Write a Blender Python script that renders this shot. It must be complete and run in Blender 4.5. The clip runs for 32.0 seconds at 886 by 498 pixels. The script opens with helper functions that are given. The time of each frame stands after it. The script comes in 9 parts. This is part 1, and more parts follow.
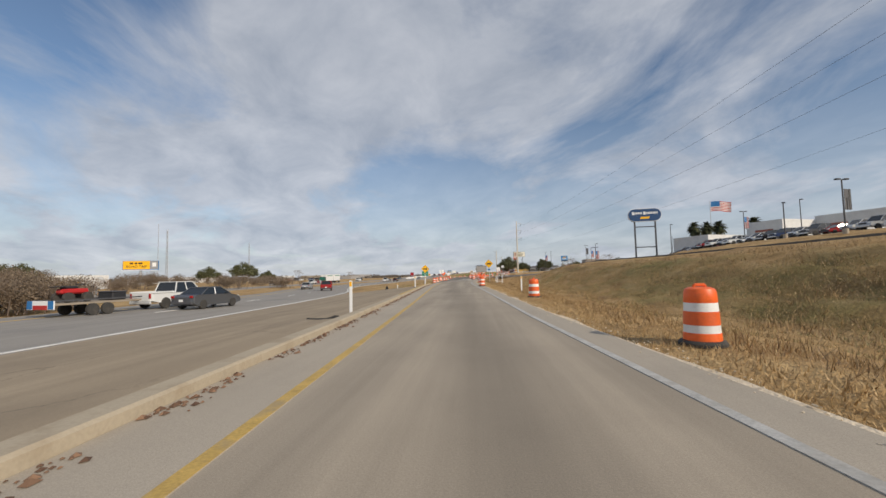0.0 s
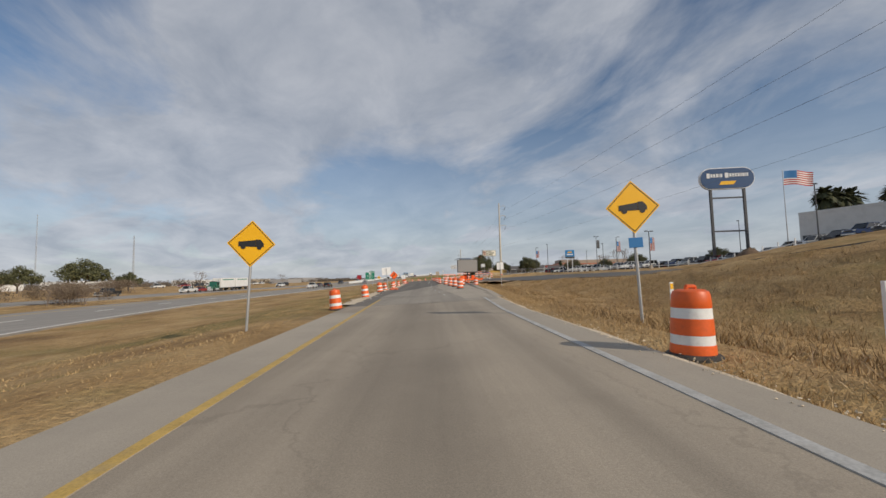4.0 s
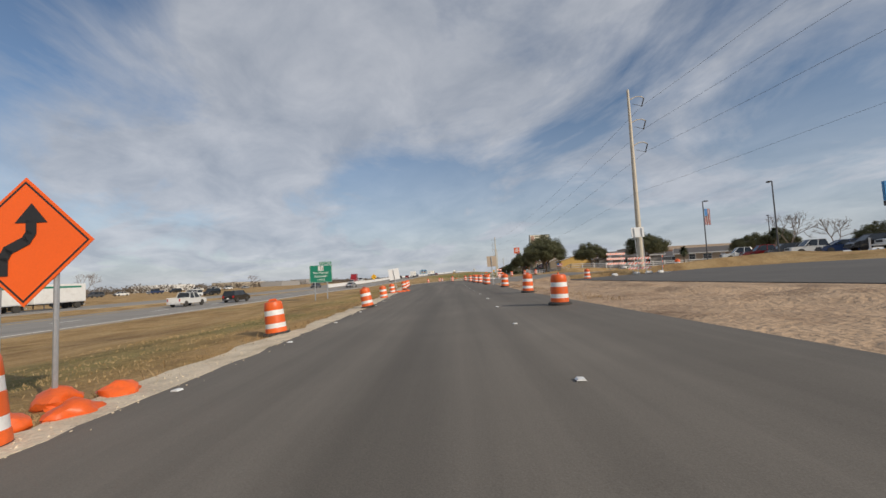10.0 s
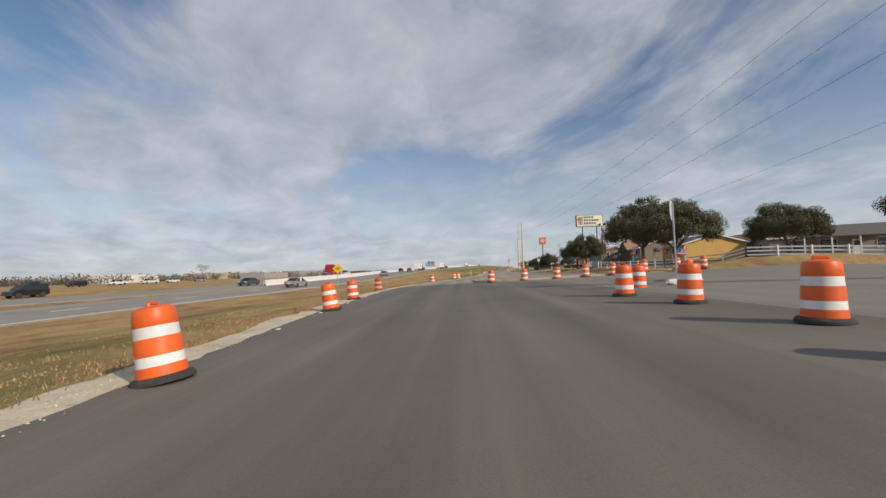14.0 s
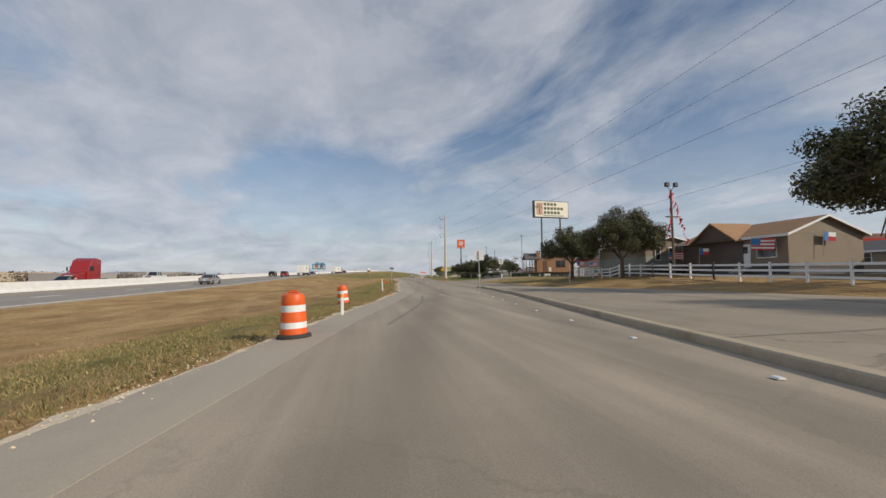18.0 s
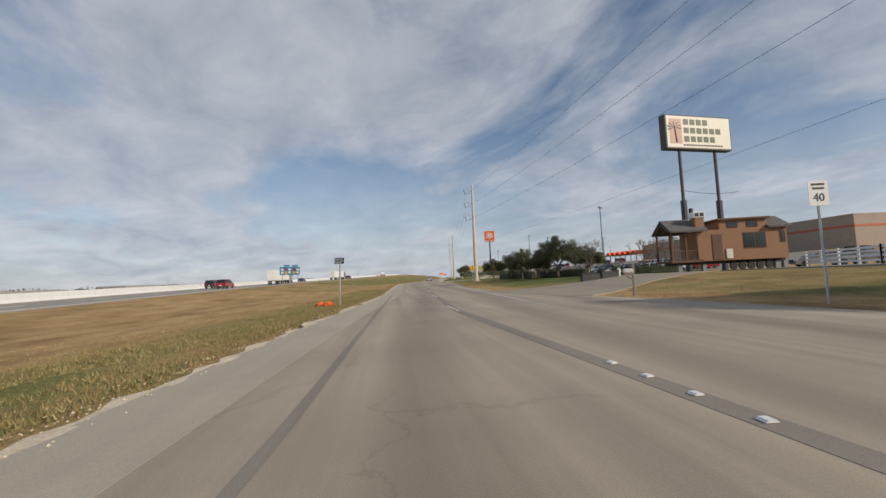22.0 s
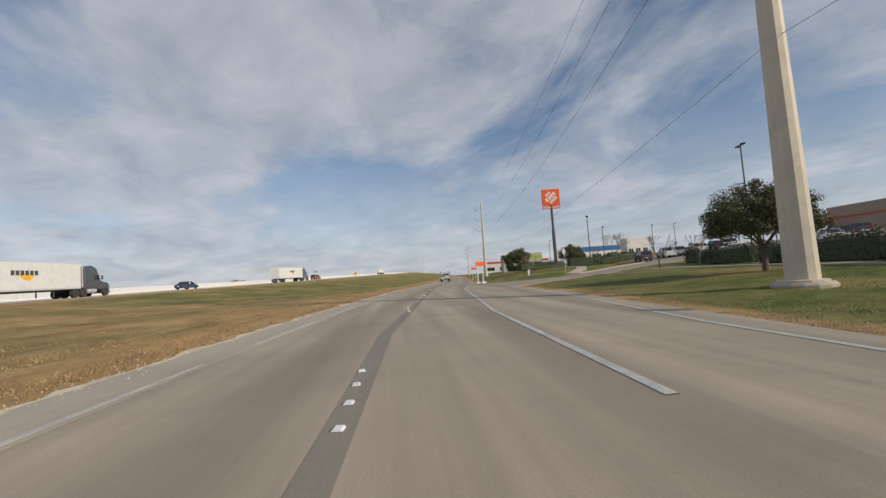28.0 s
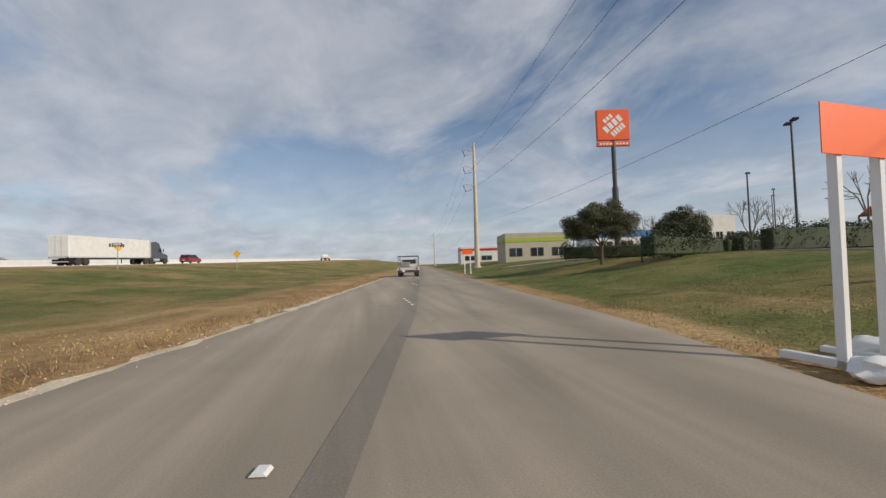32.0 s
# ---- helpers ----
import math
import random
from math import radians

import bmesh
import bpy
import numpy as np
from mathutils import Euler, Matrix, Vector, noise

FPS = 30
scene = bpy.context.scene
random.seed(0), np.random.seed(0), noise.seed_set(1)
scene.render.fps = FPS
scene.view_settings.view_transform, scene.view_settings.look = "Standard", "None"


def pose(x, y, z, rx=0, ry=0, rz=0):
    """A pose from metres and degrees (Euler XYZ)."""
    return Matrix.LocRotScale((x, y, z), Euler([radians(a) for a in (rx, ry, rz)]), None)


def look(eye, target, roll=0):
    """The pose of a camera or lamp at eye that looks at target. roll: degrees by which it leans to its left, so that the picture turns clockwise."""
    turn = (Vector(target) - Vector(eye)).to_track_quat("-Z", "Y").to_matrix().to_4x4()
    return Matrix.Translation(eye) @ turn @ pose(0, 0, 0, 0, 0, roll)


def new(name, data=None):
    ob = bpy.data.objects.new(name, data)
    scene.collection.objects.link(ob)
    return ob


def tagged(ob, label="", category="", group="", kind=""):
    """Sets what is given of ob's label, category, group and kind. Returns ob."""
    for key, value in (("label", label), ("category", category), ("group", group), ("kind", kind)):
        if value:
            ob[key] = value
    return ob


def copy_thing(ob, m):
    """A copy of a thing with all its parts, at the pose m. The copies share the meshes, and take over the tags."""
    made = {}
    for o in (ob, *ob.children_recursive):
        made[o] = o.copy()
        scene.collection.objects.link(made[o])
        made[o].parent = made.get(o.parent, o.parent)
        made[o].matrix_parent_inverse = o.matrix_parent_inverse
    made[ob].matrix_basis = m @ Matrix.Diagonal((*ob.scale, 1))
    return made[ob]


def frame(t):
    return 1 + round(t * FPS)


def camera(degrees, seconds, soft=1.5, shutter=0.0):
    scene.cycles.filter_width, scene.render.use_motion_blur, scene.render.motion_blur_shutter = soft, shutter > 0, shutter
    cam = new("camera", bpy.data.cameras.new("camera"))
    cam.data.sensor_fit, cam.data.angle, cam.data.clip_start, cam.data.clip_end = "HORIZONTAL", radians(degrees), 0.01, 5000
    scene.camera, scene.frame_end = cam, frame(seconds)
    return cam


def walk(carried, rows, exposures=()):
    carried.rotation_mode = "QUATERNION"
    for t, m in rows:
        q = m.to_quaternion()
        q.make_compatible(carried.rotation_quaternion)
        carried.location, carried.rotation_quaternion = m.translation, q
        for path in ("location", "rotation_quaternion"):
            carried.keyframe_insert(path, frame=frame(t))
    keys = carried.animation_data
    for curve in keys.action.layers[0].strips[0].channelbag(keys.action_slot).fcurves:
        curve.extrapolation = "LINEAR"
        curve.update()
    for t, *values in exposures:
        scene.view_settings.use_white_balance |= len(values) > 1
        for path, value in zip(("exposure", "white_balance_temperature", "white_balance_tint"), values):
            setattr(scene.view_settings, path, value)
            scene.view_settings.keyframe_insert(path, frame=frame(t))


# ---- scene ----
# camera and its drive
cam = camera(94.87, 32.0)
PATH = [
    (0, pose(0.00, -0.00, 1.224, 93.72, 1.24, 4.53)),
    (0.5, pose(-0.69, 7.47, 1.216, 93.97, 1.37, 3.26)),
    (1, pose(-1.41, 15.16, 1.192, 94.16, 1.64, 1.55)),
    (1.5, pose(-1.76, 22.83, 1.249, 94.74, 1.83, 0.36)),
    (2, pose(-1.94, 30.20, 1.268, 96.69, 2.29, -0.50)),
    (2.5, pose(-2.19, 36.96, 1.251, 99.98, 2.84, -0.88)),
    (3, pose(-2.47, 43.35, 1.205, 100.22, 1.98, -1.56)),
    (3.5, pose(-2.80, 49.60, 1.252, 95.90, 1.52, -1.97)),
    (4, pose(-3.03, 55.82, 1.250, 94.01, 1.39, -1.48)),
    (4.5, pose(-3.17, 62.05, 1.250, 93.75, 1.67, -0.57)),
    (5, pose(-3.28, 68.36, 1.250, 94.29, 2.62, 0.38)),
    (5.5, pose(-3.42, 74.88, 1.186, 94.83, 4.14, 1.04)),
    (6, pose(-3.64, 81.74, 1.216, 94.55, 3.92, 1.03)),
    (6.5, pose(-3.95, 88.74, 1.266, 94.11, 3.73, 0.72)),
    (7, pose(-4.37, 95.72, 1.309, 93.78, 3.62, 0.33)),
    (7.5, pose(-4.69, 102.40, 1.224, 94.07, 2.79, 0.21)),
    (8, pose(-4.83, 108.83, 1.250, 94.21, 2.60, -0.14)),
    (8.5, pose(-4.66, 115.14, 1.214, 94.32, 2.65, 0.17)),
    (9, pose(-4.75, 121.78, 1.228, 94.11, 2.63, 0.93)),
    (9.5, pose(-5.03, 128.17, 1.259, 93.94, 2.56, 1.31)),
    (10, pose(-5.28, 134.54, 1.226, 93.85, 2.67, 1.67)),
    (10.5, pose(-5.28, 141.08, 1.239, 93.91, 2.68, 2.11)),
    (11, pose(-5.23, 148.29, 1.189, 94.07, 2.60, 2.91)),
    (11.5, pose(-5.47, 155.26, 1.228, 93.63, 2.79, 2.74)),
    (12, pose(-5.71, 161.81, 1.164, 93.39, 2.81, 2.45)),
    (12.5, pose(-5.97, 167.48, 1.270, 92.80, 2.34, 3.02)),
    (13, pose(-6.42, 173.19, 1.247, 92.70, 2.37, 3.55)),
    (13.5, pose(-7.19, 179.49, 1.236, 92.69, 1.63, 3.59)),
    (14, pose(-8.01, 186.07, 1.204, 93.03, 1.71, 3.00)),
    (14.5, pose(-8.67, 192.28, 1.155, 93.63, 1.90, 2.72)),
    (15, pose(-9.31, 198.23, 1.231, 94.23, 2.20, 1.64)),
    (15.5, pose(-9.77, 204.04, 1.240, 94.73, 1.95, 0.76)),
    (16, pose(-9.90, 210.38, 1.250, 95.01, 1.64, -0.90)),
    (16.5, pose(-9.76, 217.03, 1.250, 95.00, 1.46, -3.08)),
    (17, pose(-9.38, 223.79, 1.250, 94.75, 1.17, -5.69)),
    (17.5, pose(-8.78, 230.53, 1.272, 94.29, 0.64, -8.43)),
    (18, pose(-7.96, 237.11, 1.241, 93.67, 0.39, -10.61)),
    (18.5, pose(-6.91, 243.75, 1.236, 93.23, 0.69, -12.61)),
    (19, pose(-6.03, 249.42, 1.249, 92.88, 1.01, -13.77)),
    (19.5, pose(-5.08, 255.09, 1.221, 92.72, 1.09, -14.19)),
    (20, pose(-4.10, 260.93, 1.236, 92.65, 1.52, -13.86)),
    (20.5, pose(-3.26, 266.44, 1.281, 92.77, 1.61, -12.52)),
    (21, pose(-2.39, 272.09, 1.236, 93.29, 1.61, -11.28)),
    (21.5, pose(-1.63, 278.28, 1.234, 93.69, 2.15, -9.42)),
    (22, pose(-0.98, 285.08, 1.241, 94.03, 2.55, -7.63)),
    (22.5, pose(-0.50, 291.94, 1.242, 94.28, 2.92, -6.45)),
    (23, pose(-0.15, 298.44, 1.253, 94.48, 3.48, -5.38)),
    (23.5, pose(0.48, 305.47, 1.250, 94.03, 4.01, -5.42)),
    (24, pose(1.35, 313.00, 1.242, 93.01, 4.31, -6.32)),
    (24.5, pose(2.25, 320.31, 1.251, 92.29, 4.61, -7.19)),
    (25, pose(3.08, 326.53, 1.242, 92.07, 4.67, -7.29)),
    (25.5, pose(3.75, 332.43, 1.241, 92.20, 4.44, -7.03)),
    (26, pose(4.27, 339.01, 1.250, 92.41, 2.72, -6.35)),
    (26.5, pose(4.65, 346.14, 1.250, 92.95, 1.88, -5.85)),
    (27, pose(4.96, 353.55, 1.250, 93.56, 2.32, -5.81)),
    (27.5, pose(5.28, 361.03, 1.241, 94.00, 3.62, -6.09)),
    (28, pose(5.77, 368.29, 1.274, 93.81, 3.84, -6.25)),
    (28.5, pose(6.38, 375.07, 1.247, 93.71, 3.79, -7.08)),
    (29, pose(7.24, 381.92, 1.249, 93.86, 3.58, -6.94)),
    (29.5, pose(8.06, 388.65, 1.261, 93.90, 2.90, -7.42)),
    (30, pose(8.71, 395.15, 1.272, 93.65, 1.83, -8.67)),
    (30.5, pose(9.35, 401.40, 1.265, 93.42, 1.87, -9.75)),
    (31, pose(10.00, 407.39, 1.224, 93.16, 2.18, -10.29)),
    (31.5, pose(10.74, 413.50, 1.226, 92.67, 1.90, -10.95)),
    (32, pose(11.32, 419.59, 1.224, 92.11, 1.73, -11.77)),
]
walk(cam, PATH, exposures=((0.0, 0.0, 6400, 11.0), (2.2, -0.05, 6400, 11.0), (3.0, -0.28, 6400, 11.0), (4.5, -0.15, 6400, 11.0), (10.5, -0.12, 6420, 11.0), (12.0, -0.03, 6480, 11.0), (15.0, -0.03, 6480, 11.0), (18.0, -0.06, 6400, 11.0), (32.0, -0.08, 6400, 11.0)))
# world: sky with streaky high cloud, and one low sun from the right and behind
SUN_AZ = math.atan2(-0.64, 0.77)
SUN_EL = radians(27)
CLOUD_DRIFTS = (((-0.66, 0.55, 0.52), 17, -0.15), ((0.22, 0.84, 0.48), 18, 0.035), ((0.34, 0.89, 0.31), 14, -0.06), ((-0.35, 0.85, 0.38), 24, 0.05), ((-0.56, 0.78, 0.27), 24, 0.085), ((0.36, 0.83, 0.44), 12, 0.05), ((0.66, 0.62, 0.42), 20, -0.06))
world = bpy.data.worlds.new("sky")
scene.world = world
world.use_nodes = True
wn, wl = world.node_tree.nodes, world.node_tree.links
wn.clear()


def wnode(kind, **kw):
    n = wn.new(kind)
    for k, v in kw.items():
        n.inputs[k.replace("_", " ")].default_value = v
    return n


sky = wn.new("ShaderNodeTexSky")
sky.sky_type, sky.sun_disc = "NISHITA", False
sky.sun_elevation, sky.sun_rotation = SUN_EL, math.pi / 2 - SUN_AZ
sky.air_density, sky.dust_density, sky.ozone_density = 1.0, 0.7, 1.8
tc = wn.new("ShaderNodeTexCoord")
sep = wn.new("ShaderNodeSeparateXYZ")
wl.new(tc.outputs["Generated"], sep.inputs[0])
# project the direction on a flat cloud layer
up = wn.new("ShaderNodeMath"); up.operation = "ADD"; up.inputs[1].default_value = 0.22
wl.new(sep.outputs["Z"], up.inputs[0])
lim = wn.new("ShaderNodeMath"); lim.operation = "MAXIMUM"; lim.inputs[1].default_value = 0.12
wl.new(up.outputs[0], lim.inputs[0])
dv = wn.new("ShaderNodeVectorMath"); dv.operation = "DIVIDE"
cz = wn.new("ShaderNodeCombineXYZ")
for k in range(3):
    wl.new(lim.outputs[0], cz.inputs[k])
turn = wn.new("ShaderNodeMapping")
turn.inputs["Rotation"].default_value = (0, 0, radians(-30))
wl.new(tc.outputs["Generated"], turn.inputs["Vector"])
wl.new(turn.outputs[0], dv.inputs[0])
wl.new(cz.outputs[0], dv.inputs[1])
mp = wn.new("ShaderNodeMapping")
mp.inputs["Rotation"].default_value = (0, 0, radians(-28))
mp.inputs["Scale"].default_value = (1.0, 0.75, 0.0)
mp.inputs["Location"].default_value = (0.35, 1.9, 0)
wl.new(dv.outputs[0], mp.inputs["Vector"])
nz = wn.new("ShaderNodeTexNoise")
nz.inputs["Scale"].default_value, nz.inputs["Detail"].default_value = 1.25, 7.0
nz.inputs["Roughness"].default_value, nz.inputs["Distortion"].default_value = 0.6, 0.45
wl.new(mp.outputs[0], nz.inputs["Vector"])
n2 = wn.new("ShaderNodeTexNoise")
n2.inputs["Scale"].default_value, n2.inputs["Detail"].default_value = 3.0, 6.0
n2.inputs["Roughness"].default_value, n2.inputs["Distortion"].default_value = 0.6, 0.35
wl.new(mp.outputs[0], n2.inputs["Vector"])
ramp = wn.new("ShaderNodeValToRGB")
ramp.color_ramp.elements[0].position, ramp.color_ramp.elements[1].position = 0.37, 0.58
# broad drifts of cloud and open gaps of blue: direction, half width in degrees, density
amount = nz.outputs["Fac"]
for (vx, vy, vz), wide, dens in CLOUD_DRIFTS:
    dot = wn.new("ShaderNodeVectorMath"); dot.operation = "DOT_PRODUCT"
    dot.inputs[1].default_value = Vector((vx, vy, vz)).normalized()
    wl.new(tc.outputs["Generated"], dot.inputs[0])
    fall = wn.new("ShaderNodeMapRange"); fall.interpolation_type = "SMOOTHSTEP"
    fall.inputs["From Min"].default_value, fall.inputs["From Max"].default_value = math.cos(radians(wide)), 1.0
    fall.inputs["To Min"].default_value, fall.inputs["To Max"].default_value = 0.0, dens
    wl.new(dot.outputs["Value"], fall.inputs["Value"])
    total = wn.new("ShaderNodeMath"); total.operation = "ADD"
    wl.new(amount, total.inputs[0]); wl.new(fall.outputs[0], total.inputs[1])
    amount = total.outputs[0]
wl.new(amount, ramp.inputs[0])
shade = wn.new("ShaderNodeValToRGB")
shade.color_ramp.elements[0].position, shade.color_ramp.elements[1].position = 0.34, 0.68
shade.color_ramp.elements[0].color = (3.75, 4.15, 4.8, 1)
shade.color_ramp.elements[1].color = (5.7, 5.95, 6.4, 1)
wl.new(n2.outputs["Fac"], shade.inputs[0])
cover = wn.new("ShaderNodeMath"); cover.operation = "MULTIPLY"; cover.inputs[1].default_value = 0.92
wl.new(ramp.outputs[0], cover.inputs[0])
# thin even veil towards the horizon
hz = wn.new("ShaderNodeMapRange")
hz.inputs["From Min"].default_value, hz.inputs["From Max"].default_value = 0.0, 0.35
hz.inputs["To Min"].default_value, hz.inputs["To Max"].default_value = 0.85, 0.0
wl.new(sep.outputs["Z"], hz.inputs["Value"])
both = wn.new("ShaderNodeMath"); both.operation = "MAXIMUM"
wl.new(cover.outputs[0], both.inputs[0]); wl.new(hz.outputs[0], both.inputs[1])
mixs = wn.new("ShaderNodeMix"); mixs.data_type = "RGBA"
wl.new(both.outputs[0], mixs.inputs["Factor"])
glow = wn.new("ShaderNodeMapRange")
glow.inputs["From Min"].default_value, glow.inputs["From Max"].default_value = 0.0, 0.45
glow.inputs["To Min"].default_value, glow.inputs["To Max"].default_value = 1.13, 0.93
wl.new(sep.outputs["Z"], glow.inputs["Value"])
lit = wn.new("ShaderNodeVectorMath"); lit.operation = "SCALE"
wl.new(shade.outputs[0], lit.inputs[0]); wl.new(glow.outputs[0], lit.inputs["Scale"])
wl.new(sky.outputs[0], mixs.inputs["A"]); wl.new(lit.outputs[0], mixs.inputs["B"])
bg = wn.new("ShaderNodeBackground"); bg.inputs["Strength"].default_value = 0.1
wl.new(mixs.outputs["Result"], bg.inputs["Color"])
wout = wn.new("ShaderNodeOutputWorld")
wl.new(bg.outputs[0], wout.inputs["Surface"])

sun = new("sun", bpy.data.lights.new("sun", "SUN"))
sun.data.energy, sun.data.angle, sun.data.color = 3.45, radians(0.7), (1.0, 0.885, 0.72)
sd = Vector((math.cos(SUN_AZ) * math.cos(SUN_EL), math.sin(SUN_AZ) * math.cos(SUN_EL), math.sin(SUN_EL)))
sun.matrix_world = look(sd * 300, (0, 0, 0))
# materials
def mat(name, col, rough=0.7, metal=0.0, var=0.12, scale=3.0, fine=40.0, bump=0.0, dist=0.01, spec=0.5, rnd=0.0, stain=None):
    """Painted or raw surface with coarse and fine variation; stain: (colour, amount, scale)."""
    m = bpy.data.materials.new(name)
    m.use_nodes = True
    n, l = m.node_tree.nodes, m.node_tree.links
    b = n["Principled BSDF"]
    b.inputs["Roughness"].default_value, b.inputs["Metallic"].default_value = rough, metal
    b.inputs["Specular IOR Level"].default_value = spec
    g = n.new("ShaderNodeNewGeometry")
    a, c = n.new("ShaderNodeTexNoise"), n.new("ShaderNodeTexNoise")
    a.inputs["Scale"].default_value, a.inputs["Detail"].default_value = scale, 5
    c.inputs["Scale"].default_value, c.inputs["Detail"].default_value = fine, 3
    l.new(g.outputs["Position"], a.inputs["Vector"]); l.new(g.outputs["Position"], c.inputs["Vector"])
    add = n.new("ShaderNodeMath"); add.operation = "ADD"
    l.new(a.outputs["Fac"], add.inputs[0]); l.new(c.outputs["Fac"], add.inputs[1])
    mr = n.new("ShaderNodeMapRange")
    mr.inputs["From Min"].default_value, mr.inputs["From Max"].default_value = 0.6, 1.4
    mr.inputs["To Min"].default_value, mr.inputs["To Max"].default_value = 1 - var, 1 + var
    l.new(add.outputs[0], mr.inputs["Value"])
    src = mr.outputs[0]
    if rnd:
        oi = n.new("ShaderNodeObjectInfo")
        r2 = n.new("ShaderNodeMapRange")
        r2.inputs["To Min"].default_value, r2.inputs["To Max"].default_value = 1 - rnd, 1 + rnd
        l.new(oi.outputs["Random"], r2.inputs["Value"])
        mu = n.new("ShaderNodeMath"); mu.operation = "MULTIPLY"
        l.new(src, mu.inputs[0]); l.new(r2.outputs[0], mu.inputs[1])
        src = mu.outputs[0]
    vm = n.new("ShaderNodeVectorMath"); vm.operation = "SCALE"
    vm.inputs[0].default_value = col
    l.new(src, vm.inputs["Scale"])
    out = vm.outputs[0]
    if stain:
        sc, amount, ss = stain
        s = n.new("ShaderNodeTexNoise")
        s.inputs["Scale"].default_value, s.inputs["Detail"].default_value, s.inputs["Roughness"].default_value = ss, 6, 0.65
        l.new(g.outputs["Position"], s.inputs["Vector"])
        sr = n.new("ShaderNodeMapRange")
        sr.inputs["From Min"].default_value, sr.inputs["From Max"].default_value = 0.5, 0.72
        sr.inputs["To Max"].default_value = amount
        l.new(s.outputs["Fac"], sr.inputs["Value"])
        mx = n.new("ShaderNodeMix"); mx.data_type = "RGBA"
        l.new(sr.outputs[0], mx.inputs["Factor"]); l.new(out, mx.inputs["A"])
        mx.inputs["B"].default_value = (*sc, 1)
        out = mx.outputs["Result"]
    l.new(out, b.inputs["Base Color"])
    if bump:
        bp = n.new("ShaderNodeBump")
        bp.inputs["Strength"].default_value, bp.inputs["Distance"].default_value = bump, dist
        l.new(c.outputs["Fac"], bp.inputs["Height"]); l.new(bp.outputs[0], b.inputs["Normal"])
    return m


def srgb(h):
    v = [int(h[i:i + 2], 16) / 255 for i in (0, 2, 4)]
    return tuple(x / 12.92 if x <= 0.04045 else ((x + 0.055) / 1.055) ** 2.4 for x in v)


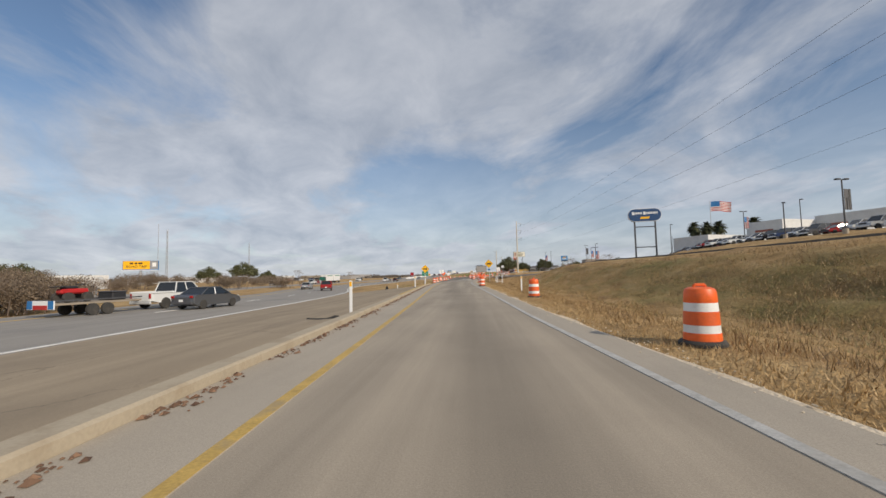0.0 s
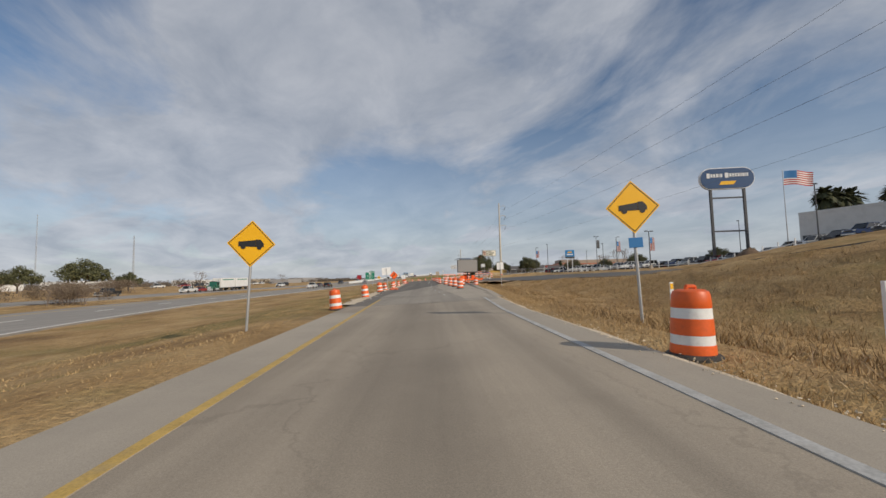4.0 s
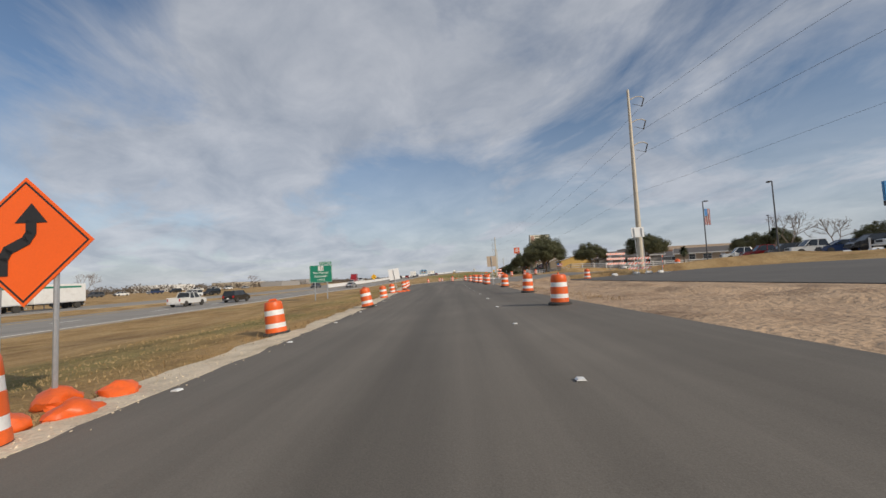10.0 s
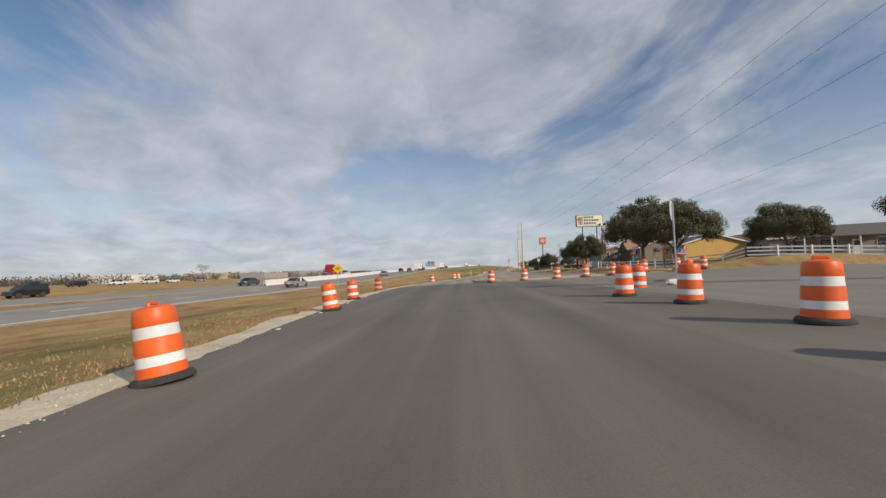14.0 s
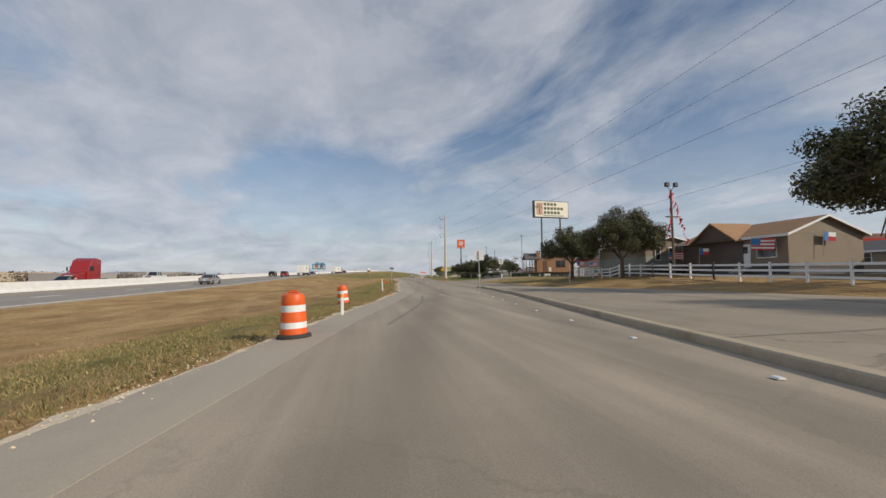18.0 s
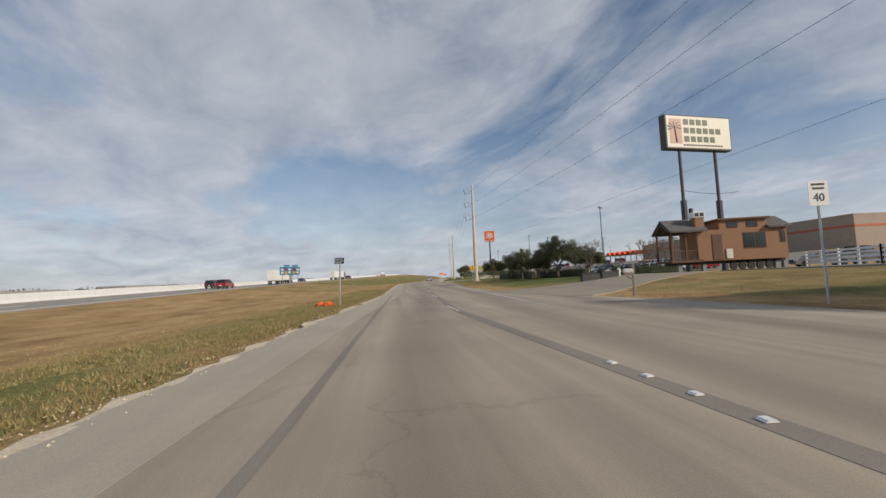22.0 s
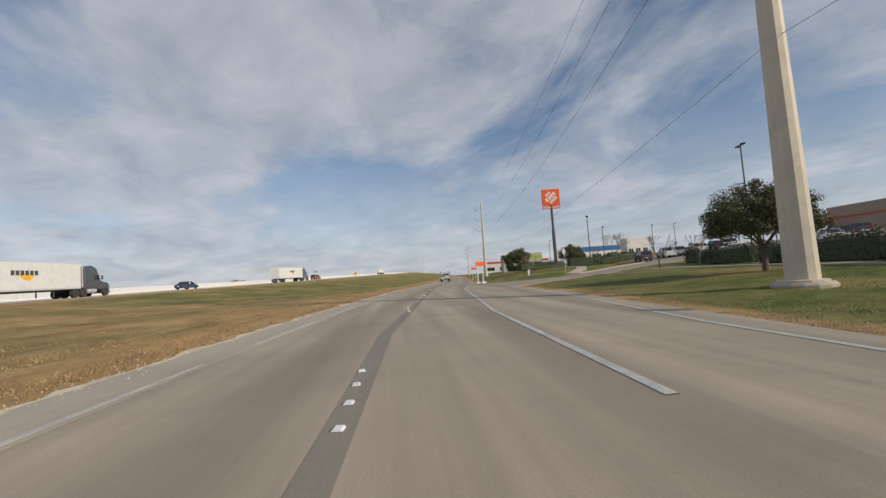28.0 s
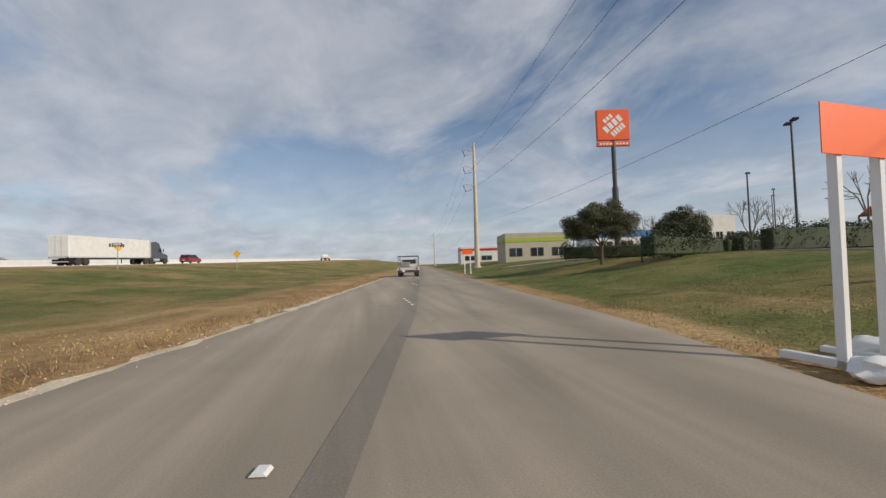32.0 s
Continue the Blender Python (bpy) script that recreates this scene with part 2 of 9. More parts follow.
def roadmat(name, col, rough, var, patch, wear, bump=0.4, lanes=0.0, cracks=0.0):
    """Pavement with wheel-worn streaks along its length, stains and stone grain; lanes: depth of the dark oil band down each lane; cracks: depth of the hairline cracking."""
    m = mat(name, col, rough, var=var, scale=0.35, fine=55, bump=bump, dist=0.006, stain=(patch, 0.55, 0.22))
    n, l = m.node_tree.nodes, m.node_tree.links
    p = n["Principled BSDF"]
    old = p.inputs["Base Color"].links[0].from_socket
    g = n.new("ShaderNodeNewGeometry")
    q = n.new("ShaderNodeMapping"); q.inputs["Scale"].default_value = (1.25, 0.035, 1.0)
    t = n.new("ShaderNodeTexNoise")
    t.inputs["Scale"].default_value, t.inputs["Detail"].default_value, t.inputs["Roughness"].default_value = 1.0, 5, 0.6
    l.new(g.outputs["Position"], q.inputs["Vector"]); l.new(q.outputs[0], t.inputs["Vector"])
    k = n.new("ShaderNodeTexNoise")
    k.inputs["Scale"].default_value, k.inputs["Detail"].default_value, k.inputs["Roughness"].default_value = 120.0, 3, 0.7
    l.new(g.outputs["Position"], k.inputs["Vector"])
    r = n.new("ShaderNodeMapRange")
    r.inputs["From Min"].default_value, r.inputs["From Max"].default_value = 0.3, 0.7
    r.inputs["To Min"].default_value, r.inputs["To Max"].default_value = 1 - wear, 1 + wear
    l.new(t.outputs["Fac"], r.inputs["Value"])
    r2 = n.new("ShaderNodeMapRange")
    r2.inputs["From Min"].default_value, r2.inputs["From Max"].default_value = 0.3, 0.7
    r2.inputs["To Min"].default_value, r2.inputs["To Max"].default_value = 0.82, 1.18
    l.new(k.outputs["Fac"], r2.inputs["Value"])
    mu = n.new("ShaderNodeMath"); mu.operation = "MULTIPLY"
    l.new(r.outputs[0], mu.inputs[0]); l.new(r2.outputs[0], mu.inputs[1])
    amount = mu.outputs[0]
    if lanes:
        at = n.new("ShaderNodeAttribute"); at.attribute_name = "across"
        wob = n.new("ShaderNodeTexNoise")
        wob.inputs["Scale"].default_value, wob.inputs["Detail"].default_value = 0.12, 3
        l.new(g.outputs["Position"], wob.inputs["Vector"])

        def sums(op, a, b):
            x = n.new("ShaderNodeMath"); x.operation = op
            for i, q_ in enumerate((a, b)):
                if isinstance(q_, (int, float)):
                    x.inputs[i].default_value = q_
                elif q_ is not None:
                    l.new(q_, x.inputs[i])
            return x.outputs[0]

        # one dark band down the middle of each 3.7 m lane, with paler wheel tracks beside it
        phase = sums("MULTIPLY", sums("SUBTRACT", sums("ADD", at.outputs["Fac"], sums("MULTIPLY", wob.outputs["Fac"], 0.5)), 3.6), 2 * math.pi / 3.7)
        c1 = sums("COSINE", phase, None)
        c2 = sums("COSINE", sums("MULTIPLY", phase, 2.0), None)
        band = sums("ADD", sums("MULTIPLY", c1, 0.6), sums("MULTIPLY", c2, 0.4))
        patchy = sums("MULTIPLY", band, sums("MULTIPLY", sums("ADD", t.outputs["Fac"], 0.25), lanes))
        amount = sums("MULTIPLY", amount, sums("SUBTRACT", 1.0, patchy))
    if cracks:
        wig = n.new("ShaderNodeTexNoise")
        wig.inputs["Scale"].default_value, wig.inputs["Detail"].default_value, wig.inputs["Roughness"].default_value = 0.9, 5, 0.65
        l.new(g.outputs["Position"], wig.inputs["Vector"])
        sh = n.new("ShaderNodeVectorMath"); sh.operation = "MULTIPLY_ADD"
        sh.inputs[1].default_value = (1.6, 1.6, 0.0)
        l.new(wig.outputs["Color"], sh.inputs[0]); l.new(g.outputs["Position"], sh.inputs[2])
        flat_ = n.new("ShaderNodeMapping"); flat_.inputs["Scale"].default_value = (1.0, 0.55, 0.0)
        l.new(sh.outputs[0], flat_.inputs["Vector"])
        vo = n.new("ShaderNodeTexVoronoi"); vo.feature = "DISTANCE_TO_EDGE"
        vo.inputs["Scale"].default_value = 0.30
        l.new(flat_.outputs[0], vo.inputs["Vector"])
        thin = n.new("ShaderNodeMapRange")
        thin.inputs["From Min"].default_value, thin.inputs["From Max"].default_value = 0.003, 0.011
        thin.inputs["To Min"].default_value, thin.inputs["To Max"].default_value = cracks, 0.0
        l.new(vo.outputs["Distance"], thin.inputs["Value"])
        where = n.new("ShaderNodeTexNoise"); where.inputs["Scale"].default_value = 0.11
        l.new(g.outputs["Position"], where.inputs["Vector"])
        sel = n.new("ShaderNodeMapRange")
        sel.inputs["From Min"].default_value, sel.inputs["From Max"].default_value = 0.44, 0.60
        l.new(where.outputs["Fac"], sel.inputs["Value"])
        deep = n.new("ShaderNodeMath"); deep.operation = "MULTIPLY"
        l.new(thin.outputs[0], deep.inputs[0]); l.new(sel.outputs[0], deep.inputs[1])
        keep_ = n.new("ShaderNodeMath"); keep_.operation = "SUBTRACT"; keep_.inputs[0].default_value = 1.0
        l.new(deep.outputs[0], keep_.inputs[1])
        both_ = n.new("ShaderNodeMath"); both_.operation = "MULTIPLY"
        l.new(amount, both_.inputs[0]); l.new(keep_.outputs[0], both_.inputs[1])
        amount = both_.outputs[0]
    v = n.new("ShaderNodeVectorMath"); v.operation = "SCALE"
    l.new(old, v.inputs[0]); l.new(amount, v.inputs["Scale"])
    l.new(v.outputs[0], p.inputs["Base Color"])
    return m


M_ASPH = roadmat("pavement_worn", (0.335, 0.282, 0.214), 0.9, 0.15, (0.245, 0.205, 0.158), 0.18, lanes=0.24, cracks=0.13)
M_ASPHN = roadmat("asphalt_dark", (0.155, 0.137, 0.113), 0.9, 0.14, (0.195, 0.173, 0.143), 0.18, lanes=0.16)


def fade_in(m, pale, y0, y1):
    """Newer surfacing that thins out raggedly over the older pale one towards y0."""
    n, l = m.node_tree.nodes, m.node_tree.links
    p = n["Principled BSDF"]
    old = p.inputs["Base Color"].links[0].from_socket
    g = n.new("ShaderNodeNewGeometry")
    s = n.new("ShaderNodeSeparateXYZ")
    l.new(g.outputs["Position"], s.inputs[0])
    q = n.new("ShaderNodeMapping"); q.inputs["Scale"].default_value = (1.1, 0.06, 1.0)
    t = n.new("ShaderNodeTexNoise"); t.inputs["Scale"].default_value, t.inputs["Detail"].default_value = 1.0, 6
    l.new(g.outputs["Position"], q.inputs["Vector"]); l.new(q.outputs[0], t.inputs["Vector"])
    a = n.new("ShaderNodeMath"); a.operation = "MULTIPLY_ADD"
    a.inputs[1].default_value, a.inputs[2].default_value = 34.0, -17.0
    l.new(t.outputs["Fac"], a.inputs[0])
    b = n.new("ShaderNodeMath"); b.operation = "ADD"
    l.new(a.outputs[0], b.inputs[0]); l.new(s.outputs["Y"], b.inputs[1])
    r = n.new("ShaderNodeMapRange"); r.interpolation_type = "SMOOTHSTEP"
    r.inputs["From Min"].default_value, r.inputs["From Max"].default_value = y0, y1
    l.new(b.outputs[0], r.inputs["Value"])
    x = n.new("ShaderNodeMix"); x.data_type = "RGBA"
    x.inputs[6].default_value = (*pale, 1)
    l.new(r.outputs[0], x.inputs[0]); l.new(old, x.inputs[7]); l.new(x.outputs[2], p.inputs["Base Color"])


M_OLD = roadmat("pavement_old", (0.325, 0.285, 0.23), 0.9, 0.12, (0.20, 0.175, 0.14), 0.2, cracks=0.25)
M_SIDE = roadmat("asphalt_side", (0.115, 0.108, 0.098), 0.92, 0.12, (0.15, 0.14, 0.125), 0.12)
fade_in(M_ASPHN, (0.25, 0.224, 0.188), 56, 84)
M_JUNC = roadmat("asphalt_junction", (0.235, 0.212, 0.178), 0.9, 0.12, (0.16, 0.146, 0.125), 0.12)
M_CONC = roadmat("concrete_pale", (0.41, 0.355, 0.28), 0.9, 0.09, (0.29, 0.25, 0.2), 0.07, 0.25)
M_KERB = mat("kerb_concrete", (0.43, 0.36, 0.26), 0.9, var=0.12, scale=1.5, fine=30, bump=0.3, stain=((0.28, 0.21, 0.13), 0.7, 1.2))
M_APRON = roadmat("apron_concrete", (0.34, 0.265, 0.175), 0.92, 0.16, (0.20, 0.155, 0.105), 0.16, cracks=0.35)
M_GRAVEL = mat("caliche_gravel", (0.66, 0.555, 0.41), 0.95, var=0.28, scale=2.0, fine=22, bump=0.9, dist=0.03, stain=((0.42, 0.33, 0.21), 0.65, 1.4))
M_DIRT = mat("bare_dirt", (0.47, 0.325, 0.205), 0.95, var=0.35, scale=0.6, fine=7, bump=1.0, dist=0.08, stain=((0.19, 0.115, 0.065), 0.9, 0.55))
M_HWY = roadmat("highway_concrete", (0.30, 0.275, 0.240), 0.9, 0.07, (0.20, 0.19, 0.175), 0.12, 0.2)
M_WLINE = mat("white_road_paint", (0.46, 0.45, 0.42), 0.7, var=0.3, scale=4, fine=40, stain=((0.29, 0.26, 0.215), 0.85, 1.6))
M_HLINE = mat("white_highway_paint", (0.72, 0.70, 0.66), 0.7, var=0.15, scale=4, fine=40, stain=((0.45, 0.42, 0.37), 0.5, 1.6))
M_YLINE = mat("yellow_road_paint", (0.53, 0.35, 0.09), 0.7, var=0.3, scale=4, fine=40, stain=((0.29, 0.25, 0.19), 0.6, 2.2))
M_TAR = mat("crack_seal", (0.03, 0.03, 0.032), 0.55, var=0.2, scale=3)
M_JOINT = mat("dirty_joint", (0.09, 0.075, 0.055), 0.95, var=0.3, scale=3, stain=((0.17, 0.16, 0.07), 0.6, 2))
M_PATCH = roadmat("sealed_strip", (0.228, 0.199, 0.162), 0.85, 0.15, (0.25, 0.235, 0.21), 0.2)
M_ISLAND = roadmat("island_concrete", (0.335, 0.28, 0.21), 0.92, 0.14, (0.21, 0.17, 0.12), 0.12, cracks=0.35)
M_SKID = roadmat("tyre_mark", (0.245, 0.213, 0.173), 0.85, 0.15, (0.24, 0.225, 0.2), 0.2)
M_ORANGE = mat("drum_orange", (0.80, 0.13, 0.02), 0.45, var=0.08, scale=5, fine=20, rnd=0.12, stain=((0.45, 0.10, 0.03), 0.45, 6))
M_WHITE = mat("white_sheeting", (0.78, 0.78, 0.76), 0.5, var=0.05, scale=6, rnd=0.06, stain=((0.5, 0.48, 0.44), 0.4, 8))
M_RUBBER = mat("black_rubber", (0.045, 0.042, 0.038), 0.85, var=0.2, scale=8, stain=((0.13, 0.11, 0.085), 0.5, 3))
M_GALV = mat("galvanised_steel", (0.48, 0.49, 0.50), 0.45, 0.7, var=0.12, scale=5)
M_SIGNBACK = mat("bare_aluminium", (0.66, 0.66, 0.65), 0.45, 0.35, var=0.06, scale=2)
M_WHITEP = mat("white_paint", (0.80, 0.80, 0.79), 0.4, var=0.05, scale=2)
M_WHITEW = mat("white_weathered", (0.76, 0.75, 0.72), 0.6, var=0.08, scale=1.2, stain=((0.55, 0.52, 0.47), 0.4, 1.5))
M_BLACK = mat("black_paint", (0.025, 0.025, 0.027), 0.5, var=0.15, scale=3)
M_DGREY = mat("dark_grey", (0.07, 0.07, 0.075), 0.6, var=0.15, scale=3)
M_GREY = mat("mid_grey", (0.28, 0.28, 0.28), 0.7, var=0.1, scale=1)
M_GREEN = mat("sign_green", (0.006, 0.20, 0.125), 0.45, var=0.05, scale=2)
M_SORANGE = mat("sign_orange", (0.95, 0.14, 0.015), 0.45, var=0.05, scale=2)
M_YELLOW = mat("sign_yellow", (0.90, 0.48, 0.01), 0.45, var=0.05, scale=2)
M_TEAL = mat("service_blue", (0.05, 0.23, 0.37), 0.5, var=0.08, scale=2)
M_BLUE = mat("sign_blue", (0.025, 0.17, 0.42), 0.45, var=0.06, scale=2)
M_BRICKRED = mat("brick_red_band", (0.46, 0.115, 0.05), 0.6, var=0.1, scale=1)
M_HOOK = mat("store_orange", (0.82, 0.12, 0.02), 0.45, var=0.05, scale=2)
M_CREAM = mat("cream_panel", (0.74, 0.70, 0.58), 0.5, var=0.05, scale=2)
M_POLE = mat("pole_tan_steel", (0.56, 0.50, 0.40), 0.6, 0.1, var=0.10, scale=1.5, stain=((0.40, 0.34, 0.26), 0.5, 2))
M_RED = mat("red_paint", (0.45, 0.02, 0.02), 0.35, var=0.08, scale=2)
M_GLASS = mat("dark_glass", (0.015, 0.018, 0.02), 0.06, var=0.05, spec=0.8)
M_BARK = mat("bark", (0.13, 0.10, 0.075), 0.95, var=0.3, scale=6, fine=40, bump=0.8, dist=0.02)
M_TWIG = mat("bare_twigs", (0.20, 0.155, 0.12), 0.95, var=0.25, scale=4)


def leafmat(name, a, b):
    m = bpy.data.materials.new(name)
    m.use_nodes = True
    n, l = m.node_tree.nodes, m.node_tree.links
    p = n["Principled BSDF"]
    p.inputs["Roughness"].default_value = 0.65
    g = n.new("ShaderNodeNewGeometry")
    r = n.new("ShaderNodeValToRGB")
    r.color_ramp.elements[0].color, r.color_ramp.elements[1].color = (*a, 1), (*b, 1)
    l.new(g.outputs["Random Per Island"], r.inputs[0])
    l.new(r.outputs[0], p.inputs["Base Color"])
    return m


M_LEAF = leafmat("oak_leaves", (0.040, 0.047, 0.020), (0.150, 0.148, 0.062))
M_LEAF2 = leafmat("hedge_leaves", (0.020, 0.030, 0.012), (0.060, 0.078, 0.028))
M_PALM = leafmat("palm_leaves", (0.03, 0.04, 0.015), (0.10, 0.10, 0.04))
M_BRUSH = leafmat("dry_brush", (0.10, 0.075, 0.05), (0.24, 0.18, 0.12))
M_STRAW = leafmat("dry_grass", (0.34, 0.22, 0.095), (0.54, 0.38, 0.185))
M_WEED = leafmat("brown_weeds", (0.15, 0.09, 0.04), (0.42, 0.28, 0.125))
M_FARWOOD = leafmat("winter_woods", (0.075, 0.062, 0.048), (0.17, 0.135, 0.10))
M_GRASSG = leafmat("green_grass", (0.13, 0.135, 0.04), (0.36, 0.29, 0.12))


def groundmat():
    m = bpy.data.materials.new("grass_ground")
    m.use_nodes = True
    n, l = m.node_tree.nodes, m.node_tree.links
    p = n["Principled BSDF"]
    p.inputs["Roughness"].default_value = 0.95
    p.inputs["Specular IOR Level"].default_value = 0.2
    g = n.new("ShaderNodeNewGeometry")

    def noise_(scale, det=6, rough=0.6, stretch=None):
        t = n.new("ShaderNodeTexNoise")
        t.inputs["Scale"].default_value, t.inputs["Detail"].default_value, t.inputs["Roughness"].default_value = scale, det, rough
        if stretch:
            q = n.new("ShaderNodeMapping"); q.inputs["Scale"].default_value = stretch
            l.new(g.outputs["Position"], q.inputs["Vector"]); l.new(q.outputs[0], t.inputs["Vector"])
        else:
            l.new(g.outputs["Position"], t.inputs["Vector"])
        return t.outputs["Fac"]

    def rmp(fac, stops):
        r = n.new("ShaderNodeValToRGB")
        while len(r.color_ramp.elements) < len(stops):
            r.color_ramp.elements.new(0.5)
        for e, (pos, c) in zip(r.color_ramp.elements, stops):
            e.position, e.color = pos, (*c, 1)
        l.new(fac, r.inputs[0])
        return r.outputs[0]

    def mixc(f, a, b):
        x = n.new("ShaderNodeMix"); x.data_type = "RGBA"
        l.new(f, x.inputs["Factor"]); l.new(a, x.inputs["A"]); l.new(b, x.inputs["B"])
        return x.outputs["Result"]

    def mth(op, a, b):
        x = n.new("ShaderNodeMath"); x.operation = op
        for k, v in enumerate((a, b)):
            if isinstance(v, (int, float)):
                x.inputs[k].default_value = v
            else:
                l.new(v, x.inputs[k])
        return x.outputs[0]

    straw = rmp(noise_(0.55, 8, 0.68, (1.0, 0.45, 1.0)), [(0.28, (0.26, 0.155, 0.068)), (0.48, (0.45, 0.292, 0.13)), (0.7, (0.57, 0.40, 0.2))])
    brown = rmp(noise_(0.19, 7, 0.72, (1.0, 0.6, 1.0)), [(0.50, (0.0, 0.0, 0.0)), (0.70, (0.7, 0.7, 0.7))])
    dry = n.new("ShaderNodeRGB"); dry.outputs[0].default_value = (0.165, 0.10, 0.05, 1)
    straw = mixc(brown, straw, dry.outputs[0])
    lush = rmp(noise_(0.9, 8, 0.7), [(0.3, (0.062, 0.086, 0.020)), (0.7, (0.165, 0.205, 0.050))])
    at = n.new("ShaderNodeAttribute"); at.attribute_name = "lush"
    patch = mth("ADD", at.outputs["Fac"], mth("MULTIPLY", mth("SUBTRACT", noise_(0.16, 5, 0.65), 0.56), 2.2))
    col = mixc(n_clamp(n, l, patch), straw, lush)
    fine = noise_(9.0, 4, 0.7)
    fr = n.new("ShaderNodeMapRange")
    fr.inputs["From Min"].default_value, fr.inputs["From Max"].default_value = 0.3, 0.7
    fr.inputs["To Min"].default_value, fr.inputs["To Max"].default_value = 0.72, 1.25
    l.new(fine, fr.inputs["Value"])
    sc = n.new("ShaderNodeVectorMath"); sc.operation = "SCALE"
    l.new(col, sc.inputs[0]); l.new(fr.outputs[0], sc.inputs["Scale"])
    l.new(sc.outputs[0], p.inputs["Base Color"])
    bp = n.new("ShaderNodeBump")
    bp.inputs["Strength"].default_value, bp.inputs["Distance"].default_value = 0.9, 0.12
    l.new(mth("ADD", noise_(3.0, 6, 0.7), fine), bp.inputs["Height"]); l.new(bp.outputs[0], p.inputs["Normal"])
    return m


def n_clamp(n, l, v):
    x = n.new("ShaderNodeClamp")
    l.new(v, x.inputs["Value"])
    return x.outputs[0]


M_GROUND = groundmat()
# mesh helpers
def thing(name, label, category, group="", kind=""):
    return tagged(new(name), label, category, group, kind)


def part(name, bm, material, parent=None, label="", smooth=False):
    me = bpy.data.meshes.new(name)
    bm.to_mesh(me)
    bm.free()
    if smooth:
        me.polygons.foreach_set("use_smooth", [True] * len(me.polygons))
        me.set_sharp_from_angle(angle=radians(38))
    for m in material if isinstance(material, (list, tuple)) else [material]:
        me.materials.append(m)
    ob = new(name, me)
    ob.parent = parent
    if label:
        ob["label"] = label
    return ob


def solid(name, verts, faces, material, parent=None, label="", smooth=False):
    me = bpy.data.meshes.new(name)
    me.from_pydata([tuple(v) for v in verts], [], [tuple(f) for f in faces])
    if smooth:
        me.polygons.foreach_set("use_smooth", [True] * len(me.polygons))
    me.materials.append(material)
    ob = new(name, me)
    ob.parent = parent
    if label:
        ob["label"] = label
    return ob


def box(bm, c, s, bevel=0.0, rot=None):
    v = bmesh.ops.create_cube(bm, size=1.0)["verts"]
    m = Matrix.Translation(c) @ (rot or Matrix()) @ Matrix.Diagonal((*s, 1))
    bmesh.ops.transform(bm, matrix=m, verts=v)
    if bevel:
        e = list({e for q in v for e in q.link_edges})
        bmesh.ops.bevel(bm, geom=e, offset=bevel, segments=1, affect="EDGES")
    return bm


def bx(c, s, bevel=0.0, rot=None):
    return box(bmesh.new(), c, s, bevel, rot)


def tube(bm, a, b, r0, r1=None, seg=10):
    a, b = Vector(a), Vector(b)
    r1 = r0 if r1 is None else r1
    q = (b - a).to_track_quat("Z", "Y").to_matrix().to_4x4()
    m = Matrix.Translation((a + b) / 2) @ q
    bmesh.ops.create_cone(bm, cap_ends=True, segments=seg, radius1=r0, radius2=r1, depth=(b - a).length, matrix=m)
    return bm


def tb(a, b, r0, r1=None, seg=10):
    return tube(bmesh.new(), a, b, r0, r1, seg)


def lathe(bm, prof, seg=20, cap=True):
    rings = [[bm.verts.new((r * math.cos(2 * math.pi * i / seg), r * math.sin(2 * math.pi * i / seg), z)) for i in range(seg)] for r, z in prof]
    for a, b in zip(rings, rings[1:]):
        for i in range(seg):
            bm.faces.new((a[i], a[(i + 1) % seg], b[(i + 1) % seg], b[i]))
    if cap:
        bm.faces.new(rings[0][::-1])
        bm.faces.new(rings[-1])
    return bm


def prism(bm, poly, axis, lo, hi, bevel=0.0):
    """A polygon swept along an axis: poly holds the other two coordinates."""
    def at(p, h):
        return {"x": (h, p[0], p[1]), "y": (p[0], h, p[1]), "z": (p[0], p[1], h)}[axis]
    a = [bm.verts.new(at(p, lo)) for p in poly]
    b = [bm.verts.new(at(p, hi)) for p in poly]
    k = len(poly)
    fs = [bm.faces.new(a), bm.faces.new(b[::-1])]
    for i in range(k):
        fs.append(bm.faces.new((a[i], b[i], b[(i + 1) % k], a[(i + 1) % k])))
    bmesh.ops.recalc_face_normals(bm, faces=fs)
    if bevel:
        bmesh.ops.bevel(bm, geom=list({e for f in fs for e in f.edges}), offset=bevel, segments=1, affect="EDGES")
    return bm


def pr(poly, axis, lo, hi, bevel=0.0):
    return prism(bmesh.new(), poly, axis, lo, hi, bevel)


def lettering(text, size, material, parent, at, name="lettering", rot=(90, 0, 0), align="CENTER", depth=0.004, width=1.0):
    cu = bpy.data.curves.new("text", "FONT")
    cu.body, cu.size, cu.align_x, cu.align_y, cu.extrude = text, size, align, "CENTER", depth
    tmp = bpy.data.objects.new("tmp_text", cu)
    me = bpy.data.meshes.new_from_object(tmp)
    bpy.data.objects.remove(tmp)
    me.name = name
    me.materials.clear()
    me.materials.append(material)
    ob = new(name, me)
    ob.parent = parent
    ob.matrix_basis = pose(*at, *rot) @ Matrix.Diagonal((width, 1, 1, 1))
    return ob


def interp(table, y):
    ys, vs = zip(*table)
    return np.interp(y, ys, vs)


def smooth_table(table, step=2.0, lo=-80, hi=1400, win=9):
    yy = np.arange(lo, hi, step)
    v = interp(table, yy)
    k = np.hanning(win + 2)[1:-1]
    k /= k.sum()
    pad = np.concatenate([v[0] + (v[1] - v[0]) * np.arange(-(win // 2), 0), v, v[-1] + (v[-1] - v[-2]) * np.arange(1, win // 2 + 1)])
    return yy, np.convolve(pad, k, "valid")
